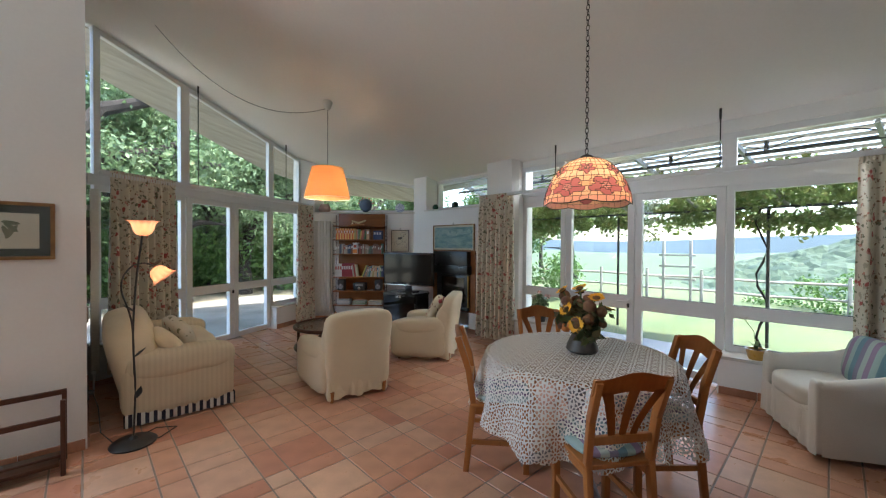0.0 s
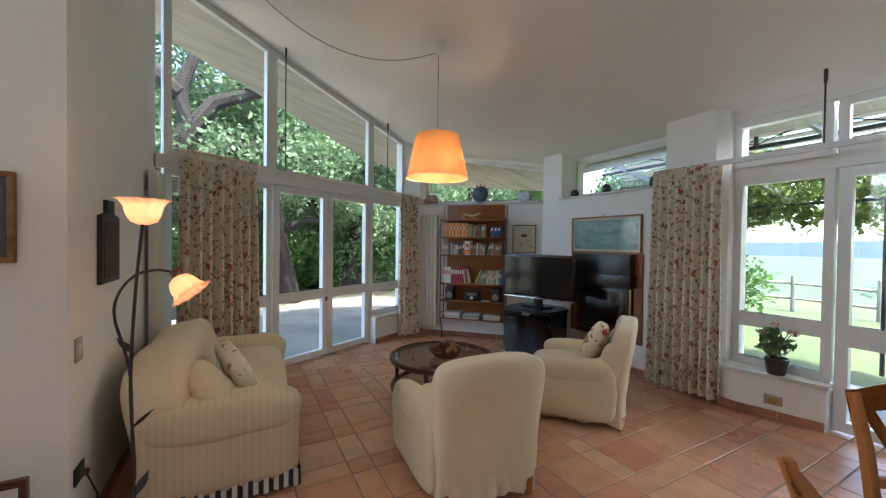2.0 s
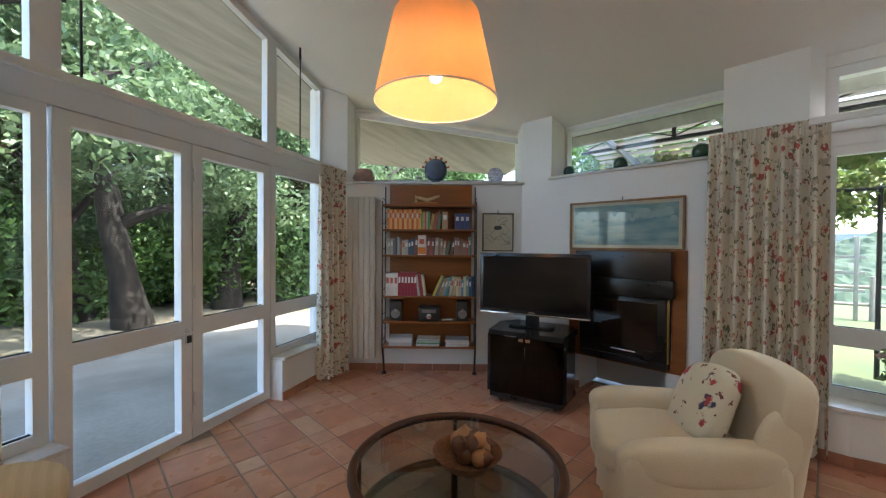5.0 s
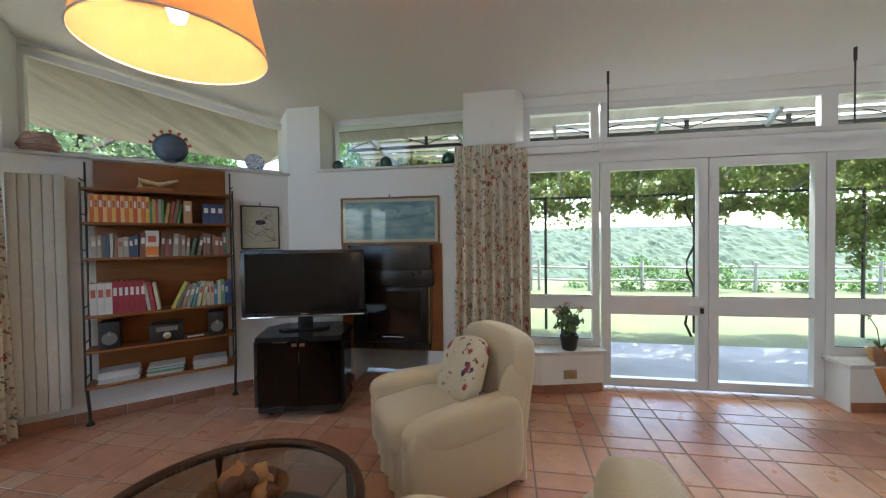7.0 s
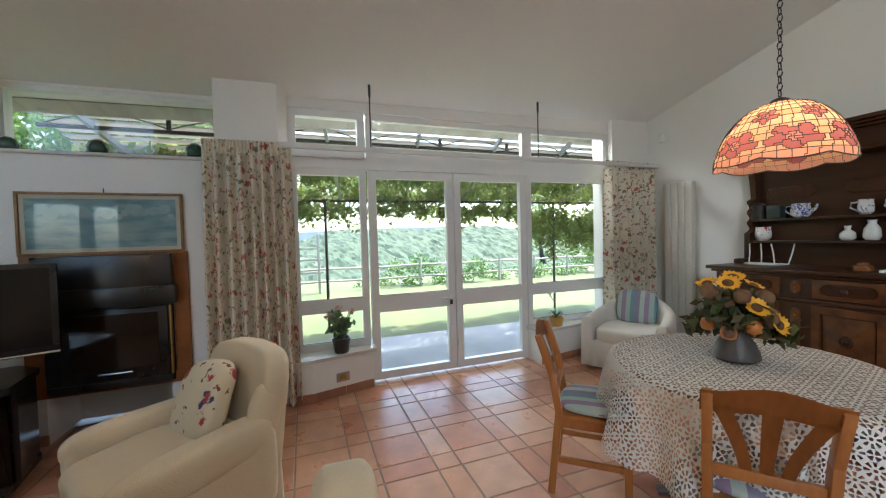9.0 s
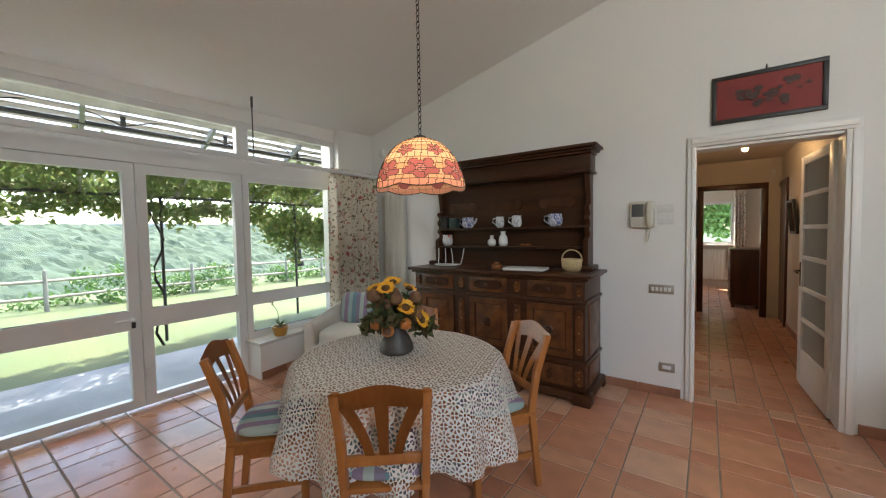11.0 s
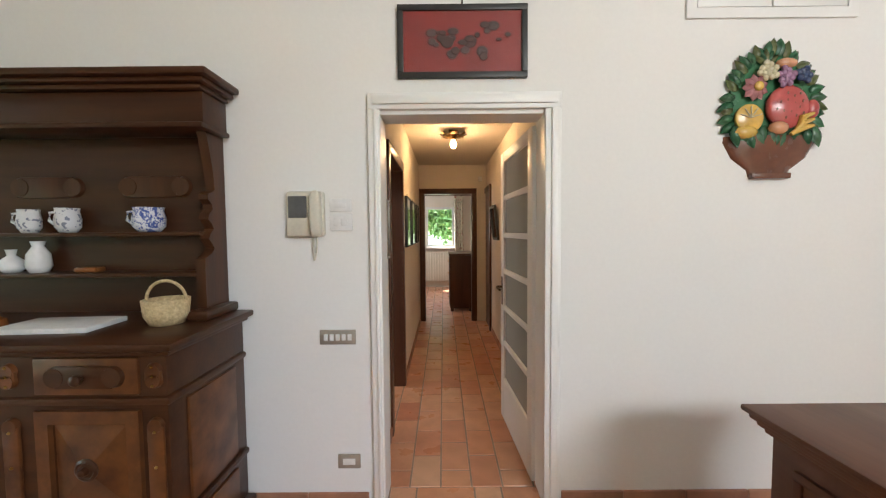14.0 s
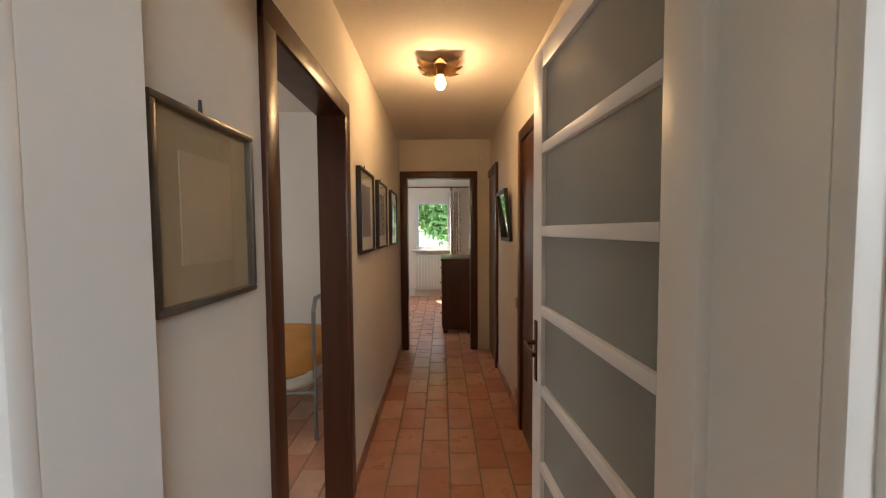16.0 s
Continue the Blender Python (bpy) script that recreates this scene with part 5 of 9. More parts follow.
def floor_lamp():
    p = thing("floor_lamp", (0.15, 3.335, 0), "black iron floor lamp with two flower-shaped glass shades, lit", "floor lamp")
    part("base", lathe(BM(), [(0.135, 0), (0.14, 0.012), (0.12, 0.028), (0.03, 0.04), (0.014, 0.06)], 32), M_BLACK, p, "round iron base")
    part("stem", tube(BM(), curve([(0, 0, 0.04), (0.012, 0.01, 0.4), (0.0, 0.0, 0.8), (0.02, -0.02, 1.2), (0.05, -0.05, 1.50)]), 0.0065, 8), M_BLACK, p)
    part("branch", tube(BM(), curve([(0.006, 0, 0.5), (0.0, 0.01, 0.8), (-0.02, 0.01, 0.95), (-0.06, 0.03, 1.10), (-0.05, 0.045, 1.20), (0.0, 0.075, 1.275), (0.06, 0.115, 1.295), (0.115, 0.155, 1.285), (0.14, 0.175, 1.258)]), 0.006, 8), M_BLACK, p)
    for (x, y, z, a) in ((0.0, 0.0, 0.62, 0.4), (0.012, -0.01, 0.95, 2.5), (0.02, -0.01, 0.33, 1.2), (0.10, 0.15, 1.262, 0.2), (0.125, 0.12, 1.268, -0.9)):
        leafm = sheet(BM(), lambda u, v: Vector((x, y, z)) + Vector((math.cos(a), math.sin(a), 0.7)) * (0.085 * v) + Vector((-math.sin(a), math.cos(a), 0)) * (u - 0.5) * 0.04 * math.sin(math.pi * min(0.98, v + 0.05)), 4, 6, 0.003)
        part("leaf", leafm, M_BLACK, p, "iron leaves")
    gl = shade_cloth("pink_glass_shade", (0.93, 0.50, 0.36), 0.5)
    for nm, m in (("upper", pose(0.055, -0.055, 1.50)), ("lower", Matrix.Translation((0.14, 0.172, 1.255)) @ Vector((0, 0, 1)).rotation_difference(Vector((0.6, -0.2, -0.75))).to_matrix().to_4x4())):
        bm = lathe(BM(), [(0.018, 0.0), (0.045, 0.012), (0.060, 0.04), (0.066, 0.075), (0.080, 0.100), (0.094, 0.106)], 80, m, False, 0.10, 11, 2)
        s = part("shade", bm, gl, p, "scalloped pink glass shade", smooth="all")
        c = m @ Vector((0, 0, 0.06))
        part("bulb", lathe(BM(), [(0.004, 0.03), (0.018, 0.045), (0.02, 0.065), (0.004, 0.085)], 12, m), glow("bulb_" + nm, (1.0, 0.72, 0.4), 1.6), p, "glowing bulb")
        li = bpy.data.lights.new("floor_lamp_bulb", "POINT")
        li.energy, li.color, li.shadow_soft_size = 0.08, (1.0, 0.66, 0.36), 0.03
        new("floor_lamp_bulb", li).location = p.matrix_basis @ (m @ Vector((0, 0, 0.10)))
    return p


floor_lamp()
cord = [(0.12, 3.36, 0.01), (0.3, 3.5, 0.008), (0.42, 3.42, 0.008), (0.3, 3.3, 0.008), (0.05, 3.4, 0.008), (-0.02, 3.55, 0.06), (-0.03, 3.62, 0.22), (-0.06, 3.58, 0.35)]
solid("lamp_cord", tube(BM(), cord, 0.004, 6), M_BLACK, "black lamp cord from floor to wall socket", "cord")

# ---- coffee table ----


def coffee_table():
    c = thing("coffee_table", (2.13, 4.17, 0), "round smoked glass coffee table with a cane rim", "coffee table")
    cane = wood("dark_cane", (0.06, 0.022, 0.012), (0.10, 0.04, 0.02), 0.35, 0)
    R = 0.44
    for nm, z, r in (("rim", 0.445, R), ("lower_rim", 0.20, R * 0.98)):
        part(nm, tube(BM(), [(r * math.cos(k * math.pi / 30), r * math.sin(k * math.pi / 30), z) for k in range(60)], 0.021, 10, True), cane, c, "dark cane rim")
    part("glass_top", lathe(BM(), [(0.005, 0.445), (R - 0.01, 0.445), (R - 0.01, 0.455), (0.005, 0.455)], 60), M_GREYGL, c, "smoked glass top", smooth=False)
    part("glass_shelf", lathe(BM(), [(0.005, 0.198), (R - 0.02, 0.198), (R - 0.02, 0.205), (0.005, 0.205)], 60), M_GREYGL, c, "smoked glass shelf", smooth=False)
    for k in range(4):
        a = math.pi / 4 + k * math.pi / 2
        x, y = (R - 0.01) * math.cos(a), (R - 0.01) * math.sin(a)
        part("leg", tube(BM(), [(x * 0.98, y * 0.98, 0), (x, y, 0.2), (x, y, 0.44)], 0.018, 8), cane, c)
    return c


coffee_table()
M_BASKET = surf("woven_wicker", (0.22, 0.10, 0.04), (0.12, 0.05, 0.02), 60, 0.7, 0.8, 90, fine=0.2)
bk = lathe(BM(), [(0.09, 0.0), (0.115, 0.02), (0.14, 0.055), (0.146, 0.06), (0.132, 0.052), (0.10, 0.022), (0.02, 0.018)], 30)
solid("fruit_basket", bk, M_BASKET, "brown wicker bowl on a glass coffee table", "basket", m=pose(2.14, 4.12, 0.456))
M_FRUITS = [surf("brown_gourd", (0.16, 0.06, 0.025), (0.08, 0.03, 0.015), 14, 0.4, 0.2, 50), surf("tan_gourd", (0.42, 0.20, 0.07), (0.30, 0.13, 0.045), 14, 0.4, 0.2, 50)]
rng = random.Random(2)
for i in range(15):
    a, r = rng.uniform(0, 6.28), rng.uniform(0.02, 0.10) if i < 9 else rng.uniform(0, 0.05)
    z = 0.06 if i < 9 else 0.10
    s = rng.uniform(0.032, 0.043)
    bm = lathe(BM(), [(0.004, -s), (s * 0.7, -s * 0.75), (s, -s * 0.1), (s * 0.8, s * 0.6), (s * 0.25, s * 1.0), (s * 0.12, s * 1.25), (0.002, s * 1.3)], 16)
    solid("gourd", bm, M_FRUITS[i % 2], "small dried gourd in a wicker bowl", "gourd", "dried gourds", m=pose(2.14 + r * math.cos(a), 4.12 + r * math.sin(a), 0.456 + z, rng.uniform(-70, 70), rng.uniform(-70, 70), 0), smooth="all")
M_PAPER = surf("paper", (0.72, 0.71, 0.68), (0.62, 0.62, 0.60), 6, 0.7, 0.02, 60)
for i in range(3):
    bm = box(BM(), -0.11, -0.15, 0, 0.11, 0.15, 0.008)
    solid("magazine", bm, [M_PAPER, M_BLACK, M_PAPER][i], "glossy magazine on the glass shelf of a coffee table", "magazine", "magazines", m=pose(2.05 + 0.03 * i, 4.06 - 0.02 * i, 0.207 + 0.009 * i, 0, 0, 20 + 35 * i), smooth=False)

# ---- dining table, cloth, chairs, flowers ----
TC = Vector((2.21, 1.01, 0))
TR = 0.565


def dining_table():
    t = thing("dining_table", TC, "round wooden dining table under a lace cloth", "dining table")
    part("tabletop", lathe(BM(), [(0.01, 0.715), (TR - 0.02, 0.715), (TR - 0.01, 0.73), (TR - 0.02, 0.745), (0.01, 0.745)], 48), M_PINE, t)
    part("pedestal", lathe(BM(), [(0.10, 0.08), (0.06, 0.14), (0.05, 0.4), (0.07, 0.6), (0.14, 0.715)], 24), M_GREYM, t, "grey metal pedestal")
    for k in range(4):
        a = math.pi / 4 + k * math.pi / 2
        part("foot", tube(BM(), [(0.04 * math.cos(a), 0.04 * math.sin(a), 0.12), (0.22 * math.cos(a), 0.22 * math.sin(a), 0.07), (0.36 * math.cos(a), 0.36 * math.sin(a), 0.025)], 0.028, 8), M_GREYM, t, "grey metal foot")
    return t


dining_table()


def lace(name):
    """White crochet: rings of round holes, open between the threads."""
    m = bpy.data.materials.new(name)
    m.use_nodes = True
    n, l = m.node_tree.nodes, m.node_tree.links
    b = n["Principled BSDF"]
    b.inputs["Base Color"].default_value = (0.72, 0.69, 0.63, 1)
    b.inputs["Roughness"].default_value = 0.9
    uv = n.new("ShaderNodeUVMap")

    def op(kind, *args):
        nd = n.new("ShaderNodeMath")
        nd.operation = kind
        for i, a in enumerate(args):
            if isinstance(a, (int, float)):
                nd.inputs[i].default_value = a
            else:
                l.new(a, nd.inputs[i])
        return nd.outputs[0]
    sp = n.new("ShaderNodeSeparateXYZ")
    l.new(uv.outputs[0], sp.inputs[0])

    def star(off, cell, petals, r0, width, gap):
        """Rings of petal-shaped holes, one ring to a cell of the crochet."""
        x = op("SUBTRACT", op("FRACT", op("ADD", op("MULTIPLY", sp.outputs[0], 1 / cell), off)), 0.5)
        y = op("SUBTRACT", op("FRACT", op("ADD", op("MULTIPLY", sp.outputs[1], 1 / cell), off)), 0.5)
        r = op("SQRT", op("ADD", op("MULTIPLY", x, x), op("MULTIPLY", y, y)))
        band = op("LESS_THAN", op("ABSOLUTE", op("SUBTRACT", r, r0)), width)
        if not petals:
            return band
        return op("MULTIPLY", band, op("GREATER_THAN", op("COSINE", op("MULTIPLY", op("ARCTAN2", y, x), petals)), gap))
    hole = op("MAXIMUM", star(0.0, 0.074, 8, 0.30, 0.11, 0.0), op("MAXIMUM", star(0.5, 0.074, 4, 0.17, 0.10, -0.4), star(0.0, 0.074, 0, 0.0, 0.08, 0)))
    thread = op("SUBTRACT", 1.0, hole)
    tr = n.new("ShaderNodeBsdfTransparent")
    mx = n.new("ShaderNodeMixShader")
    l.new(thread, mx.inputs[0])
    l.new(tr.outputs[0], mx.inputs[1])
    l.new(b.outputs[0], mx.inputs[2])
    l.new(mx.outputs[0], n["Material Output"].inputs["Surface"])
    bp = n.new("ShaderNodeBump")
    bp.inputs["Strength"].default_value, bp.inputs["Distance"].default_value = 0.5, 0.003
    knots = n.new("ShaderNodeTexNoise")
    knots.inputs["Scale"].default_value = 320
    l.new(uv.outputs[0], knots.inputs["Vector"])
    l.new(knots.outputs["Fac"], bp.inputs["Height"])
    l.new(bp.outputs[0], b.inputs["Normal"])
    return m


M_LACE = lace("white_crochet_lace")
M_UNDER = surf("brown_undercloth", (0.26, 0.18, 0.12), (0.20, 0.14, 0.095), 6, 0.9, 0.2, 150)


def tablecloth():
    bm = BM()
    uvl = bm.loops.layers.uv.new("uv")
    nr, na = 26, 160
    R2 = TR + 0.40
    rows = []
    uvs = {}
    for j in range(nr + 1):
        row = []
        r = R2 * j / nr
        for k in range(na):
            a = 2 * math.pi * k / na
            sc = 1 + (0.018 * math.cos(36 * a) if j == nr else 0)
            if r <= TR:
                p = Vector((r * math.cos(a), r * math.sin(a), 0.752))
            else:
                d = (r - TR) * sc * (1 + 0.10 * math.cos(4 * a + 0.4))
                f = min(1, d / 0.38)
                fold = 1 + f * (0.075 * math.sin(13 * a + 0.6 * math.sin(3 * a)) + 0.035 * math.sin(7 * a + 1.3))
                rr = (TR + 0.012 + 0.045 * min(1, d / 0.1) ** 0.5 * 0.4 + 0.06 * f) * (fold if f > 0 else 1)
                p = Vector((rr * math.cos(a), rr * math.sin(a), 0.752 - max(0, d - 0.008) * 0.97))
            v = bm.verts.new(p)
            uvs[v] = (r * math.cos(a), r * math.sin(a))
            row.append(v)
        rows.append(row)
    for j in range(nr):
        for k in range(na):
            q = (rows[j][k], rows[j][(k + 1) % na], rows[j + 1][(k + 1) % na], rows[j + 1][k])
            if j == 0:
                continue
            f = bm.faces.new(q)
            for lp in f.loops:
                lp[uvl].uv = uvs[lp.vert]
    f = bm.faces.new(rows[1])
    for lp in f.loops:
        lp[uvl].uv = uvs[lp.vert]
    me = bpy.data.meshes.new("tablecloth")
    bmesh.ops.remove_doubles(bm, verts=[v for v in bm.verts if not v.link_faces], dist=0.001)
    bm.to_mesh(me)
    bm.free()
    me.materials.append(M_LACE)
    ob = new("tablecloth", me)
    finish(ob, "all")
    ob.matrix_basis = pose(TC.x, TC.y, 0, 0, 0, 15)
    return tagged(ob, "white crochet lace cloth hanging over a round table", "tablecloth")


tablecloth()
solid("undercloth", lathe(BM(), [(0.01, 0.7465), (TR - 0.005, 0.7465), (TR, 0.742), (0.01, 0.745)], 48), M_UNDER, "dark cloth under the lace on a round table", "tablecloth", m=Matrix.Translation(TC))


def dining_chair(m, first=None):
    if first:
        return copy_thing(first, m)
    c = thing("dining_chair", m, "honey pine dining chair with a slatted back", "chair", "chairs round the table")
    W, D, SH, BH = 0.36, 0.38, 0.44, 0.885
    part("seat", box(BM(), -W / 2, -D / 2, SH - 0.025, W / 2, D / 2 + 0.02, SH, None, 0.008), M_PINE, c)
    for s in (-1, 1):
        part("front_leg", box(BM(), s * (W / 2 - 0.03) - 0.018, D / 2 - 0.05, 0, s * (W / 2 - 0.03) + 0.018, D / 2 - 0.012, SH - 0.025, None, 0.004), M_PINE, c)
        pts = [(s * (W / 2 - 0.02), -D / 2 - 0.03, 0), (s * (W / 2 - 0.02), -D / 2 + 0.015, 0.44), (s * (W / 2 - 0.015), -D / 2 - 0.02, 0.66), (s * (W / 2 - 0.01), -D / 2 - 0.085, BH - 0.03)]
        bm = BM()
        for p, q in zip(pts, pts[1:]):
            p, q = Vector(p), Vector(q)
            d = q - p
            mm = Matrix.Translation(p) @ d.to_track_quat("Z", "Y").to_matrix().to_4x4()
            box(bm, -0.016, -0.019, -0.004, 0.016, 0.019, d.length + 0.004, mm, 0.004)
        part("back_leg", bm, M_PINE, c)
        part("side_rail", box(BM(), s * (W / 2 - 0.03) - 0.01, -D / 2 + 0.02, SH - 0.075, s * (W / 2 - 0.03) + 0.01, D / 2 - 0.05, SH - 0.025), M_PINE, c, smooth=False)
        part("stretcher", box(BM(), s * (W / 2 - 0.03) - 0.009, -D / 2, 0.17, s * (W / 2 - 0.03) + 0.009, D / 2 - 0.05, 0.20), M_PINE, c, smooth=False)

    def crest(u, v, y):
        x = (u - 0.5) * (W + 0.02)
        z = BH - 0.09 + (0.07 + 0.035 * math.cos(math.pi * (u - 0.5)) ** 2) * v + 0.012 * math.cos(2 * math.pi * (u - 0.5)) * (1 - v)
        return Vector((x, -D / 2 - 0.065 - 0.03 * v - 0.02 * math.cos(math.pi * (u - 0.5)) + y, z))
    bm = sheet(BM(), lambda u, v: crest(u, v, 0), 16, 3)
    bmesh.ops.solidify(bm, geom=bm.faces[:], thickness=0.024)
    part("crest_rail", bm, M_PINE, c)
    part("lower_rail", box(BM(), -W / 2 + 0.03, -D / 2 - 0.012, 0.535, W / 2 - 0.03, -D / 2 + 0.012, 0.575, None, 0.004), M_PINE, c)
    for k in (-1, 0, 1):
        def sl(u, v, k=k):
            x = k * (0.055 + 0.075 * v ** 1.4) + (u - 0.5) * (0.036 + 0.018 * v)
            return Vector((x, -D / 2 - 0.005 - 0.085 * v ** 1.2, 0.57 + (BH - 0.57 - 0.075) * v))
        bm = sheet(BM(), sl, 2, 8)
        bmesh.ops.solidify(bm, geom=bm.faces[:], thickness=0.016)
        part("slat", bm, M_PINE, c)
    return c


first = None
for i, (bx, by, turn) in enumerate(((1.748, 1.62, -140.0), (2.85, 1.70, 137.5), (1.643, 0.46, -34.6), (2.585, 0.43, 47.0))):
    # (bx, by): the middle of the crest rail
    m = pose(bx - 0.275 * math.sin(radians(turn)), by + 0.275 * math.cos(radians(turn)), 0, 0, 0, turn)
    ch = dining_chair(m, first)
    first = first or ch
    solid("seat_cushion", soft(BM(), 0.36, 0.37, 0.055, None, 3.4, 8, 0.008, i), M_PLAID, "striped blue, green and pink seat cushion tied on a chair", "cushion", "seat cushions", m=m @ pose(0, 0.01, 0.468), smooth="all")

M_VASE = surf("dark_ceramic", (0.045, 0.04, 0.036), (0.08, 0.07, 0.062), 16, 0.45, 0.5, 40)
VP = Vector((2.245, 0.99, 0.755))
vb = lathe(BM(), [(0.085, 0.0), (0.10, 0.015), (0.095, 0.045), (0.075, 0.09), (0.05, 0.13), (0.042, 0.15), (0.05, 0.165), (0.044, 0.165), (0.03, 0.14)], 32)
solid("vase", vb, M_VASE, "dark ribbed ceramic vase on a lace cloth", "vase", m=Matrix.Translation(VP))
M_PETAL = surf("sunflower_petal", (0.78, 0.42, 0.02), (0.62, 0.28, 0.01), 20, 0.6, 0.1, 60)
M_SEED = surf("flower_heart", (0.06, 0.03, 0.012), (0.14, 0.07, 0.02), 40, 0.9, 0.6, 80)
M_DRY = surf("dried_flower", (0.22, 0.13, 0.06), (0.12, 0.05, 0.035), 20, 0.9, 0.5, 60)
M_ORANGE = surf("orange_gourd", (0.62, 0.22, 0.05), (0.5, 0.15, 0.03), 10, 0.45, 0.1, 40)
M_STEM = surf("plant_stem", (0.10, 0.16, 0.04), (0.06, 0.10, 0.03), 10, 0.7, 0.1, 40)


def bouquet():
    b = thing("bouquet", VP + Vector((0, 0, 0.15)), "bouquet of sunflowers, dried flowers and small gourds in a vase", "flowers")
    rng = random.Random(11)
    heads = [(-0.12, 0.05, 0.13), (-0.02, -0.10, 0.21), (0.10, 0.06, 0.22), (0.16, -0.10, 0.12), (-0.04, 0.12, 0.24), (-0.16, -0.04, 0.05), (0.0, 0.02, 0.26)]
    for i, h in enumerate(heads):
        h = Vector(h)
        part("stem", tube(BM(), [(0, 0, -0.1), (h.x * 0.3, h.y * 0.3, h.z * 0.4), h], 0.004, 6), M_STEM, b)
        mm = Matrix.Translation(h) @ (h + Vector((-0.10, 0.06, 0.06))).to_track_quat("Z", "Y").to_matrix().to_4x4()
        bm = BM()
        for k in range(16):
            a = 2 * math.pi * k / 16 + rng.uniform(-0.1, 0.1)
            L = rng.uniform(0.028, 0.038)
            sheet(bm, lambda u, v: mm @ (Vector((math.cos(a), math.sin(a), 0)) * (0.018 + L * v) + Vector((-math.sin(a), math.cos(a), 0)) * (u - 0.5) * 0.026 * math.sin(math.pi * (0.2 + 0.78 * v)) + Vector((0, 0, 0.012 * v))), 2, 4)
        fl = part("petals", bm, M_PETAL, b, "yellow sunflower petals", smooth="all")
        part("flower_heart", lathe(BM(), [(0.022, -0.008), (0.024, 0.004), (0.014, 0.012), (0.002, 0.013)], 14, mm), M_SEED, fl)
    for i in range(22):
        a, r = rng.uniform(0, 6.28), rng.uniform(0.03, 0.16)
        z = rng.uniform(0.0, 0.2)
        s = rng.uniform(0.022, 0.04)
        bm = BM()
        bmesh.ops.create_icosphere(bm, subdivisions=2, radius=s, matrix=Matrix.Translation((r * math.cos(a), r * math.sin(a), z)))
        for v in bm.verts:
            v.co += 0.006 * noise.noise_vector(v.co * 60)
        part("dried_head", bm, M_DRY, b)
    for x, y, z in ((-0.09, 0.02, 0.03), (0.0, 0.07, 0.06), (0.08, 0.08, 0.02), (-0.03, 0.10, 0.0)):
        bm = lathe(BM(), [(0.003, -0.036), (0.03, -0.026), (0.036, 0), (0.028, 0.024), (0.006, 0.034)], 16, pose(x, y, z, 20, 15))
        part("gourd", bm, M_ORANGE, b, "small orange gourd", smooth="all")
    blobs = [(0, 0, 0.08, 0.16, 0.16, 0.10), (-0.14, -0.10, 0.0, 0.08, 0.08, 0.06), (0.16, 0.04, 0.0, 0.08, 0.1, 0.05)]
    leaves("foliage", blobs, 0.035, 40000, M_BUSH2, b, 3)
    return b


M_BUSH2 = leafy("dried_leaves", [(0.10, 0.12, 0.04), (0.05, 0.07, 0.03), (0.16, 0.12, 0.05), (0.12, 0.16, 0.06)])
bouquet()

# ---- the great dresser ----
DX0, DX1, DY0, DY1 = 1.58, 3.36, -1.085, -0.545
CT = 1.08


def plaque(bm, x, z, w, h, y, d=0.012):
    """A carved plate with rounded, lobed ends, standing on the face at y."""
    r = min(w, h) / 2
    box(bm, x - w / 2 + (r if w > h else 0), y, z - h / 2 + (r if h > w else 0), x + w / 2 - (r if w > h else 0), y + d, z + h / 2 - (r if h > w else 0), None, 0.004)
    for s in (-1, 1):
        cx, cz = (x + s * (w / 2 - r), z) if w > h else (x, z + s * (h / 2 - r))
        bmesh.ops.create_cone(bm, cap_ends=True, segments=18, radius1=r, radius2=r * 0.85, depth=d + 0.003, matrix=Matrix.Translation((cx, y + d / 2 + 0.0005, cz)) @ Matrix.Rotation(-math.pi / 2, 4, "X"))
    return bm


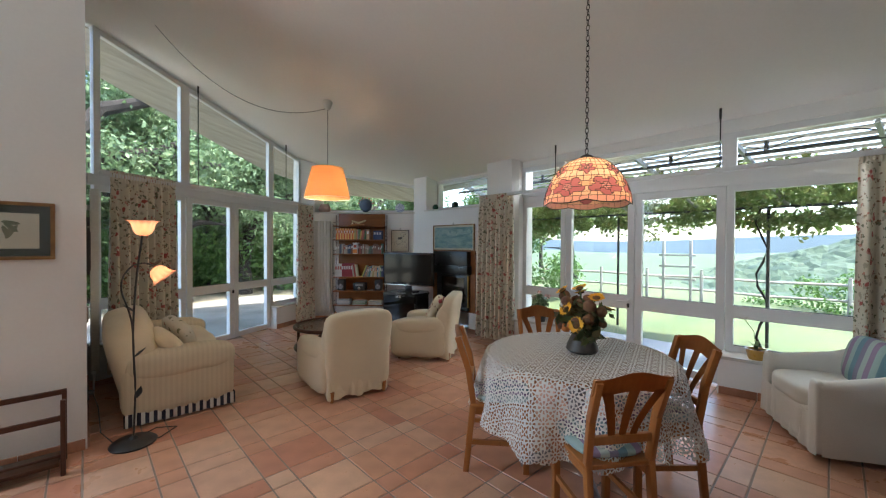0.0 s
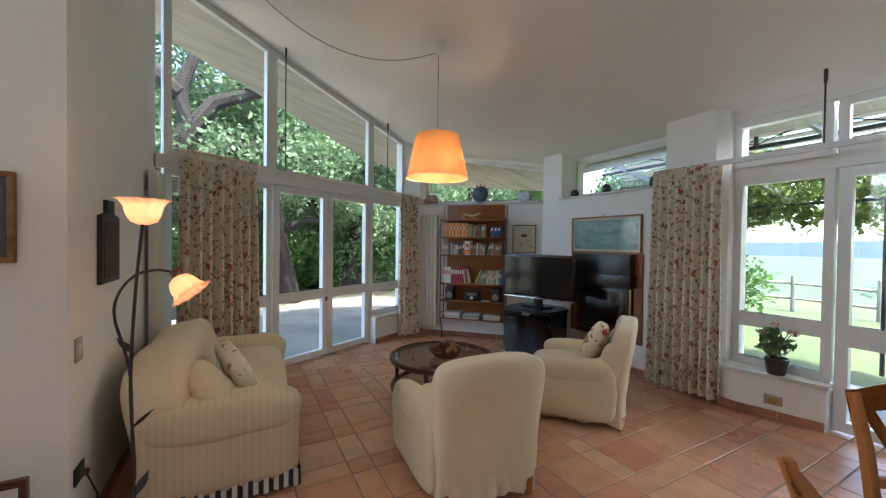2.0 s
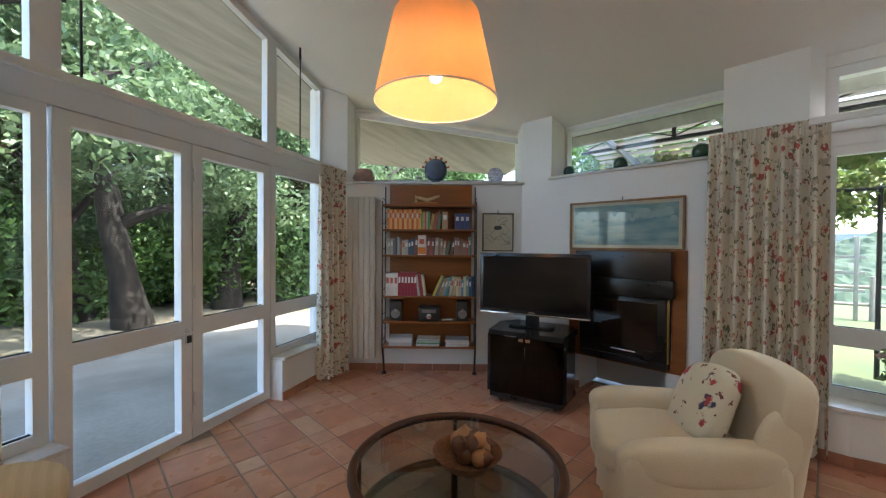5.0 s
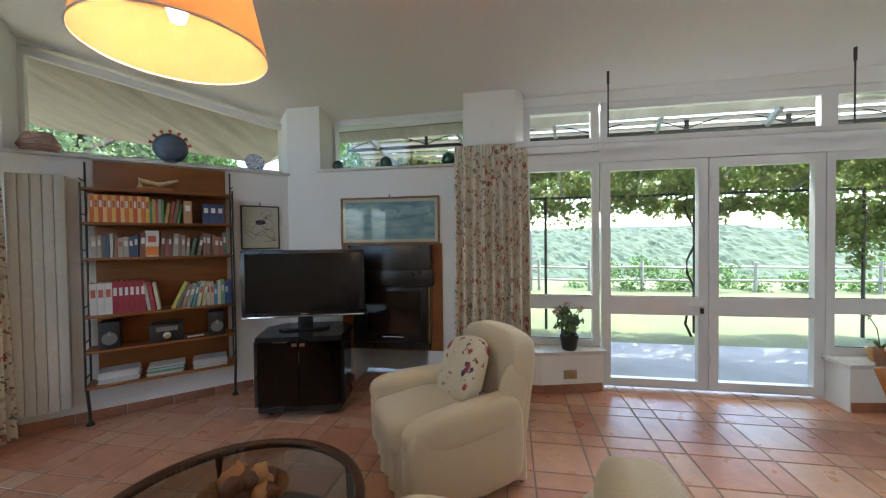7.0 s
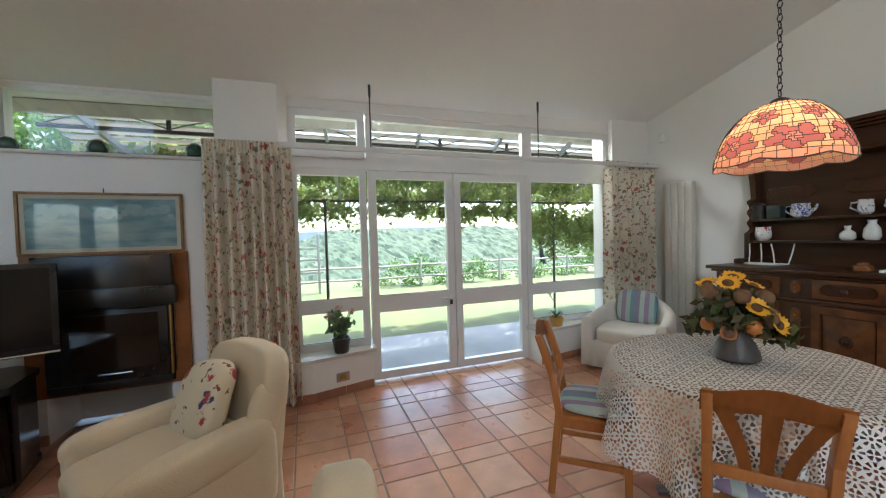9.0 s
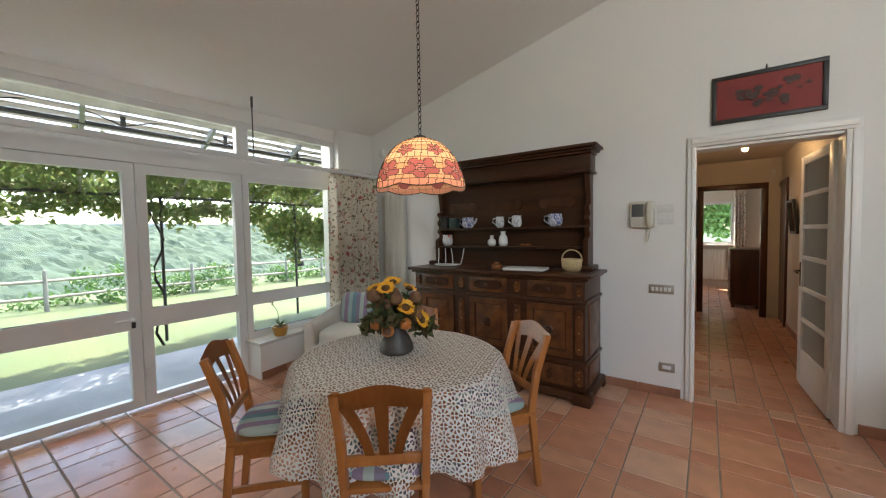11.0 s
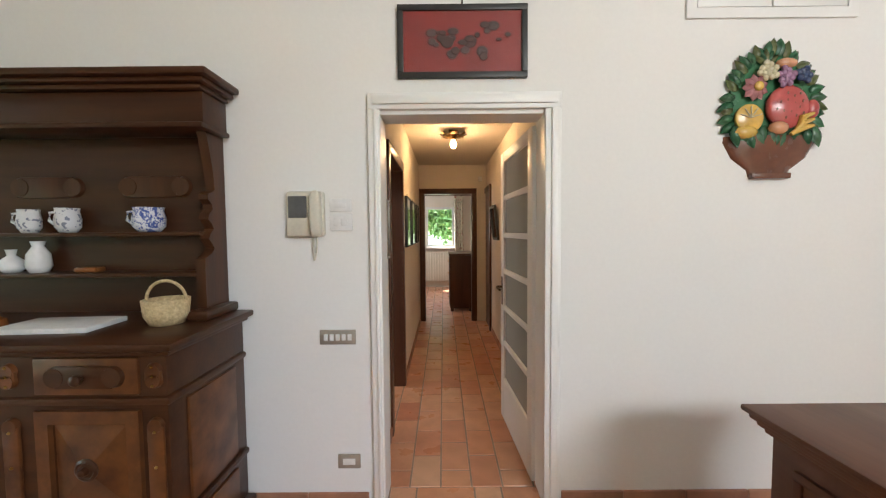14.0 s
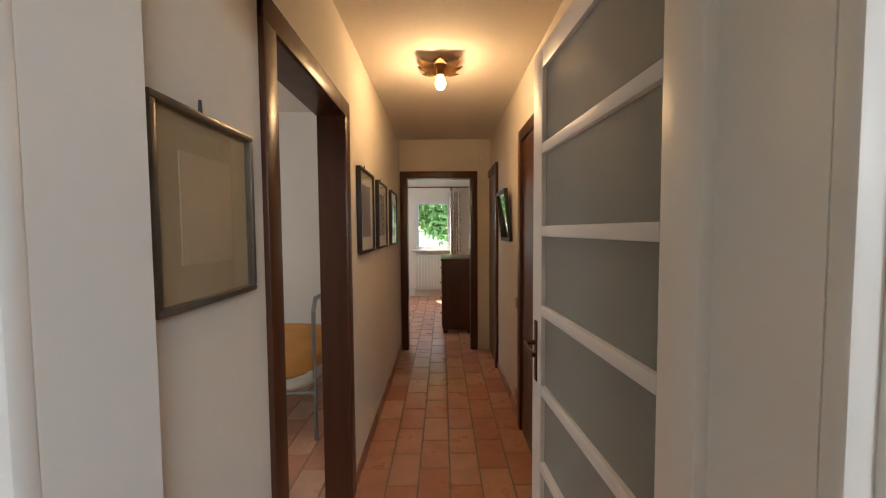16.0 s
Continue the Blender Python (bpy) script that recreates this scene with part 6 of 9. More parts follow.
def dresser():
    c = thing("dresser", (0, 0, 0), "large carved dark walnut dresser with a plate rack against the wall", "dresser")
    W = DX1 - DX0
    part("plinth", box(BM(), DX0 - 0.045, DY0, 0.03, DX1 + 0.045, DY1 + 0.045, 0.10, None, 0.012), M_WALNUT, c)
    part("body", box(BM(), DX0, DY0, 0.10, DX1, DY1, CT - 0.045, None, 0.006), M_WALNUT, c)
    for x in (DX0 + 0.02, DX0 + 0.62, DX0 + 1.20, DX1 - 0.02):
        part("foot", box(BM(), x - 0.075, DY1 - 0.06, 0, x + 0.075, DY1 + 0.06, 0.10, None, 0.01), M_WALNUT, c)
        part("back_foot", box(BM(), x - 0.07, DY0, 0, x + 0.07, DY0 + 0.08, 0.05, None, 0.008), M_WALNUT, c)
    bm = box(BM(), DX0 - 0.06, DY0, CT - 0.03, DX1 + 0.06, DY1 + 0.06, CT, None, 0.008)
    box(bm, DX0 - 0.03, DY0, CT - 0.055, DX1 + 0.03, DY1 + 0.03, CT - 0.03, None, 0.008)
    part("worktop", bm, M_WALNUT, c, "dark polished walnut top")
    for z in (0.325, 0.835):
        part("moulding", box(BM(), DX0 - 0.02, DY0 + 0.01, z, DX1 + 0.02, DY1 + 0.022, z + 0.03, None, 0.01), M_WALNUT, c)
    n = 3
    bay = W / n
    for i in range(n):
        x0 = DX0 + i * bay
        xc = x0 + bay / 2
        dr = part("drawer", box(BM(), x0 + 0.10, DY1 - 0.01, 0.875, x0 + bay - 0.10, DY1 + 0.014, 1.015, None, 0.006), M_BURL, c, "drawer front of figured walnut")
        part("drawer_plate", plaque(BM(), xc, 0.945, 0.30, 0.085, DY1 + 0.014), M_WALNUT, dr)
        part("knob", lathe(BM(), [(0.008, 0), (0.009, 0.014), (0.02, 0.022), (0.021, 0.032), (0.01, 0.04)], 16, Matrix.Translation((xc, DY1 + 0.026, 0.945)) @ Matrix.Rotation(-math.pi / 2, 4, "X")), M_WALNUT, dr, "turned wooden knob")
        bm = ring_y(BM(), x0 + 0.10, x0 + bay - 0.10, 0.375, 0.815, 0.05, DY1 - 0.008, DY1 + 0.02)
        do = part("door", bm, M_BURL, c, "panelled door of figured walnut")
        bm = BM()
        xa, xb, za, zb = x0 + 0.16, x0 + bay - 0.16, 0.435, 0.755
        q = [bm.verts.new(p) for p in ((xa, DY1 + 0.002, za), (xb, DY1 + 0.002, za), (xb, DY1 + 0.002, zb), (xa, DY1 + 0.002, zb))]
        t = bm.verts.new(((xa + xb) / 2, DY1 + 0.034, (za + zb) / 2))
        for k in range(4):
            bm.faces.new((q[k], q[(k + 1) % 4], t))
        part("panel", bm, M_BURL, do, "pyramid panel", smooth=False)
        part("rosette", lathe(BM(), [(0.042, 0), (0.044, 0.008), (0.034, 0.014), (0.030, 0.010), (0.018, 0.012), (0.014, 0.03), (0.004, 0.036)], 22, Matrix.Translation((xc, DY1 + 0.024, 0.595)) @ Matrix.Rotation(-math.pi / 2, 4, "X")), M_WALNUT, do, "turned rosette")
        part("lower_panel", box(BM(), x0 + 0.10, DY1 - 0.006, 0.13, x0 + bay - 0.10, DY1 + 0.012, 0.30, None, 0.008), M_BURL, c)
        part("lower_plate", plaque(BM(), xc, 0.215, 0.05, 0.10, DY1 + 0.012), M_WALNUT, c)
    for i in range(n + 1):
        x = DX0 + i * bay + (0.045 if i == 0 else (-0.045 if i == n else 0))
        for z, h in ((0.945, 0.10), (0.595, 0.38), (0.215, 0.15)):
            part("carved_plate", plaque(BM(), x, z, 0.062, h, DY1 + 0.001, 0.014), M_BURL, c, "carved plate with studs")
            for dz in (-h * 0.36, 0, h * 0.36):
                st = BM()
                bmesh.ops.create_icosphere(st, subdivisions=1, radius=0.007, matrix=Matrix.Translation((x, DY1 + 0.016, z + dz)))
                part("stud", st, M_BRASS, c)
    # side end panels
    for z0, z1 in ((0.13, 0.30), (0.375, 0.815)):
        part("side_panel", box(BM(), DX0 - 0.012, DY0 + 0.10, z0, DX0 + 0.004, DY1 - 0.10, z1, None, 0.005), M_BURL, c)
    # rack above
    RX0, RX1, RY = 1.645, 3.34, -0.915
    part("rack_back", box(BM(), RX0 + 0.02, DY0, CT, RX1 - 0.02, DY0 + 0.025, 2.05), M_WALNUT, c, smooth=False)
    for s, x in ((1, RX0), (-1, RX1)):
        prof = [(DY0 + 0.005, CT), (DY0 + 0.20, CT)]
        for k in range(41):
            v = k / 40
            z = CT + 0.02 + 0.935 * v
            if v < 0.30:
                d = 0.185
            elif v < 0.62:
                d = 0.13 - 0.022 * math.sin((v - 0.30) * 60)
            else:
                d = 0.09 + 0.08 * ((v - 0.62) / 0.38) ** 1.6
            prof.append((DY0 + d, z))
        prof.append((DY0 + 0.005, CT + 0.965))
        bm = prism(BM(), prof, 0.0, 0.045)
        bmesh.ops.transform(bm, matrix=Matrix(((0, 0, 1, x - (0.0 if s > 0 else 0.045)), (1, 0, 0, 0), (0, 1, 0, 0), (0, 0, 0, 1))), verts=bm.verts)
        part("scrolled_side", bm, M_WALNUTV, c, "scrolled side board")
        part("side_foot", box(BM(), x - 0.05, DY0, CT, x + 0.05, DY0 + 0.26, CT + 0.045, None, 0.012), M_WALNUT, c)
    for z in (1.29, 1.485):
        part("rack_shelf", box(BM(), RX0 + 0.03, DY0 + 0.02, z - 0.018, RX1 - 0.03, DY0 + 0.17, z, None, 0.004), M_WALNUT, c)
    part("frieze", box(BM(), RX0 - 0.02, DY0, 1.965, RX1 + 0.02, RY + 0.02, 2.125, None, 0.006), M_WALNUT, c)
    for k, (o, z0, z1) in enumerate(((0.035, 1.955, 1.98), (0.035, 2.125, 2.147), (0.062, 2.147, 2.169), (0.09, 2.169, 2.20))):
        part("cornice", box(BM(), RX0 - o, DY0, z0, RX1 + o, RY + 0.02 + o, z1, None, 0.008), M_WALNUT, c, "moulded cornice")
    for i in range(3):
        part("rack_plate", plaque(BM(), 1.98 + 0.5425 * i, 1.712, 0.37, 0.105, DY0 + 0.025, 0.014), M_WALNUTV, c)
    return c


def ring_y(bm, x0, x1, z0, z1, w, y0, y1):
    """A rectangular frame in one piece."""
    c = [[bm.verts.new((x, y, z)) for x, z in ((x0 + k, z0 + k), (x1 - k, z0 + k), (x1 - k, z1 - k), (x0 + k, z1 - k))] for k in (0, w) for y in (y0, y1)]
    for i in range(4):
        j = (i + 1) % 4
        for a, b in ((0, 1), (1, 3), (3, 2), (2, 0)):
            bm.faces.new((c[a][i], c[a][j], c[b][j], c[b][i]))
    return bm


def frame_y(bm, x0, x1, z0, z1, w, y0, y1):
    for a, b, cc, d in ((x0, z0, x1, z0 + w), (x0, z1 - w, x1, z1), (x0, z0 + w, x0 + w, z1 - w), (x1 - w, z0 + w, x1, z1 - w)):
        box(bm, a, y0, b, cc, y1, d)
    return bm


dresser()
# crockery and oddments on the dresser
M_CHINA = surf("white_china", (0.78, 0.78, 0.76), (0.74, 0.74, 0.72), 5, 0.15, 0.0, 40, coat=0.4)
M_BLUE = floral("blue_china", (0.72, 0.73, 0.76), [((0.05, 0.09, 0.32), 45, 0.42), ((0.12, 0.18, 0.42), 80, 0.36)])
M_REDCH = floral("flowered_china", (0.76, 0.76, 0.73), [((0.55, 0.05, 0.05), 26, 0.30), ((0.1, 0.15, 0.35), 40, 0.22)])
M_GREYCH = floral("grey_china", (0.74, 0.74, 0.74), [((0.25, 0.27, 0.33), 34, 0.36)])


def cup(name, x, z, r, h, mat, label, cat, spout=False, handle=1, y=-1.0):
    c = thing(name, (x, y, z), label, cat, "crockery")
    part("body", lathe(BM(), [(r * 0.62, 0), (r * 0.95, h * 0.22), (r, h * 0.55), (r * 0.86, h * 0.85), (r * 0.92, h), (r * 0.85, h), (r * 0.8, h * 0.8), (r * 0.3, h * 0.1)], 28), mat, c, smooth="all")
    if handle:
        part("handle", tube(BM(), [(handle * r * 0.85, 0, h * 0.85), (handle * (r + 0.035), 0, h * 0.82), (handle * (r + 0.04), 0, h * 0.5), (handle * r * 0.95, 0, h * 0.25)], 0.007, 8), mat, c)
    if spout:
        part("spout", tube(BM(), [(-handle * r * 0.8, 0, h * 0.35), (-handle * (r + 0.03), 0, h * 0.6), (-handle * (r + 0.045), 0, h * 0.9)], 0.012, 8, radii=[0.02, 0.013, 0.009]), mat, c)
    return c


cup("teapot", 2.96, 1.485, 0.068, 0.12, M_BLUE, "blue and white china teapot on a dresser shelf", "teapot", True, 1)
cup("mug", 2.565, 1.485, 0.046, 0.115, M_GREYCH, "white china mug with grey pattern on a dresser shelf", "mug")
cup("mug", 2.375, 1.485, 0.052, 0.12, M_GREYCH, "white china mug with grey pattern on a dresser shelf", "mug", False, 1)
cup("creamer", 1.975, 1.485, 0.07, 0.12, M_BLUE, "blue and white china jug on a dresser shelf", "jug", False, 1)
cup("pitcher", 3.24, 1.29, 0.062, 0.125, M_REDCH, "white jug with red flowers on a dresser shelf", "jug", False, 1)
solid("flower_vase", lathe(BM(), [(0.03, 0), (0.048, 0.02), (0.045, 0.06), (0.016, 0.085), (0.022, 0.115), (0.015, 0.115)], 24), M_CHINA, "small white china vase on a dresser shelf", "vase", "crockery", m=pose(2.665, -1.0, 1.29), smooth="all")
solid("flower_vase", lathe(BM(), [(0.035, 0), (0.05, 0.03), (0.045, 0.09), (0.022, 0.13), (0.03, 0.155), (0.022, 0.155)], 24), M_CHINA, "white china vase on a dresser shelf", "vase", "crockery", m=pose(2.53, -1.0, 1.29), smooth="all")
solid("wooden_tray", box(BM(), -0.055, -0.03, 0, 0.055, 0.03, 0.025, None, 0.008), M_TEAK, "small wooden box on a dresser shelf", "box", m=pose(2.28, -1.0, 1.29))
solid("coffee_maker", lathe(BM(), [(0.05, 0), (0.055, 0.02), (0.05, 0.10), (0.058, 0.13), (0.03, 0.15)], 20), M_BLACK, "dark glass jar on a dresser shelf", "jar", m=pose(3.27, -0.99, 1.485))
solid("dark_jar", box(BM(), -0.055, -0.045, 0, 0.055, 0.045, 0.12, None, 0.012), surf("dark_green_tin", (0.03, 0.05, 0.045), None, 8, 0.35, 0.05, 50), "dark green tin on a dresser shelf", "tin", m=pose(3.14, -1.0, 1.485))
M_STRAW = surf("straw", (0.62, 0.48, 0.27), (0.45, 0.33, 0.17), 70, 0.8, 0.9, 90, fine=0.2)
bs = thing("straw_basket", (1.76, -0.80, CT), "small straw basket with a hooped handle on the dresser", "basket")
part("bowl", lathe(BM(), [(0.065, 0), (0.085, 0.04), (0.092, 0.11), (0.086, 0.11), (0.06, 0.012)], 28), M_STRAW, bs, smooth="all")
part("handle", tube(BM(), [(0.088 * math.cos(math.pi * k / 12), 0, 0.105 + 0.085 * math.sin(math.pi * k / 12)) for k in range(13)], 0.007, 8), M_STRAW, bs)
solid("notebook", box(BM(), -0.19, -0.11, 0, 0.19, 0.11, 0.022, None, 0.004), M_PAPER, "white book lying flat on the dresser", "book", m=pose(2.17, -0.74, CT, 0, 0, 4))
solid("trinket_box", lathe(BM(), [(0.05, 0), (0.055, 0.012), (0.05, 0.035), (0.03, 0.045), (0.028, 0.06), (0.004, 0.065)], 20), M_TEAK, "small round wooden box with a white lid on the dresser", "box", m=pose(2.475, -0.74, CT))
rt = thing("plate_stand", (3.12, -0.80, CT), "white wire plate stand on the dresser", "stand")
part("base_ring", tube(BM(), curve([(-0.15, -0.05, 0.012), (-0.12, 0.06, 0.012), (0, 0.09, 0.012), (0.12, 0.06, 0.012), (0.15, -0.05, 0.012)]), 0.007, 8), M_CHINA, rt)
part("back_wire", rod(BM(), (-0.15, -0.05, 0.012), (0.15, -0.05, 0.012), 0.006, 0.006, 8), M_CHINA, rt)
for x, b in ((-0.15, -0.03), (-0.05, 0.04), (0.05, 0.02), (0.15, 0.01)):
    part("upright", tube(BM(), [(x, -0.05, 0.012), (x + b * 0.5, -0.07, 0.10), (x + b, -0.075, 0.185)], 0.0055, 8), M_CHINA, rt)
solid("black_cable", tube(BM(), [(3.02, -0.90, CT + 0.006), (3.16, -0.93, CT + 0.07), (3.25, -0.92, CT + 0.05), (3.38, -0.98, CT + 0.02), (3.44, -1.05, CT - 0.1)], 0.004, 6), M_BLACK, "black cable trailing over the end of the dresser", "cable")

# ---- corridor door, casing, wall fittings on the dresser wall ----
ca = BM()
for x0, x1 in ((0.850, 0.912), (-0.072, 0.010)):
    box(ca, x0, YS - 0.001, 0, x1, YS + 0.028, 2.095, None, 0.006)
    box(ca, x0 + 0.012, YS + 0.026, 0, x1 - 0.03, YS + 0.04, 2.095, None, 0.005)
box(ca, -0.072, YS - 0.001, 2.095, 0.912, YS + 0.028, 2.178, None, 0.006)
box(ca, -0.05, YS + 0.026, 2.118, 0.886, YS + 0.04, 2.165, None, 0.005)
structure("door_frame_corridor", ca, M_WHITE, "white gloss painted door casing", True)
jb = BM()
box(jb, 0.852, YS - 0.17, 0, 0.876, YS, 2.10)
box(jb, -0.021, YS - 0.17, 0, 0.01, YS, 2.10)
box(jb, 0.01, YS - 0.17, 2.075, 0.852, YS, 2.105)
structure("door_jamb_corridor", jb, M_WHITE, "white gloss painted door jamb")


def corridor_door():
    hinge = pose(0.012, YS - 0.165, 0, 0, 0, -86.5)
    d = thing("door_corridor", hinge, "white door with frosted glass panes, standing open", "door")
    d["kind"] = "structure"
    W, H = 0.82, 2.06
    bm = BM()
    box(bm, 0, -0.02, 0.012, 0.095, 0.02, H, None, 0.004)
    box(bm, W - 0.095, -0.02, 0.012, W, 0.02, H, None, 0.004)
    box(bm, 0.095, -0.02, 1.985, W - 0.095, 0.02, H, None, 0.004)
    box(bm, 0.095, -0.02, 0.012, W - 0.095, 0.02, 0.335, None, 0.004)
    pz = [0.335, 0.61, 0.885, 1.165, 1.44, 1.72, 1.985]
    for z in pz[1:-1]:
        box(bm, 0.095, -0.02, z - 0.018, W - 0.095, 0.02, z + 0.018, None, 0.004)
    part("door_frame", bm, M_WHITE, d)
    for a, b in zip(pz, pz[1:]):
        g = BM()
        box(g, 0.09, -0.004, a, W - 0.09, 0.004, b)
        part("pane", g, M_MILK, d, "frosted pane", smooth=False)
    h = BM()
    for s in (-1, 1):
        box(h, W - 0.06, s * 0.02 - 0.004, 0.90, W - 0.03, s * 0.02 + 0.004, 1.12, None, 0.003)
        tube(h, [(W - 0.045, s * 0.02, 1.04), (W - 0.045, s * 0.06, 1.04), (W - 0.08, s * 0.065, 1.035), (W - 0.15, s * 0.06, 1.03)], 0.009, 8)
    part("handle", h, surf("bronze", (0.10, 0.065, 0.03), None, 10, 0.35, 0.05, 60, metal=0.9), d, "bronze lever handle")
    return d


corridor_door()


def wall_plate(x0, x1, z0, z1, label, n, mat, y=YS, name="light_switch", cat="switch"):
    s = thing(name, ((x0 + x1) / 2, y, (z0 + z1) / 2), label, cat)
    w, h = abs(x1 - x0), abs(z1 - z0)
    part("plate", box(BM(), -w / 2, 0.0, -h / 2, w / 2, 0.010, h / 2, None, 0.003), mat, s)
    for i in range(n):
        xx = -w / 2 + w * (i + 1) / (n + 1)
        part("rocker", box(BM(), xx - w * 0.28 / n, 0.009, -h * 0.22, xx + w * 0.28 / n, 0.014, h * 0.22, None, 0.002), M_CHINA, s)
    return s


M_PLATE = surf("champagne_plate", (0.42, 0.38, 0.32), None, 8, 0.35, 0.02, 60, metal=0.4)
wall_plate(1.187, 0.998, 0.885, 0.963, "bronze-coloured switch plate with five rockers", 5, M_PLATE)
wall_plate(1.106, 0.986, 0.212, 0.288, "bronze-coloured wall socket near the floor", 1, M_PLATE, name="wall_socket", cat="socket")
wall_plate(-1.829, -2.0, 0.893, 0.963, "bronze-coloured switch plate with four rockers", 4, M_PLATE)
wall_plate(-1.60, -1.73, 2.74, 2.805, "bronze-coloured blank plate high on the wall", 1, M_PLATE)
wall_plate(1.12, 1.008, 1.583, 1.648, "white thermostat on the wall", 1, M_CHINA, name="thermostat", cat="thermostat")
wall_plate(1.12, 1.004, 1.483, 1.572, "white light switch on the wall", 2, M_CHINA)


def intercom():
    s = thing("intercom", (1.235, YS, 1.57), "cream video intercom with handset on the wall", "intercom")
    cm = surf("cream_plastic", (0.66, 0.62, 0.52), None, 6, 0.4, 0.02, 60)
    part("body", box(BM(), -0.095, 0, -0.115, 0.095, 0.05, 0.115, None, 0.014), cm, s)
    part("screen", box(BM(), -0.012, 0.048, -0.02, 0.082, 0.054, 0.09, None, 0.003), surf("grey_screen", (0.12, 0.12, 0.12), None, 6, 0.15, 0, 60), s, "grey screen")
    part("handset", soft(BM(), 0.055, 0.05, 0.23, pose(-0.062, 0.065, 0.0), 4, 7), cm, s, "cream handset", smooth="all")
    part("cord", tube(BM(), [(-0.062, 0.05, -0.11), (-0.05, 0.03, -0.2), (-0.035, 0.02, -0.24), (-0.03, 0.02, -0.12)], 0.005, 6), cm, s)
    return s


intercom()


def picture(name, m, w, h, fw, mats, label, art, mat_w=0.0, depth=0.025):
    """A framed picture in its own axes: x along the wall, z up, y out of the wall towards the room."""
    p = thing(name, m, label, "picture")
    bm = BM()
    for a, b, cc, d in ((-w / 2, -h / 2, w / 2, -h / 2 + fw), (-w / 2, h / 2 - fw, w / 2, h / 2), (-w / 2, -h / 2 + fw, -w / 2 + fw, h / 2 - fw), (w / 2 - fw, -h / 2 + fw, w / 2, h / 2 - fw)):
        box(bm, a, 0, b, cc, depth, d, None, 0.003)
    part("frame", bm, mats[0], p)
    part("mount", box(BM(), -w / 2 + fw, 0.002, -h / 2 + fw, w / 2 - fw, depth * 0.45, h / 2 - fw), mats[1], p, smooth=False)
    iw, ih = w / 2 - fw - mat_w, h / 2 - fw - mat_w
    pr = part("print", box(BM(), -iw, depth * 0.40, -ih, iw, depth * 0.45 + 0.003, ih), mats[2], p, smooth=False)
    if art:
        art(p, iw, ih, depth * 0.45 + 0.0035)
    gl = BM()
    q = [gl.verts.new(v) for v in ((-w / 2 + fw, depth * 0.8, -h / 2 + fw), (w / 2 - fw, depth * 0.8, -h / 2 + fw), (w / 2 - fw, depth * 0.8, h / 2 - fw), (-w / 2 + fw, depth * 0.8, h / 2 - fw))]
    gl.faces.new(q)
    part("glazing", gl, M_GLASS, p, smooth=False).visible_shadow = False
    part("hook", rod(BM(), (0, 0.006, h / 2), (0, 0.006, h / 2 + 0.035), 0.005, 0.003, 8), M_BLACK, p)
    return p


M_REDART = surf("red_ground", (0.30, 0.022, 0.018), (0.22, 0.018, 0.014), 8, 0.6, 0.1, 60)
M_DARKART = surf("dark_paint", (0.05, 0.03, 0.028), (0.10, 0.05, 0.045), 20, 0.7, 0.1, 60)


def red_art(p, iw, ih, y):
    rng = random.Random(6)
    bm = BM()
    for i in range(26):
        x, z = rng.gauss(0, iw * 0.35), rng.gauss(0, ih * 0.28)
        r = rng.uniform(0.012, 0.035)
        if abs(x) + r < iw and abs(z) + r < ih:
            bmesh.ops.create_cone(bm, cap_ends=True, segments=9, radius1=r, radius2=r * 0.8, depth=0.0015, matrix=Matrix.Translation((x, y + 0.0004 * i, z)) @ Matrix.Rotation(-math.pi / 2, 4, "X") @ Matrix.Diagonal((1, rng.uniform(0.5, 1), 1, 1)))
    part("motif", bm, M_DARKART, p, "dark painted fruit and birds", smooth=False)


picture("framed_picture", pose(0.428, YS, 2.43), 0.655, 0.36, 0.03, [M_BLACK, M_REDART, M_REDART], "black framed red picture above the corridor door", red_art)


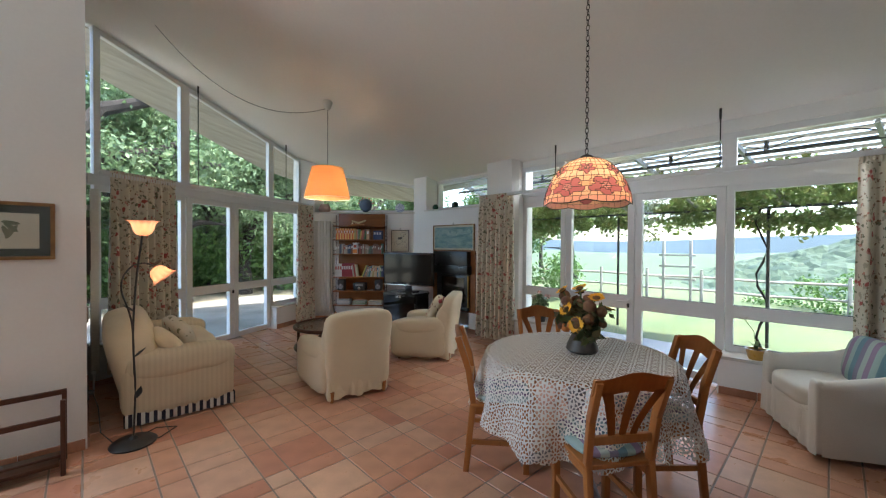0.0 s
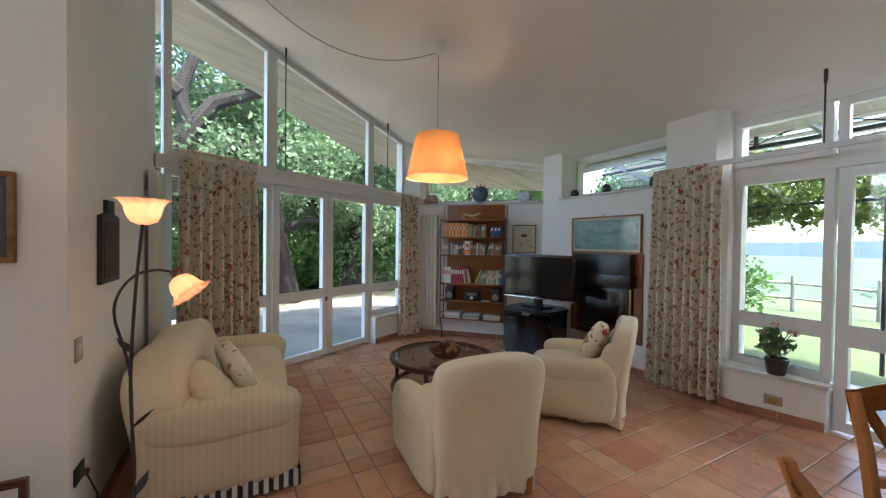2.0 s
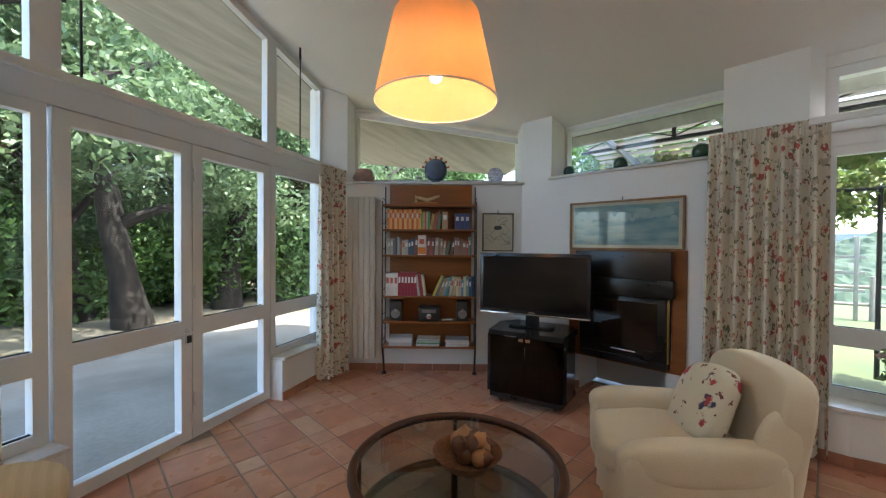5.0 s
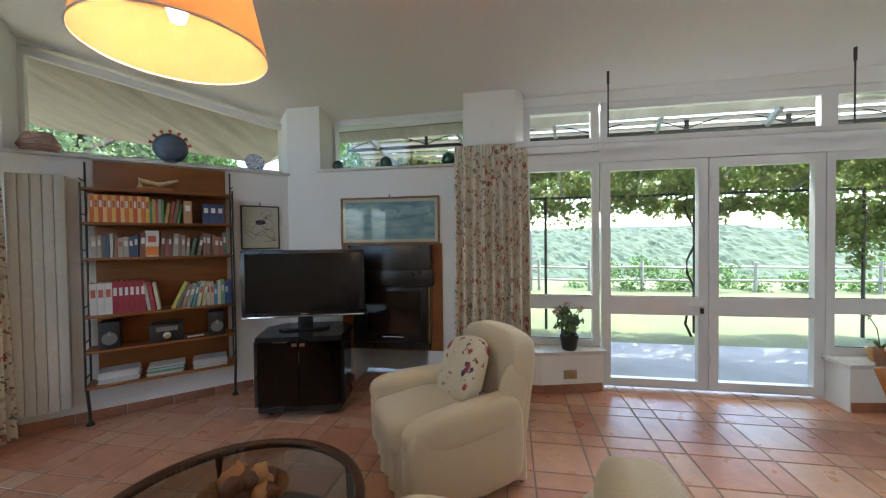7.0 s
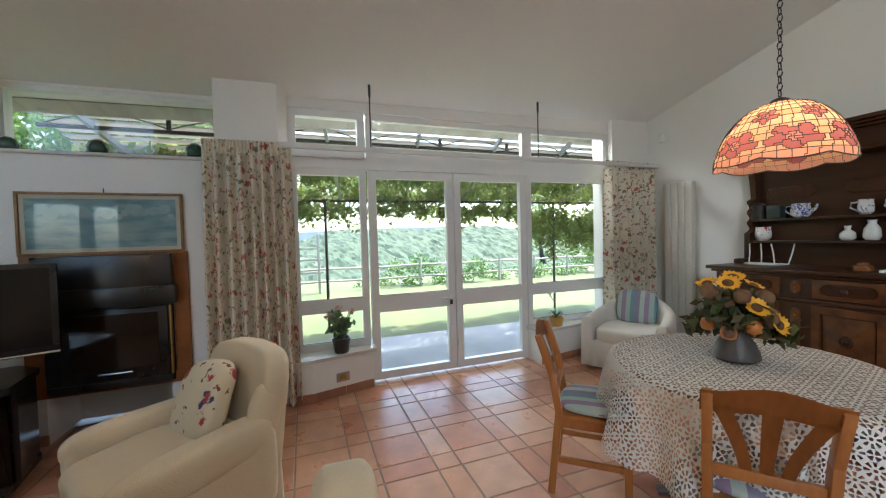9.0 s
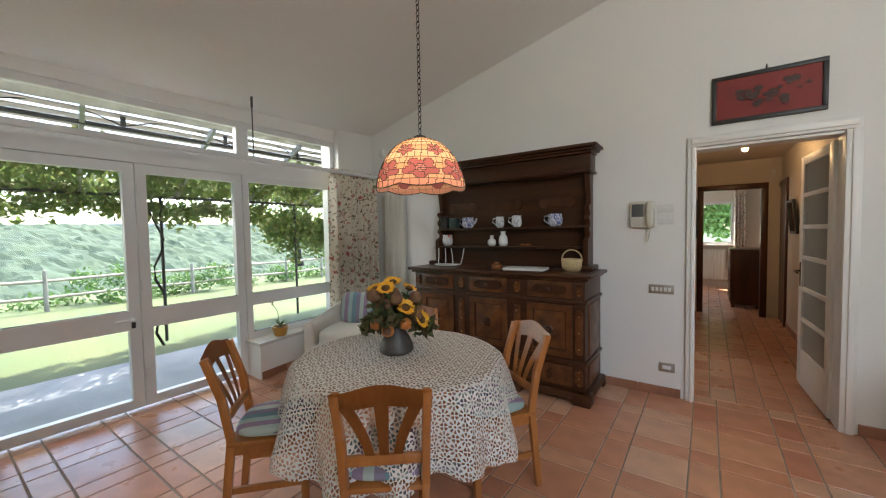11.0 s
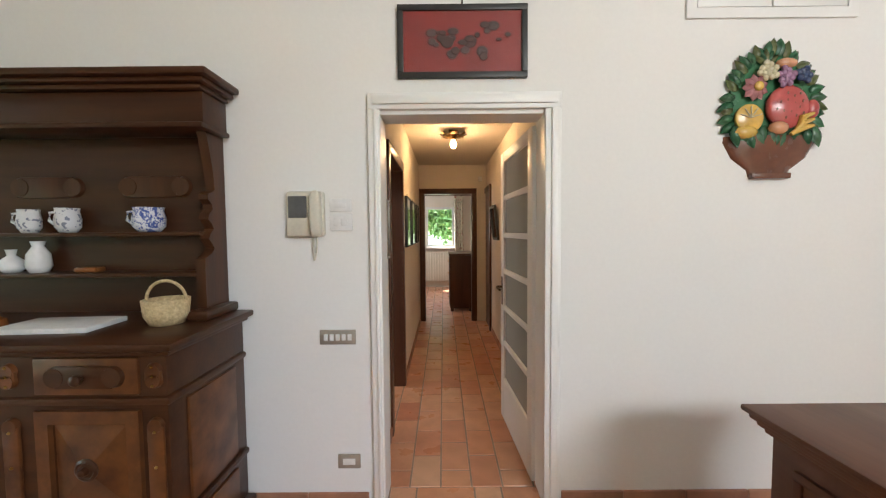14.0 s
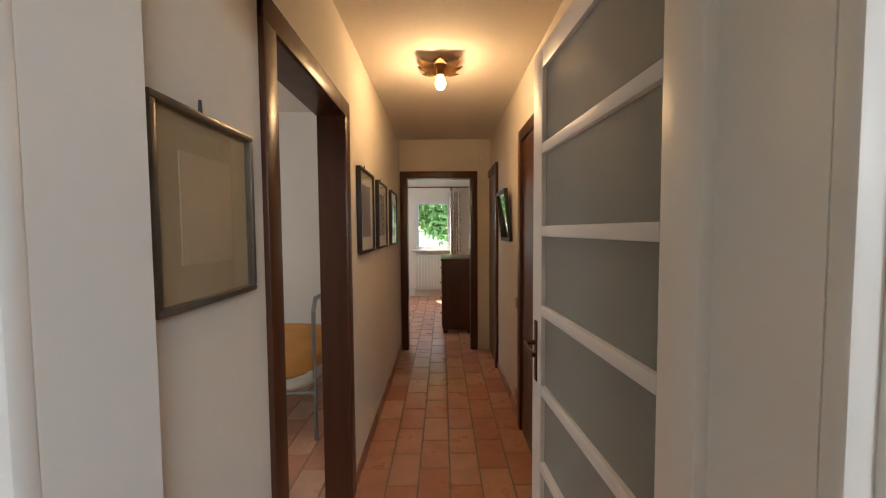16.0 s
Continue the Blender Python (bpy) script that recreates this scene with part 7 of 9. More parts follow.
def fruit_plaque():
    """A painted ceramic relief: a basket heaped with fruit and flowers."""
    p = thing("fruit_plaque", (-1.14, YS, 2.075), "glazed ceramic wall relief of a basket of fruit and flowers", "wall relief")
    cg = lambda n, c: surf(n, c, tuple(v * 0.7 for v in c), 18, 0.25, 0.2, 40, coat=0.4)
    green, red, yel, pink, blue, brn, lil = cg("glaze_green", (0.05, 0.20, 0.09)), cg("glaze_red", (0.55, 0.10, 0.09)), cg("glaze_yellow", (0.72, 0.45, 0.10)), cg("glaze_pink", (0.75, 0.35, 0.36)), cg("glaze_blue", (0.03, 0.06, 0.14)), cg("glaze_brown", (0.17, 0.06, 0.03)), cg("glaze_lilac", (0.35, 0.18, 0.30))
    leaf2 = cg("glaze_leaf", (0.10, 0.27, 0.13))
    olive = cg("glaze_olive", (0.22, 0.26, 0.10))
    cream = cg("glaze_cream", (0.62, 0.55, 0.36))
    peach = cg("glaze_peach", (0.70, 0.34, 0.18))
    rng = random.Random(3)

    def blade(x, z, a, length, width, mat, y=0.02):
        """A pointed leaf with a raised rib, lying on the relief and pointing along a."""
        d, e = Vector((math.cos(a), 0, math.sin(a))), Vector((-math.sin(a), 0, math.cos(a)))
        bm = sheet(BM(), lambda u, v: Vector((x, y, z)) + d * length * v + e * (u - 0.5) * width * math.sin(math.pi * min(0.99, 0.12 + 0.88 * v)) + Vector((0, 0.018 * (1 - abs(2 * u - 1)) * math.sin(math.pi * v) - 0.008 * v, 0)), 4, 6, 0.004)
        part("leaf", bm, mat, p, "green glazed leaf", smooth="all")

    def lump(name, x, y, z, rx, ry, rz, mat, label=""):
        bm = BM()
        bmesh.ops.create_icosphere(bm, subdivisions=2, radius=1.0, matrix=Matrix.Translation((x, y, z)) @ Matrix.Diagonal((rx, ry, rz, 1)))
        part(name, bm, mat, p, label, smooth="all")
    part("back", prism(BM(), [(0.23 * math.cos(k * math.pi / 16) * (1 - 0.22 * max(0.0, math.sin(k * math.pi / 16))), 0.02 + 0.285 * math.sin(k * math.pi / 16)) for k in range(32)], 0.0, 0.016), green, p, "green glazed ground", smooth=False).matrix_basis = Matrix(((1, 0, 0, 0), (0, 0, 1, 0), (0, 1, 0, 0), (0, 0, 0, 1)))
    part("bowl", lathe(BM(), [(0.10, -0.335), (0.11, -0.30), (0.19, -0.24), (0.235, -0.16), (0.232, -0.13)], 36, Matrix.Diagonal((1, 0.18, 1, 1))), brn, p, "brown glazed bowl")
    part("bowl_foot", box(BM(), -0.10, 0, -0.345, 0.10, 0.03, -0.315, None, 0.006), brn, p)
    for k in range(30):
        a = -0.35 + (math.pi + 0.7) * k / 29
        r = 1 - 0.18 * max(0.0, math.sin(a))
        blade(0.20 * r * math.cos(a), 0.02 + 0.25 * math.sin(a), a + rng.uniform(-0.5, 0.5), rng.uniform(0.07, 0.095), 0.05, (green, leaf2, olive)[k % 3])
    for k in range(12):
        blade(-0.20 + 0.40 * k / 11, -0.10 + rng.uniform(-0.02, 0.02), -math.pi / 2 + rng.uniform(-0.6, 0.6), rng.uniform(0.08, 0.11), 0.06, (leaf2, green)[k % 2], 0.035)
    part("melon", lathe(BM(), [(0.105, 0.0), (0.108, 0.016), (0.094, 0.026), (0.05, 0.036), (0.004, 0.04)], 32, pose(-0.065, 0.02, 0.01, -90)), red, p, "cut red melon", smooth="all")
    bm = BM()
    for k in range(15):
        a, r = 2.4 * k, 0.02 * math.sqrt(k)
        bmesh.ops.create_icosphere(bm, subdivisions=1, radius=0.006, matrix=Matrix.Translation((-0.065 + r * math.cos(a), 0.056, 0.01 + r * math.sin(a))) @ Matrix.Diagonal((0.8, 0.6, 1.4, 1)))
    tagged(part("seeds", bm, brn, p), "", "", "", "stuff")
    for k in range(9):
        a = 2 * math.pi * k / 9
        blade(0.105, 0.105, a, 0.068, 0.052, pink, 0.045)
    lump("flower_heart", 0.105, 0.062, 0.105, 0.024, 0.012, 0.024, yel, "yellow heart of a blossom")
    part("orange_slice", lathe(BM(), [(0.068, 0.0), (0.070, 0.014), (0.060, 0.02), (0.004, 0.022)], 28, pose(0.13, 0.026, -0.045, -90)), yel, p, "cut orange")
    for k in range(5):
        a = math.pi * (0.1 + 0.8 * k / 4)
        part("segment_line", rod(BM(), (0.13, 0.05, -0.045), (0.13 + 0.055 * math.cos(a), 0.05, -0.045 + 0.055 * math.sin(a)), 0.003, 0.003, 6), cream, p)
    lump("lemon", 0.145, 0.035, -0.115, 0.06, 0.026, 0.034, yel)
    for k in range(3):
        part("banana", tube(BM(), [(-0.07 - 0.02 * k, 0.05, -0.13 + 0.012 * k), (-0.12, 0.055, -0.10 + 0.025 * k), (-0.185, 0.045, -0.085 + 0.03 * k)], 0.016, 8, radii=[0.010, 0.018, 0.008]), yel, p, "yellow banana")
    lump("peach", -0.015, 0.04, -0.095, 0.05, 0.028, 0.034, peach)
    lump("apple", -0.19, 0.03, 0.0, 0.034, 0.022, 0.05, red)
    for name, n, cx, cz, w, mat in (("grape", 12, -0.045, 0.155, 0.045, lil), ("plum", 9, -0.135, 0.165, 0.036, blue), ("pineapple_scale", 14, 0.045, 0.185, 0.046, cream)):
        for k in range(n):
            lump(name, cx + w * math.cos(2.4 * k) * math.sqrt(k / n), 0.045, cz + w * math.sin(2.4 * k) * math.sqrt(k / n), 0.016, 0.012, 0.017, mat)
    lump("squash", -0.05, 0.035, 0.225, 0.055, 0.022, 0.026, peach)
    for k in range(5):
        blade(0.045, 0.22, math.pi / 2 + 0.45 * (k - 2), 0.085, 0.032, (olive, leaf2)[k % 2], 0.03)
    part("hook", rod(BM(), (0, 0.006, 0.28), (0, 0.006, 0.345), 0.005, 0.003, 8), M_BRASS, p)
    return p


fruit_plaque()
# hatch panel with two terracotta discs high on the wall
hp = thing("wall_hatch", (-1.13, YS, 3.05), "white painted wall hatch with two round terracotta plates", "hatch")
part("hatch_frame", frame_y(BM(), -0.43, 0.43, -0.515, 0.55, 0.05, 0, 0.014), M_WHITE, hp)
part("hatch_door", box(BM(), -0.375, 0.0, -0.46, -0.005, 0.012, 0.5, None, 0.003), M_WHITE, hp)
part("hatch_door", box(BM(), 0.005, 0.0, -0.46, 0.375, 0.012, 0.5, None, 0.003), M_WHITE, hp)
part("catch", box(BM(), -0.025, 0.012, -0.10, 0.025, 0.026, -0.07, None, 0.004), M_CHINA, hp)
for x in (0.19, -0.185):
    part("disc", lathe(BM(), [(0.088, 0.0), (0.09, 0.012), (0.078, 0.02), (0.07, 0.014), (0.004, 0.018)], 30, pose(x, 0.012, -0.265, -90)), surf("terracotta_disc", (0.36, 0.19, 0.12), (0.28, 0.14, 0.09), 22, 0.8, 0.6, 50), hp, "round terracotta plate")

# ---- radiator, counter, kitchen door ----


def radiator(m, n, w, z0, z1, label, mat=None):
    r = thing("radiator", m, label, "radiator", "tall white radiators")
    mat = mat or surf("radiator_enamel", (0.66, 0.64, 0.57), (0.62, 0.60, 0.53), 4, 0.4, 0.02, 60)
    for i in range(n):
        x = -w / 2 + w * (i + 0.5) / n
        part("column", box(BM(), x - w / n * 0.488, 0.03, z0, x + w / n * 0.488, 0.095, z1, None, 0.008), mat, r)
    for z in (z0 + 0.06, z1 - 0.06):
        part("header", rod(BM(), (-w / 2 + 0.01, 0.05, z), (w / 2 - 0.01, 0.05, z), 0.018, 0.018, 12), mat, r)
    for s in (-1, 1):
        part("bracket", box(BM(), s * w * 0.3 - 0.015, 0, z1 - 0.2, s * w * 0.3 + 0.015, 0.04, z1 - 0.16), mat, r, smooth=False)
    part("valve", rod(BM(), (w / 2, 0.05, z0 + 0.03), (w / 2 + 0.05, 0.05, z0 + 0.03), 0.014, 0.02, 12), M_CHINA, r)
    part("pipe", rod(BM(), (w / 2 + 0.02, 0.05, 0.0), (w / 2 + 0.02, 0.05, z0 + 0.03), 0.008, 0.008, 8), M_CHINA, r)
    return r


radiator(pose(4.10, YS, 0), 4, 0.34, 0.13, 1.95, "tall white column radiator beside a curtain")
radiator(BM0 @ pose(0.175, 0, 0, 0, 0, 180), 5, 0.30, 0.15, 1.88, "tall white column radiator beside the bookcase")
radiator(pose(-0.09, 5.05, 0, 0, 0, -90), 4, 0.32, 0.15, 1.98, "tall white column radiator behind the sofa")


def counter():
    c = thing("bar_counter", (0, 0, 0), "dark wooden panelled counter with a polished top", "counter")
    x0, x1, y0, y1, H = -1.18, -0.60, -0.42, 1.40, 0.85
    part("body", box(BM(), x0 + 0.05, y0, 0.12, x1, y1, H - 0.05, None, 0.004), M_COUNTER, c)
    part("plinth", box(BM(), x0 + 0.02, y0 - 0.03, 0, x1 + 0.03, y1 + 0.03, 0.12, None, 0.01), M_COUNTER, c)
    part("top", box(BM(), x0 - 0.03, y0 - 0.06, H - 0.022, x1 + 0.07, y1 + 0.06, H, None, 0.008), M_COUNTER, c, "polished wooden top")
    for k in range(3):
        part("moulding", box(BM(), x0, y0 - 0.045 + 0.015 * k, H - 0.05 - 0.02 * k + 0.006, x1 + 0.05 - 0.016 * k, y1 + 0.045 - 0.015 * k, H - 0.022 - 0.02 * k, None, 0.006), M_COUNTER, c)
    for i in range(4):
        ya = y0 + 0.09 + i * 0.43
        p = BM()
        for a, b, cc, d in ((ya, 0.20, ya + 0.34, 0.23), (ya, 0.67, ya + 0.34, 0.70), (ya, 0.23, ya + 0.03, 0.67), (ya + 0.31, 0.23, ya + 0.34, 0.67)):
            box(p, x1 - 0.004, a, b, x1 + 0.014, cc, d, None, 0.004)
        part("panel_frame", p, M_COUNTER, c)
        part("panel", box(BM(), x1 - 0.004, ya + 0.03, 0.23, x1 + 0.005, ya + 0.31, 0.67), M_BURL, c, smooth=False)
    return c


counter()
window("door_kitchen", pose(-2.13, YS - 0.06, 0, 0, 0, 180), 0.0, 0.92, 0.02, 2.60, 0.07, "white aluminium glazed kitchen door, closed", d=0.08)
kd = BM()
box(kd, -2.98, YS - 0.10, 0.78, -2.20, YS - 0.03, 0.92)
box(kd, -2.98, YS - 0.10, 2.12, -2.20, YS - 0.03, 2.20)
structure("door_kitchen_rails", kd, M_ALU, "white aluminium rails of the kitchen door")
M_STEEL = surf("pale_blue_units", (0.34, 0.42, 0.45), (0.28, 0.36, 0.39), 3, 0.35, 0.03, 60)
for i in range(3):
    u = thing("kitchen_unit", (-2.0 - 0.62 * i, -4.17, 0), "pale blue kitchen unit behind the glass door", "cabinet", "kitchen units")
    part("body", box(BM(), -0.3, 0, 0.1, 0.3, 0.58, 0.86), M_STEEL, u, smooth=False)
    part("door", box(BM(), -0.285, 0.58, 0.13, 0.285, 0.60, 0.84, None, 0.004), M_STEEL, u)
    part("plinth", box(BM(), -0.3, 0, 0, 0.3, 0.53, 0.1), M_BLACK, u, smooth=False)
    w2 = thing("wall_cabinet", (-2.0 - 0.62 * i, -4.17, 1.45), "pale kitchen wall cabinet", "cabinet", "kitchen wall cabinets")
    part("body", box(BM(), -0.3, 0, 0, 0.3, 0.33, 0.7), M_STEEL, w2, smooth=False)
    part("door", box(BM(), -0.29, 0.33, 0.01, 0.29, 0.35, 0.69, None, 0.004), M_STEEL, w2)
solid("worktop", box(BM(), -3.6, -4.18, 0.86, -1.68, -3.56, 0.90, None, 0.006), M_MARBLE, "pale stone kitchen worktop", "worktop")

# ---- bookcase ----
S0, S1 = 0.44, 1.375
SHELVES = [1.79, 1.535, 1.27, 0.845, 0.585, 0.325]


def bookcase():
    c = thing("bookcase", BM0, "teak shelf unit on black metal ladder legs, full of books", "bookcase")
    part("back_panel", box(BM(), S0 + 0.03, -0.022, 0.30, S1 - 0.02, -0.006, 2.02, None, 0.003), M_TEAK, c, "teak back panel")
    for z in SHELVES:
        part("shelf", box(BM(), S0 - 0.01, -0.235, z - 0.02, S1 + 0.01, -0.02, z, None, 0.003), M_TEAK, c)
    for x in (S0 - 0.015, S1 + 0.015):
        bm = BM()
        for y in (-0.225, -0.03):
            rod(bm, (x, y, 0.30), (x, y, 1.82 if y < -0.1 else 2.0), 0.007, 0.007, 8)
        for z in SHELVES:
            rod(bm, (x, -0.225, z + 0.06), (x, -0.03, z + 0.06), 0.005, 0.005, 6)
            rod(bm, (x, -0.225, z - 0.01), (x, -0.03, z - 0.01), 0.006, 0.006, 6)
        part("ladder", bm, M_BLACK, c, "black metal side ladder")
        part("leg", tube(BM(), [(x, -0.20, 0.32), (x, -0.13, 0.15), (x, -0.10, 0.02)], 0.011, 8), M_BLACK, c, "black metal leg")
        part("leg_foot", lathe(BM(), [(0.026, 0), (0.026, 0.012), (0.012, 0.03)], 14, Matrix.Translation((x, -0.10, 0))), M_BLACK, c)
    return c


bookcase()
BOOKC = {}


def bcol(c):
    k = tuple(round(v, 2) for v in c)
    if k not in BOOKC:
        BOOKC[k] = surf("book_cover", c, tuple(v * 0.8 for v in c), 14, 0.55, 0.05, 60)
    return BOOKC[k]


def book(s, z, w, h, d, col, lean=0.0, label="book standing on a teak shelf"):
    b = thing("book", BM0 @ pose(s, -0.205, z, 0, lean, 0), label, "book", "books on the shelves")
    bm = box(BM(), 0, 0, 0, w, 0.004, h, None, 0.0015)
    box(bm, 0, 0.003, 0, 0.003, d, h)
    box(bm, w - 0.003, 0.003, 0, w, d, h)
    part("cover", bm, bcol(col), b, smooth=False)
    part("pages", box(BM(), 0.003, 0.004, 0.004, w - 0.003, d - 0.004, h - 0.005), M_PAPER, b, smooth=False)
    if w > 0.022:
        part("title_band", box(BM(), w * 0.2, -0.0012, h * 0.55, w * 0.8, 0.001, h * 0.8), M_PAPER if sum(col) < 1.2 else bcol((0.5, 0.12, 0.08)), b, smooth=False)
    return b


rng = random.Random(31)
PAL = [(0.10, 0.14, 0.12), (0.35, 0.30, 0.22), (0.12, 0.22, 0.16), (0.42, 0.38, 0.32), (0.20, 0.10, 0.08), (0.06, 0.10, 0.18), (0.45, 0.42, 0.36), (0.30, 0.16, 0.12), (0.16, 0.16, 0.16), (0.40, 0.10, 0.10)]
z = SHELVES[1]
s = S0 + 0.03
for i in range(14):
    w = 0.024
    book(s, z, w, 0.205, 0.14, [(0.70, 0.20, 0.06), (0.78, 0.48, 0.14), (0.62, 0.12, 0.06), (0.80, 0.55, 0.22)][i % 4], 0, "orange and red striped paperback on a teak shelf")
    s += w + 0.001
for i in range(9):
    w = rng.uniform(0.015, 0.025)
    book(s, z, w, rng.uniform(0.16, 0.20), 0.13, [(0.10, 0.30, 0.14), (0.55, 0.40, 0.12), (0.50, 0.12, 0.10), PAL[i]][i % 4], 0 if i < 5 else 9)
    s += w + (0.001 if i < 5 else 0.008)
book(S0 + 0.60, z, 0.055, 0.185, 0.14, (0.50, 0.30, 0.18))
for i in range(3):
    book(S0 + 0.73 + 0.052 * i, z, 0.05, 0.165, 0.14, (0.05, 0.08, 0.20))
z, s = SHELVES[2], S0 + 0.03
while s < S1 - 0.06:
    w = rng.uniform(0.018, 0.036)
    if S0 + 0.34 < s < S0 + 0.40:
        book(s, z, 0.085, 0.205, 0.15, (0.74, 0.72, 0.68), 0, "thick white and orange book on a teak shelf")
        solid("book_band", box(BM(), 0.001, -0.0025, 0.01, 0.084, 0.0, 0.08), bcol((0.72, 0.24, 0.05)), "orange band on a white book", "label", m=BM0 @ pose(s, -0.205, z), smooth=False)
        s += 0.09
        continue
    lean = 12 if S0 + 0.62 < s < S0 + 0.70 else (rng.choice((0, 0, 4)))
    book(s, z, w, rng.uniform(0.14, 0.19), 0.13, rng.choice(PAL), lean)
    s += w + 0.002 + (0.02 if lean > 5 else 0.003 if lean else 0)
z, s = SHELVES[3], S0 + 0.015
for i in range(3):
    book(s, z, 0.042, 0.235, 0.16, (0.68, 0.66, 0.62), 0, "white folder on a teak shelf")
    s += 0.043
for i in range(6):
    book(s, z, 0.032, 0.245, 0.16, (0.30, 0.03, 0.05), 0, "dark red encyclopedia volume on a teak shelf")
    s += 0.033
for i in range(3):
    book(s + 0.01, z, 0.022, 0.22, 0.15, [(0.5, 0.48, 0.42), (0.45, 0.05, 0.06), (0.6, 0.55, 0.45)][i], -8)
    s += 0.03
s = S0 + 0.50
for i in range(7):
    w = rng.uniform(0.02, 0.032)
    book(s, z, w, rng.uniform(0.18, 0.24), 0.15, [(0.55, 0.50, 0.10), (0.16, 0.18, 0.16), (0.45, 0.25, 0.15), (0.30, 0.36, 0.30), (0.08, 0.26, 0.30), (0.6, 0.55, 0.4), (0.5, 0.4, 0.2)][i], 24 - 2.5 * i)
    s += w + 0.010
for i in range(7):
    w = rng.uniform(0.02, 0.03)
    book(s, z, w, rng.uniform(0.16, 0.21), 0.15, [(0.66, 0.58, 0.42), (0.6, 0.45, 0.3), (0.12, 0.30, 0.42), (0.65, 0.6, 0.5), (0.2, 0.35, 0.2), (0.04, 0.08, 0.22), (0.04, 0.08, 0.20)][i])
    s += w + 0.002
z = SHELVES[4]
for s in (S0 + 0.05, S1 - 0.19):
    sp = thing("loudspeaker", BM0 @ pose(s + 0.07, -0.12, z), "small black loudspeaker on a teak shelf", "loudspeaker", "loudspeakers")
    part("case", box(BM(), -0.06, -0.08, 0, 0.06, 0.08, 0.20, None, 0.006), M_BLACK, sp)
    part("cone", lathe(BM(), [(0.045, 0), (0.047, 0.006), (0.03, 0.002), (0.012, 0.006)], 20, pose(0, -0.08, 0.075, 90)), M_GREYM, sp)
    part("badge", box(BM(), -0.006, -0.083, 0.10, 0.006, -0.079, 0.125), M_CHINA, sp, smooth=False)
st = thing("stereo", BM0 @ pose(S0 + 0.47, -0.12, z), "small black stereo with a silver dial on a teak shelf", "stereo")
part("case", box(BM(), -0.11, -0.09, 0, 0.11, 0.09, 0.14, None, 0.008), M_BLACK, st)
part("dial", lathe(BM(), [(0.026, 0), (0.027, 0.012), (0.02, 0.016)], 20, pose(0, -0.09, 0.05, 90)), M_CHROME, st, "silver dial")
part("display", box(BM(), -0.07, -0.093, 0.085, 0.07, -0.089, 0.12), M_GREYM, st, smooth=False)
solid("remote", box(BM(), -0.06, -0.02, 0, 0.06, 0.02, 0.014, None, 0.005), M_CHINA, "pale remote control on a teak shelf", "remote", m=BM0 @ pose(S0 + 0.66, -0.15, z, 0, 0, 10))
z = SHELVES[5]
for g, s in enumerate((S0 + 0.17, S0 + 0.46, S0 + 0.76)):
    zz = z
    for i in range(6):
        t = rng.uniform(0.006, 0.018)
        col = rng.choice([(0.66, 0.65, 0.62), (0.5, 0.5, 0.5), (0.62, 0.6, 0.55), (0.12, 0.30, 0.14) if g == 1 else (0.55, 0.5, 0.45)])
        solid("magazine", box(BM(), -0.12, -0.085, 0, 0.12, 0.085, t), bcol(col), "magazine in a flat stack on a teak shelf", "magazine", "stacked magazines", m=BM0 @ pose(s + rng.uniform(-0.008, 0.008), -0.13, zz, 0, 0, rng.uniform(-3, 3)), smooth=False)
        zz += t + 0.0005
sh = thing("wooden_shoe_form", BM0 @ pose(S0 + 0.42, -0.13, SHELVES[0]), "pale carved wooden slipper on a teak shelf", "carving")
part("sole", soft(BM(), 0.26, 0.06, 0.035, pose(0, 0, 0.018), 3, 6), M_PINE, sh, smooth="all")
part("upper", tube(BM(), [(-0.10, 0, 0.03), (-0.11, 0, 0.09), (0.02, 0, 0.055), (0.15, 0, 0.10)], 0.018, 8, radii=[0.02, 0.016, 0.02, 0.012]), M_STRAW, sh)

# ---- oddments on the ledges ----
M_TEALC = surf("grey_blue_ceramic", (0.10, 0.13, 0.19), (0.07, 0.09, 0.13), 18, 0.45, 0.4, 40)
dv = thing("disc_vase", BM0 @ pose(0.96, 0.09, 2.055), "grey-blue disc-shaped ceramic vase with red knobs on a stone ledge", "vase")
part("body", lathe(BM(), [(0.01, -0.05), (0.09, -0.045), (0.128, 0), (0.09, 0.045), (0.01, 0.05)], 32, pose(0, 0, 0.145, 90)), M_TEALC, dv, smooth="all")
part("foot", lathe(BM(), [(0.05, 0), (0.055, 0.012), (0.035, 0.035)], 20), M_TEALC, dv)
for k in range(7):
    a = math.pi * (0.08 + 0.84 * k / 6)
    kn = Vector((0.135 * math.cos(a), 0, 0.145 + 0.135 * math.sin(a)))
    part("knob", lathe(BM(), [(0.008, -0.016), (0.010, 0.0), (0.016, 0.01), (0.013, 0.02)], 12, Matrix.Translation(kn) @ Vector((math.cos(a), 0, math.sin(a))).to_track_quat("Z", "Y").to_matrix().to_4x4()), bcol((0.45, 0.08, 0.06)), dv, "red knob")
solid("blue_plate", lathe(BM(), [(0.04, 0), (0.085, 0.012), (0.09, 0.016), (0.08, 0.014), (0.005, 0.006)], 28, pose(0, 0, 0.088, 78)), M_BLUE, "small blue plate standing on a stone ledge", "plate", m=BM0 @ pose(1.62, 0.10, 2.055), smooth="all")
bmk = BM()
for k in range(9):
    tube(bmk, [((0.115 - 0.009 * abs(k - 3)) * math.cos(t * math.pi / 12), (0.075 - 0.006 * abs(k - 3)) * math.sin(t * math.pi / 12), 0.012 + 0.017 * k) for t in range(24)], 0.011, 6, True)
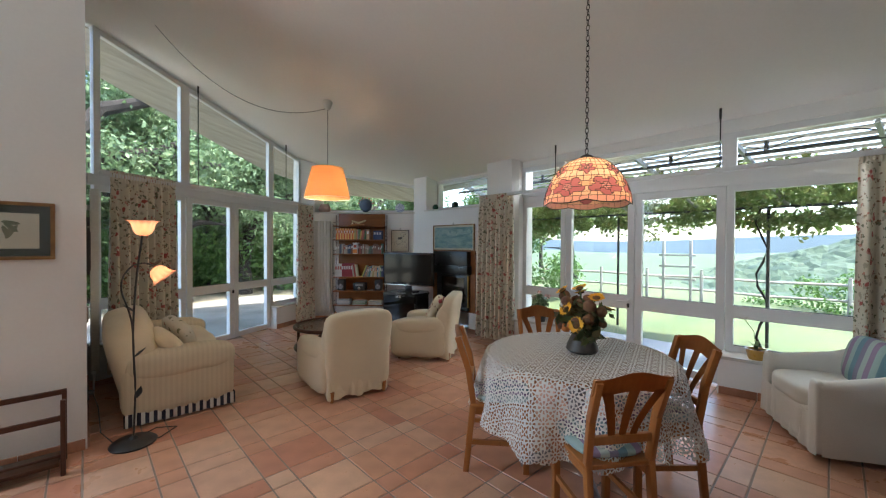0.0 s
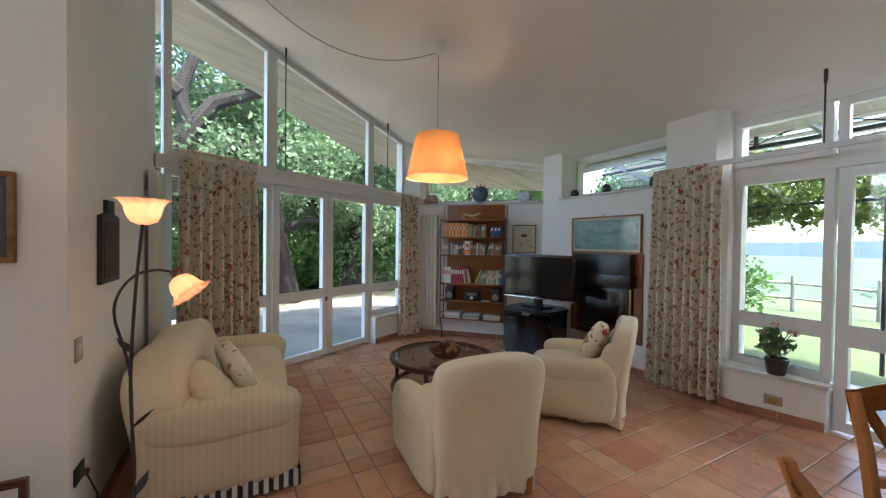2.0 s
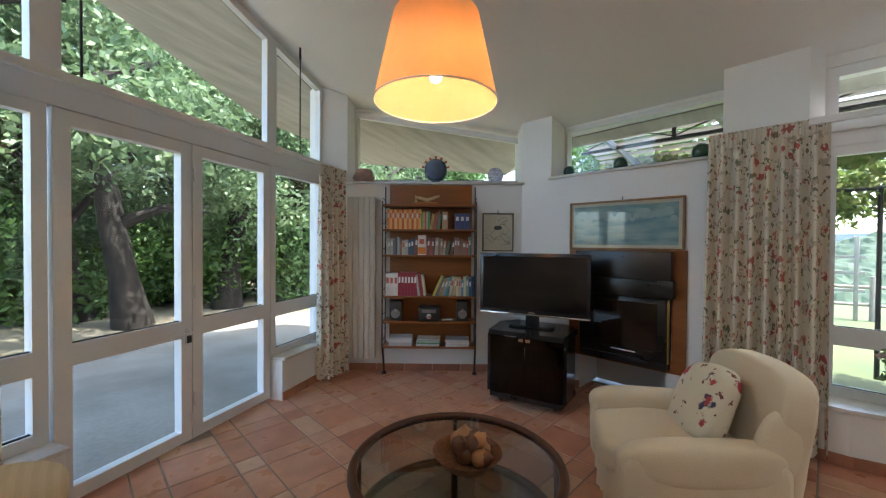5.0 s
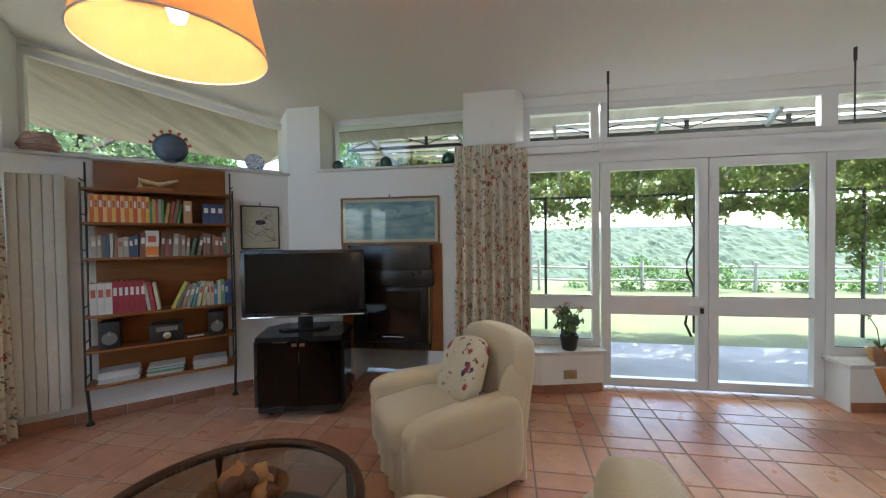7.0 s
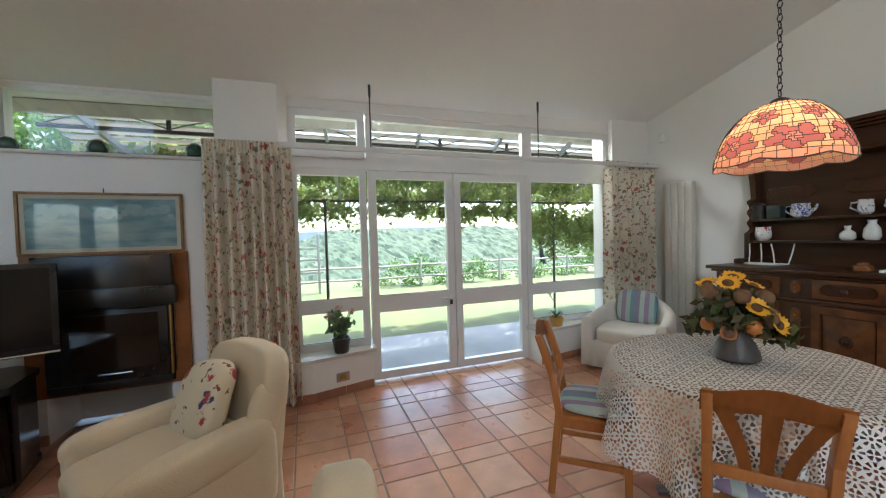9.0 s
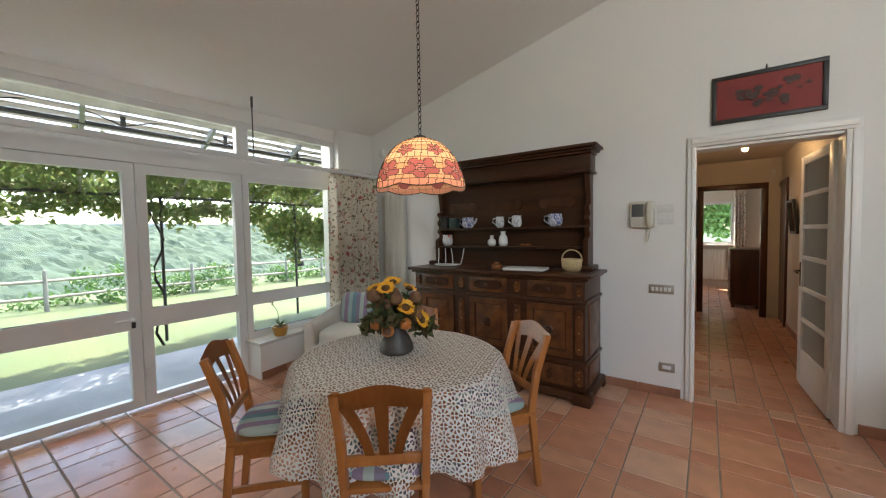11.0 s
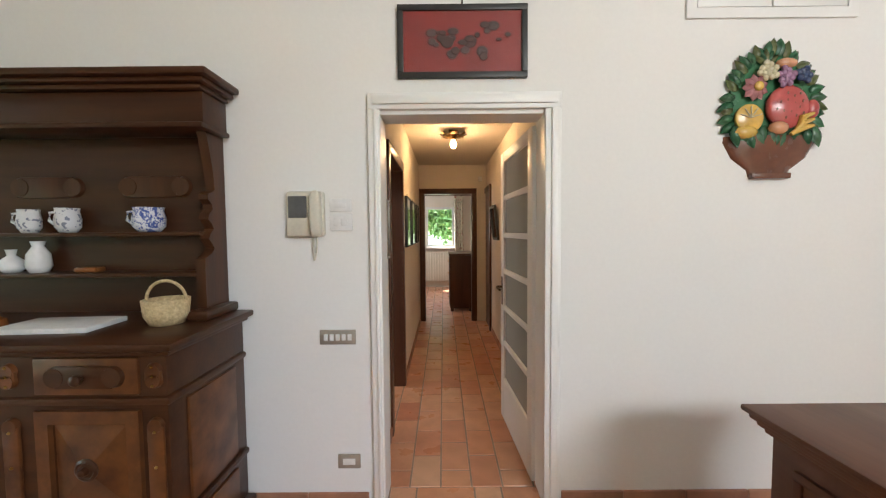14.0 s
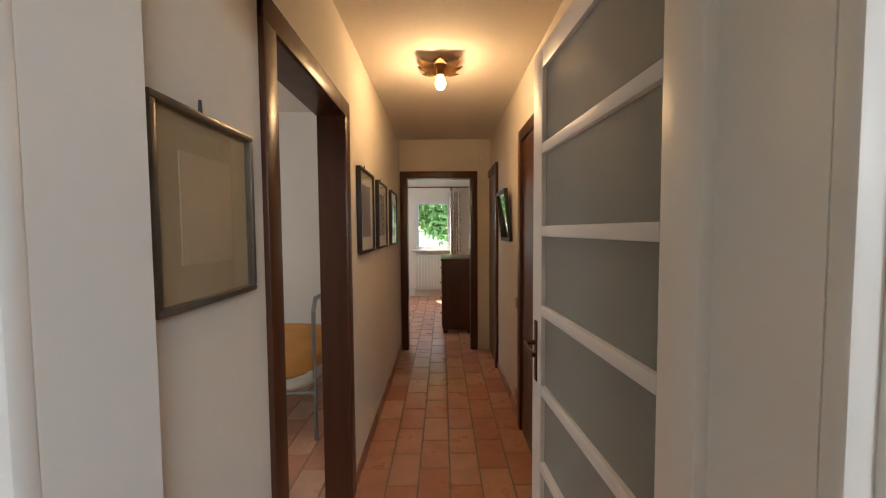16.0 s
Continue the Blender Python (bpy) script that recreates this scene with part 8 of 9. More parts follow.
solid("shell_basket", bmk, surf("pink_shell", (0.50, 0.34, 0.27), (0.36, 0.22, 0.17), 20, 0.6, 0.3, 40), "coiled pinkish basket on a stone ledge", "basket", m=BM0 @ pose(0.16, 0.10, 2.055), smooth="all")
M_DKGREEN = surf("dark_green_glaze", (0.012, 0.05, 0.035), (0.02, 0.08, 0.05), 14, 0.25, 0.3, 40, coat=0.5)
for i, (y, r) in enumerate(((4.90, 0.055), (4.40, 0.062), (3.78, 0.066))):
    solid("green_pot", lathe(BM(), [(r * 0.6, 0), (r * 0.98, r * 0.5), (r, r), (r * 0.8, r * 1.6), (r * 0.35, r * 1.9), (0.004, r * 1.92)], 24, None, True, 0.03, 12, 1), M_DKGREEN, "round dark green ribbed pot on a stone ledge", "pot", "green pots", m=pose(4.53, y, 2.075), smooth="all")

# ---- television, stand, fireplace ----


def tv_stand():
    c = thing("tv_stand", pose(3.905, 4.905, 0, 0, 0, -74), "black television stand with smoked glass doors on castors", "tv stand")
    blk = surf("black_lacquer", (0.012, 0.012, 0.013), (0.02, 0.02, 0.02), 8, 0.22, 0.02, 60)
    W, D = 0.72, 0.54
    bm = prism(BM(), [(-W / 2, 0.12), (-W / 2 + 0.04, -D / 2), (W / 2 - 0.04, -D / 2), (W / 2, 0.12), (W / 2 - 0.12, D / 2), (-W / 2 + 0.12, D / 2)], 0.60, 0.64)
    part("top", bm, blk, c, smooth=False)
    part("bottom", prism(BM(), [(-W / 2 + 0.01, 0.12), (-W / 2 + 0.05, -D / 2 + 0.01), (W / 2 - 0.05, -D / 2 + 0.01), (W / 2 - 0.01, 0.12), (W / 2 - 0.13, D / 2), (-W / 2 + 0.13, D / 2)], 0.055, 0.095), blk, c, smooth=False)
    for s in (-1, 1):
        part("side", box(BM(), s * (W / 2 - 0.03) - 0.012, -D / 2 + 0.03, 0.095, s * (W / 2 - 0.03) + 0.012, 0.12, 0.60), blk, c, smooth=False)
        part("glass_door", box(BM(), 0.003 if s > 0 else -W / 2 + 0.05, -D / 2 + 0.004, 0.10, W / 2 - 0.05 if s > 0 else -0.003, -D / 2 + 0.012, 0.595), pane_glass("dark_door_glass_%d" % (s + 1), (0.10, 0.11, 0.11)), c, "smoked glass door", smooth=False)
        part("catch", box(BM(), s * 0.03 - 0.02, -D / 2 - 0.004, 0.565, s * 0.03 + 0.02, -D / 2 + 0.006, 0.59), M_CHROME, c, smooth=False)
    part("back", box(BM(), -W / 2 + 0.12, D / 2 - 0.02, 0.095, W / 2 - 0.12, D / 2 - 0.005, 0.60), blk, c, smooth=False)
    part("shelf", box(BM(), -W / 2 + 0.04, -D / 2 + 0.03, 0.36, W / 2 - 0.04, 0.16, 0.375), blk, c, smooth=False)
    for x, y in ((-0.24, -0.17), (0.24, -0.17), (-0.16, 0.17), (0.16, 0.17)):
        part("castor", rod(BM(), (x - 0.012, y, 0.027), (x + 0.012, y, 0.027), 0.027, 0.027, 14), M_BLACK, c)
    solid("disc_player", box(BM(), -0.17, -0.1, 0, 0.17, 0.1, 0.045, None, 0.004), M_GREYM, "thin grey disc player inside the stand", "disc player", m=pose(3.905, 4.905, 0.376, 0, 0, -74))
    t = thing("television", pose(3.94, 4.94, 0.64, 0, 0, -70.4), "large black flat television, switched off", "television")
    part("foot", soft(BM(), 0.40, 0.20, 0.02, pose(0, -0.02, 0.011), 5, 7), blk, t)
    part("neck", box(BM(), -0.06, -0.01, 0.015, 0.06, 0.03, 0.14, None, 0.006), blk, t)
    part("case", box(BM(), -0.50, -0.03, 0.10, 0.50, 0.03, 0.665, None, 0.012), blk, t, "glossy black bezel")
    part("screen", box(BM(), -0.465, -0.034, 0.145, 0.465, -0.0295, 0.635), surf("tv_screen", (0.008, 0.008, 0.009), None, 5, 0.12, 0, 60), t, "dark glossy screen", smooth=False)
    part("trim", box(BM(), -0.495, -0.036, 0.098, 0.495, -0.028, 0.112, None, 0.002), M_CHROME, t, "silver trim strip")
    part("badge", box(BM(), -0.03, -0.0345, 0.122, 0.03, -0.0305, 0.13), M_CHROME, t, smooth=False)
    return c


tv_stand()


def fireplace():
    c = thing("fireplace", FM, "black closed fireplace insert in a wooden surround", "fireplace")
    a, b = 0.565, 1.545
    part("surround", frame_y(BM(), a, b, 0.34, 1.345, 0.10, -0.022, 0.0), M_TEAK, c, "warm wooden surround")
    blk = surf("stove_black", (0.010, 0.010, 0.010), (0.016, 0.016, 0.016), 8, 0.3, 0.03, 60)
    part("insert", box(BM(), a + 0.11, -0.03, 0.36, b - 0.11, 0.40, 1.33, None, 0.006), blk, c)
    part("hood", box(BM(), a + 0.10, -0.115, 0.98, b - 0.09, -0.02, 1.335, None, 0.008), blk, c, "black metal hood")
    part("hood_lip", box(BM(), a + 0.08, -0.135, 0.96, b - 0.07, -0.02, 1.10, None, 0.006), blk, c)
    part("fire_door", box(BM(), a + 0.20, -0.05, 0.42, b - 0.14, -0.028, 0.94, None, 0.006), blk, c)
    part("door_glass", box(BM(), a + 0.26, -0.056, 0.50, b - 0.20, -0.049, 0.90), surf("fire_glass", (0.02, 0.012, 0.008), None, 6, 0.08, 0, 50), c, "dark fire-door glass", smooth=False)
    part("door_handle", rod(BM(), (a + 0.42, -0.075, 0.475), (a + 0.62, -0.075, 0.475), 0.008, 0.008, 10), M_CHROME, c, "steel handle")
    part("edge_strip", box(BM(), b - 0.125, -0.06, 0.42, b - 0.112, -0.03, 0.94), M_BRASS, c, "brass edge strip", smooth=False)
    part("ash_drawer", box(BM(), a + 0.14, -0.06, 0.36, b - 0.13, -0.03, 0.415, None, 0.004), blk, c)
    return c


fireplace()
M_GOLD = surf("gilt_frame", (0.30, 0.17, 0.06), (0.18, 0.09, 0.035), 20, 0.45, 0.3, 50, metal=0.3)
M_CARD = surf("cream_card", (0.62, 0.58, 0.47), (0.58, 0.53, 0.42), 4, 0.8, 0.02, 60)
M_SEA = surf("sea_print", (0.10, 0.23, 0.27), (0.34, 0.46, 0.46), 5, 0.7, 0.02, 60, fine=0.1, stretch=(1, 1, 3.5))


def sea_art(p, iw, ih, y):
    bm = BM()
    rng = random.Random(2)
    for k in range(26):
        x, z = -iw + 2 * iw * k / 25, ih * (0.25 + 0.4 * rng.random())
        r = rng.uniform(0.02, 0.045)
        if abs(x) + r < iw and z + r < ih:
            bmesh.ops.create_cone(bm, cap_ends=True, segments=10, radius1=r, radius2=r * 0.9, depth=0.001, matrix=Matrix.Translation((x, y + 0.0003 * (k % 5), z)) @ Matrix.Rotation(-math.pi / 2, 4, "X"))
    part("clouds", bm, surf("cloud_paint", (0.38, 0.50, 0.50), (0.28, 0.40, 0.42), 12, 0.8, 0.02, 50), p, "pale painted clouds", smooth=False)


FP = FM @ pose(1.045, 0, 0, 0, 0, 180)
picture("framed_picture", FP @ pose(0, 0.004, 1.565), 0.965, 0.445, 0.018, [M_GOLD, M_CARD, M_SEA], "wide framed blue-green seascape above a fireplace", sea_art, 0.028)


def line_art(p, iw, ih, y):
    bm = BM()
    rng = random.Random(8)
    for k in range(9):
        x0, z0 = rng.uniform(-0.6, 0.6) * iw, rng.uniform(-0.7, 0.6) * ih
        pts = [(x0 + 0.05 * math.cos(a * 0.7 + k), y, z0 + 0.06 * math.sin(a * 0.5 + 2 * k)) for a in range(9)]
        tube(bm, pts, 0.0016, 4)
    part("ink_line", bm, M_BLACK, p, "black ink lines")
    b2 = BM()
    bmesh.ops.create_cone(b2, cap_ends=True, segments=14, radius1=0.03, radius2=0.03, depth=0.001, matrix=Matrix.Translation((0.0, y, ih * 0.25)) @ Matrix.Rotation(-math.pi / 2, 4, "X") @ Matrix.Diagonal((1.5, 0.8, 1, 1)))
    part("ink_blot", b2, M_BLACK, p, smooth=False)


picture("framed_picture", BM0 @ pose(1.64, -0.002, 1.515, 0, 0, 180), 0.335, 0.41, 0.012, [M_BLACK, M_CARD, M_CARD], "black framed ink drawing beside a bookcase", line_art)


def leaf_art(p, iw, ih, y):
    bm = BM()
    rng = random.Random(4)
    for k in range(12):
        a = rng.uniform(0, 6.28)
        bmesh.ops.create_cone(bm, cap_ends=True, segments=8, radius1=0.028, radius2=0.026, depth=0.001, matrix=Matrix.Translation((rng.uniform(-0.5, 0.5) * iw, y + 0.0002 * k, rng.uniform(-0.3, 0.5) * ih)) @ Matrix.Rotation(-math.pi / 2, 4, "X") @ Matrix.Rotation(a, 4, "Z") @ Matrix.Diagonal((1.5, 0.45, 1, 1)))
    part("painted_leaves", bm, surf("leaf_paint", (0.14, 0.17, 0.10), (0.22, 0.20, 0.13), 14, 0.8, 0.02, 50), p, "grey-green painted leaves", smooth=False)


M_GREYMT = surf("grey_green_mount", (0.05, 0.065, 0.055), None, 5, 0.7, 0.02, 60)
picture("framed_picture", pose(-0.52, 3.468, 1.52, 0, 0, 180), 0.56, 0.37, 0.022, [M_GOLD, M_GREYMT, M_CARD], "gilt framed botanical print with a dark mount", leaf_art, 0.05)
# dark carved plaque with a stepped top on the wall over the sofa
pl = thing("icon_plaque", pose(-0.09, 4.0, 1.20, 0, 0, -90), "dark old plaque with a stepped top on the wall", "plaque")
part("board", prism(BM(), [(-0.16, 0), (0.16, 0), (0.16, 0.36), (0.06, 0.38), (0.06, 0.45), (-0.06, 0.45), (-0.06, 0.38), (-0.16, 0.36)], 0.0, 0.02), M_BLACK, pl, smooth=False).matrix_basis = Matrix.Rotation(math.pi / 2, 4, "X") @ Matrix.Translation((0, 0, -0.022))
part("picture_field", box(BM(), -0.13, 0.018, 0.03, 0.13, 0.026, 0.33), M_DARKART, pl, smooth=False)
wall_w = thing("light_switch", pose(-0.09, 3.58, 0.93, 0, 0, -90), "grey light switch on the wall", "switch")
part("plate", box(BM(), -0.04, 0, -0.055, 0.04, 0.009, 0.055, None, 0.003), M_PLATE, wall_w)
part("rocker", box(BM(), -0.015, 0.008, -0.03, 0.015, 0.013, 0.03, None, 0.002), M_CHINA, wall_w)
so = thing("wall_socket", pose(-0.09, 3.58, 0.36, 0, 0, -90), "dark wall socket with a plug", "socket")
part("plate", box(BM(), -0.055, 0, -0.04, 0.055, 0.010, 0.04, None, 0.003), M_BLACK, so)
part("plug", rod(BM(), (0, 0.008, 0), (0, 0.04, 0), 0.02, 0.014, 12), M_BLACK, so)
so2 = thing("wall_socket", pose(4.476, 2.70, 0.165, 0, 0, 105), "bronze-coloured wall socket under a window sill", "socket")
part("plate", box(BM(), -0.06, 0, -0.04, 0.06, 0.010, 0.04, None, 0.003), M_PLATE, so2)
part("insert", box(BM(), -0.03, 0.009, -0.022, 0.03, 0.013, 0.022), M_BRASS, so2, smooth=False)
# folding wooden rack by the near wall
rk = thing("luggage_rack", (-0.42, 3.28, 0), "folding wooden magazine rack by the wall", "rack")
for x in (-0.22, 0.22):
    for y in (-0.12, 0.12):
        part("post", box(BM(), x - 0.012, y - 0.016, 0, x + 0.012, y + 0.016, 0.47, None, 0.003), M_DOORW, rk)
    part("side_bar", tube(BM(), [(x, -0.12, 0.10), (x, 0.12, 0.36)], 0.012, 6), M_DOORW, rk)
for z, y in ((0.455, 0.12), (0.36, -0.12), (0.07, 0.0)):
    part("cross_bar", box(BM(), -0.22, y - 0.012, z - 0.016, 0.22, y + 0.012, z + 0.016, None, 0.003), M_DOORW, rk)
part("tray", box(BM(), -0.2, -0.1, 0.05, 0.2, 0.1, 0.075, None, 0.004), M_WALNUT, rk)

# ---- plants on the sills ----


def pot_plant(x, y, z, kind):
    t = thing("pot_plant", (x, y, z), "flowering begonia in a black pot on a window sill" if kind == 0 else "small orchid in a yellow pot on a window sill", "plant")
    pm = M_BLACK if kind == 0 else surf("yellow_glaze", (0.55, 0.30, 0.06), None, 8, 0.3, 0.1, 40, coat=0.3)
    h = 0.14 if kind == 0 else 0.10
    part("pot", lathe(BM(), [(0.055, 0), (0.062, 0.01), (0.082, h - 0.01), (0.086, h), (0.075, h), (0.07, h - 0.02)], 24), pm, t)
    part("soil", lathe(BM(), [(0.002, h - 0.02), (0.072, h - 0.02)], 20, None, False), M_BARK, t)
    if kind == 0:
        for k in range(6):
            a = k * 1.05
            part("stem", tube(BM(), [(0, 0, h - 0.03), (0.04 * math.cos(a), 0.04 * math.sin(a), h + 0.12), (0.09 * math.cos(a), 0.10 * math.sin(a), h + 0.22)], 0.004, 6), M_STEM, t)
        leaves("foliage", [(0, 0, h + 0.10, 0.10, 0.12, 0.09), (0.02, 0.06, h + 0.2, 0.07, 0.08, 0.06)], 0.032, 40000, M_LEAF, t, 7)
        leaves("blossom", [(0, 0.10, h + 0.20, 0.05, 0.05, 0.03), (0.02, -0.10, h + 0.22, 0.05, 0.05, 0.03), (0, 0.02, h + 0.27, 0.04, 0.04, 0.03)], 0.02, 90000, bcol((0.62, 0.42, 0.36)), t, 8)
    else:
        for k in range(4):
            a = k * 1.6
            sheet_bm = sheet(BM(), lambda u, v: Vector((math.cos(a) * 0.10 * v + (u - 0.5) * 0.03 * math.sin(a), math.sin(a) * 0.10 * v - (u - 0.5) * 0.03 * math.cos(a), h + 0.06 * math.sin(2.2 * v))), 3, 7)
            part("leaf", sheet_bm, M_STEM, t, smooth="all")
        part("stem", tube(BM(), [(0, 0, h - 0.02), (0.01, 0.02, h + 0.16), (0.0, 0.09, h + 0.27)], 0.003, 6), M_STEM, t)
        leaves("blossom", [(0, 0.09, h + 0.27, 0.04, 0.05, 0.03)], 0.015, 60000, bcol((0.55, 0.50, 0.42)), t, 9)
    return t


pot_plant(4.52, 2.70, 0.375, 0)
pot_plant(4.50, 0.36, 0.375, 1)

# ---- corridor ----


def door_casing(name, m, w, h, label, depth=0.13):
    """A dark timber casing round an opening that starts at the origin and runs along x; the wall's face is y = 0."""
    bm = BM()
    cw = 0.085
    for x0, x1 in ((-cw + 0.03, 0.03), (w - 0.03, w + cw - 0.03)):
        box(bm, x0, -0.018, 0, x1, 0.004, h + 0.055, None, 0.006)
    box(bm, -cw + 0.03, -0.019, h - 0.03, w + cw - 0.03, 0.005, h + 0.055, None, 0.006)
    box(bm, 0.0, 0.0, 0, 0.03, depth, h)
    box(bm, w - 0.03, 0.0, 0, w, depth, h)
    box(bm, 0.03, 0.0, h - 0.03, w - 0.03, depth, h)
    ob = structure(name, bm, M_DOORW, label, True)
    ob.matrix_basis = m
    return ob


door_casing("door_frame_side_room", Matrix.Translation((XL, -1.83, 0)) @ Matrix.Rotation(radians(-90), 4, "Z"), 0.85, 2.06, "dark wooden door casing")
door_casing("door_frame_bedroom", Matrix.Translation((0.86, YE, 0)) @ Matrix.Rotation(radians(180), 4, "Z"), 0.81, 2.09, "dark wooden door casing")
for nm, ya in (("door_corridor_west_1", -2.53), ("door_corridor_west_2", -4.62)):
    mm = Matrix.Translation((XR, ya - 0.42, 0)) @ Matrix.Rotation(radians(90), 4, "Z")
    bm = BM()
    box(bm, -0.48, -0.03, 0, -0.40, 0.0, 2.14, None, 0.005)
    box(bm, 0.40, -0.03, 0, 0.48, 0.0, 2.14, None, 0.005)
    box(bm, -0.40, -0.03, 2.06, 0.40, 0.0, 2.14, None, 0.005)
    box(bm, -0.40, -0.012, 0.005, 0.40, 0.0, 2.06)
    ob = structure(nm, bm, M_DOORW, "closed dark wooden door in its casing", True)
    ob.matrix_basis = mm
M_SILVER = surf("silver_frame", (0.20, 0.18, 0.15), (0.12, 0.11, 0.09), 14, 0.35, 0.1, 50, metal=0.7)
M_TAN = surf("tan_mount", (0.42, 0.31, 0.19), (0.38, 0.28, 0.17), 5, 0.8, 0.02, 60)
M_TAN2 = surf("tan_drawing", (0.50, 0.37, 0.24), (0.45, 0.33, 0.21), 5, 0.8, 0.02, 60)
EW = lambda y, z: Matrix.Translation((XL, y, z)) @ Matrix.Rotation(radians(90), 4, "Z")
picture("framed_picture", EW(-1.505, 1.49), 0.335, 0.385, 0.014, [M_SILVER, M_TAN, M_TAN2], "silver framed pale drawing with a tan mount", None, 0.07, 0.03)
for y in (-3.15, -3.77, -4.48):
    picture("framed_picture", EW(y, 1.57), 0.44, 0.52, 0.016, [M_BLACK, M_CARD, M_DARKART], "dark framed print on the corridor wall", None, 0.08, 0.03)
WW = lambda y, z: Matrix.Translation((XR, y, z)) @ Matrix.Rotation(radians(-90), 4, "Z")
mr = thing("wall_mirror", WW(-4.0, 1.57) @ pose(0, 0.02, 0, -6), "small dark framed mirror leaning from the wall", "mirror")
part("frame", frame_y(BM(), -0.22, 0.22, -0.22, 0.22, 0.03, 0, 0.03), M_BLACK, mr)
mir = bpy.data.materials.new("mirror_glass")
mir.use_nodes = True
mir.node_tree.nodes["Principled BSDF"].inputs["Metallic"].default_value = 1.0
mir.node_tree.nodes["Principled BSDF"].inputs["Roughness"].default_value = 0.03
part("glass", box(BM(), -0.19, 0.005, -0.19, 0.19, 0.016, 0.19), mir, mr, "mirror glass", smooth=False)
for z, nm, lab in ((0.88, "light_switch", "switch plate on the corridor wall"), (0.16, "wall_socket", "wall socket low on the corridor wall")):
    sw = thing(nm, WW(-3.58, z), "bronze-coloured " + lab, "switch" if z > 0.5 else "socket")
    part("plate", box(BM(), -0.05, 0, -0.04, 0.05, 0.01, 0.04, None, 0.003), M_PLATE, sw)
dt = thing("alarm_sensor", (-0.06, YE, 2.29), "small white alarm sensor over a door", "sensor")
part("case", box(BM(), -0.03, 0, -0.04, 0.03, 0.035, 0.04, None, 0.008), M_CHINA, dt)
dt2 = thing("alarm_sensor", (4.35, YS, 2.52), "small white alarm sensor in the corner", "sensor")
part("case", box(BM(), -0.04, 0, -0.05, 0.04, 0.04, 0.05, None, 0.012), M_CHINA, dt2)


def flower_lamp():
    p = thing("ceiling_lamp", (0.42, -3.15, CH), "gilt metal flower ceiling lamp with a bare bulb, lit", "ceiling lamp")
    gilt = surf("old_gilt", (0.28, 0.15, 0.05), (0.16, 0.08, 0.03), 16, 0.4, 0.2, 50, metal=0.8)
    for k in range(8):
        a = 2 * math.pi * k / 8
        L = 0.15 if k % 2 else 0.12
        bm = sheet(BM(), lambda u, v: Vector((math.cos(a), math.sin(a), 0)) * (0.02 + L * v) + Vector((-math.sin(a), math.cos(a), 0)) * (u - 0.5) * 0.085 * math.sin(math.pi * (0.12 + 0.86 * v)) + Vector((0, 0, -0.012 - 0.035 * math.sin(2.6 * v) - 0.3 * (u - 0.5) ** 2 * 0.1)), 4, 8, 0.002)
        part("petal", bm, gilt, p, "gilt metal petal")
    part("cup", lathe(BM(), [(0.045, 0.0), (0.04, -0.03), (0.025, -0.05), (0.025, -0.09)], 20), gilt, p)
    part("bulb", lathe(BM(), [(0.014, -0.09), (0.03, -0.12), (0.034, -0.145), (0.022, -0.172), (0.003, -0.18)], 16), glow("bulb_corridor", (1.0, 0.62, 0.24), 7), p, "glowing bulb")
    li = bpy.data.lights.new("corridor_bulb", "POINT")
    li.energy, li.color, li.shadow_soft_size = 1.15, (1.0, 0.64, 0.33), 0.035
    new("corridor_bulb", li).location = (0.42, -3.15, CH - 0.20)
    return p


flower_lamp()
# side bedroom: iron bed with an orange cover
bd = thing("bed", (2.2, -3.7, 0), "iron bed with an orange cover", "bed")
M_ORCOV = surf("orange_cover", (0.55, 0.26, 0.06), (0.46, 0.20, 0.045), 5, 0.9, 0.3, 120)
part("mattress", soft(BM(), 1.9, 0.9, 0.26, pose(0.1, 0, 0.42), 6, 8), M_CARD, bd, smooth="all")
part("cover", soft(BM(), 1.95, 0.98, 0.24, pose(0.1, 0, 0.50), 5, 10, 0.02, 2), M_ORCOV, bd, "orange bed cover", smooth="all")
hb = tube(BM(), [(-0.9, -0.45, 0), (-0.9, -0.45, 0.90), (-0.9, -0.40, 0.98), (-0.9, 0.40, 0.98), (-0.9, 0.45, 0.90), (-0.9, 0.45, 0)], 0.016, 8)
part("foot_end", hb, M_GREYM, bd, "grey iron bed end")
for y in (-0.27, -0.09, 0.09, 0.27):
    part("bar", rod(BM(), (-0.9, y, 0.35), (-0.9, y, 0.98), 0.009, 0.009, 8), M_GREYM, bd)
for y in (-0.45, 0.45):
    part("rail", rod(BM(), (-0.9, y, 0.33), (1.05, y, 0.33), 0.014, 0.014, 8), M_GREYM, bd)
    part("head_leg", rod(BM(), (1.05, y, 0), (1.05, y, 0.9), 0.016, 0.016, 8), M_GREYM, bd)
picture("framed_picture", pose(1.45, -4.598, 1.52), 0.30, 0.34, 0.02, [M_GOLD, M_ORCOV, M_DARKART], "small gilt framed picture in the side bedroom", None, 0.05)
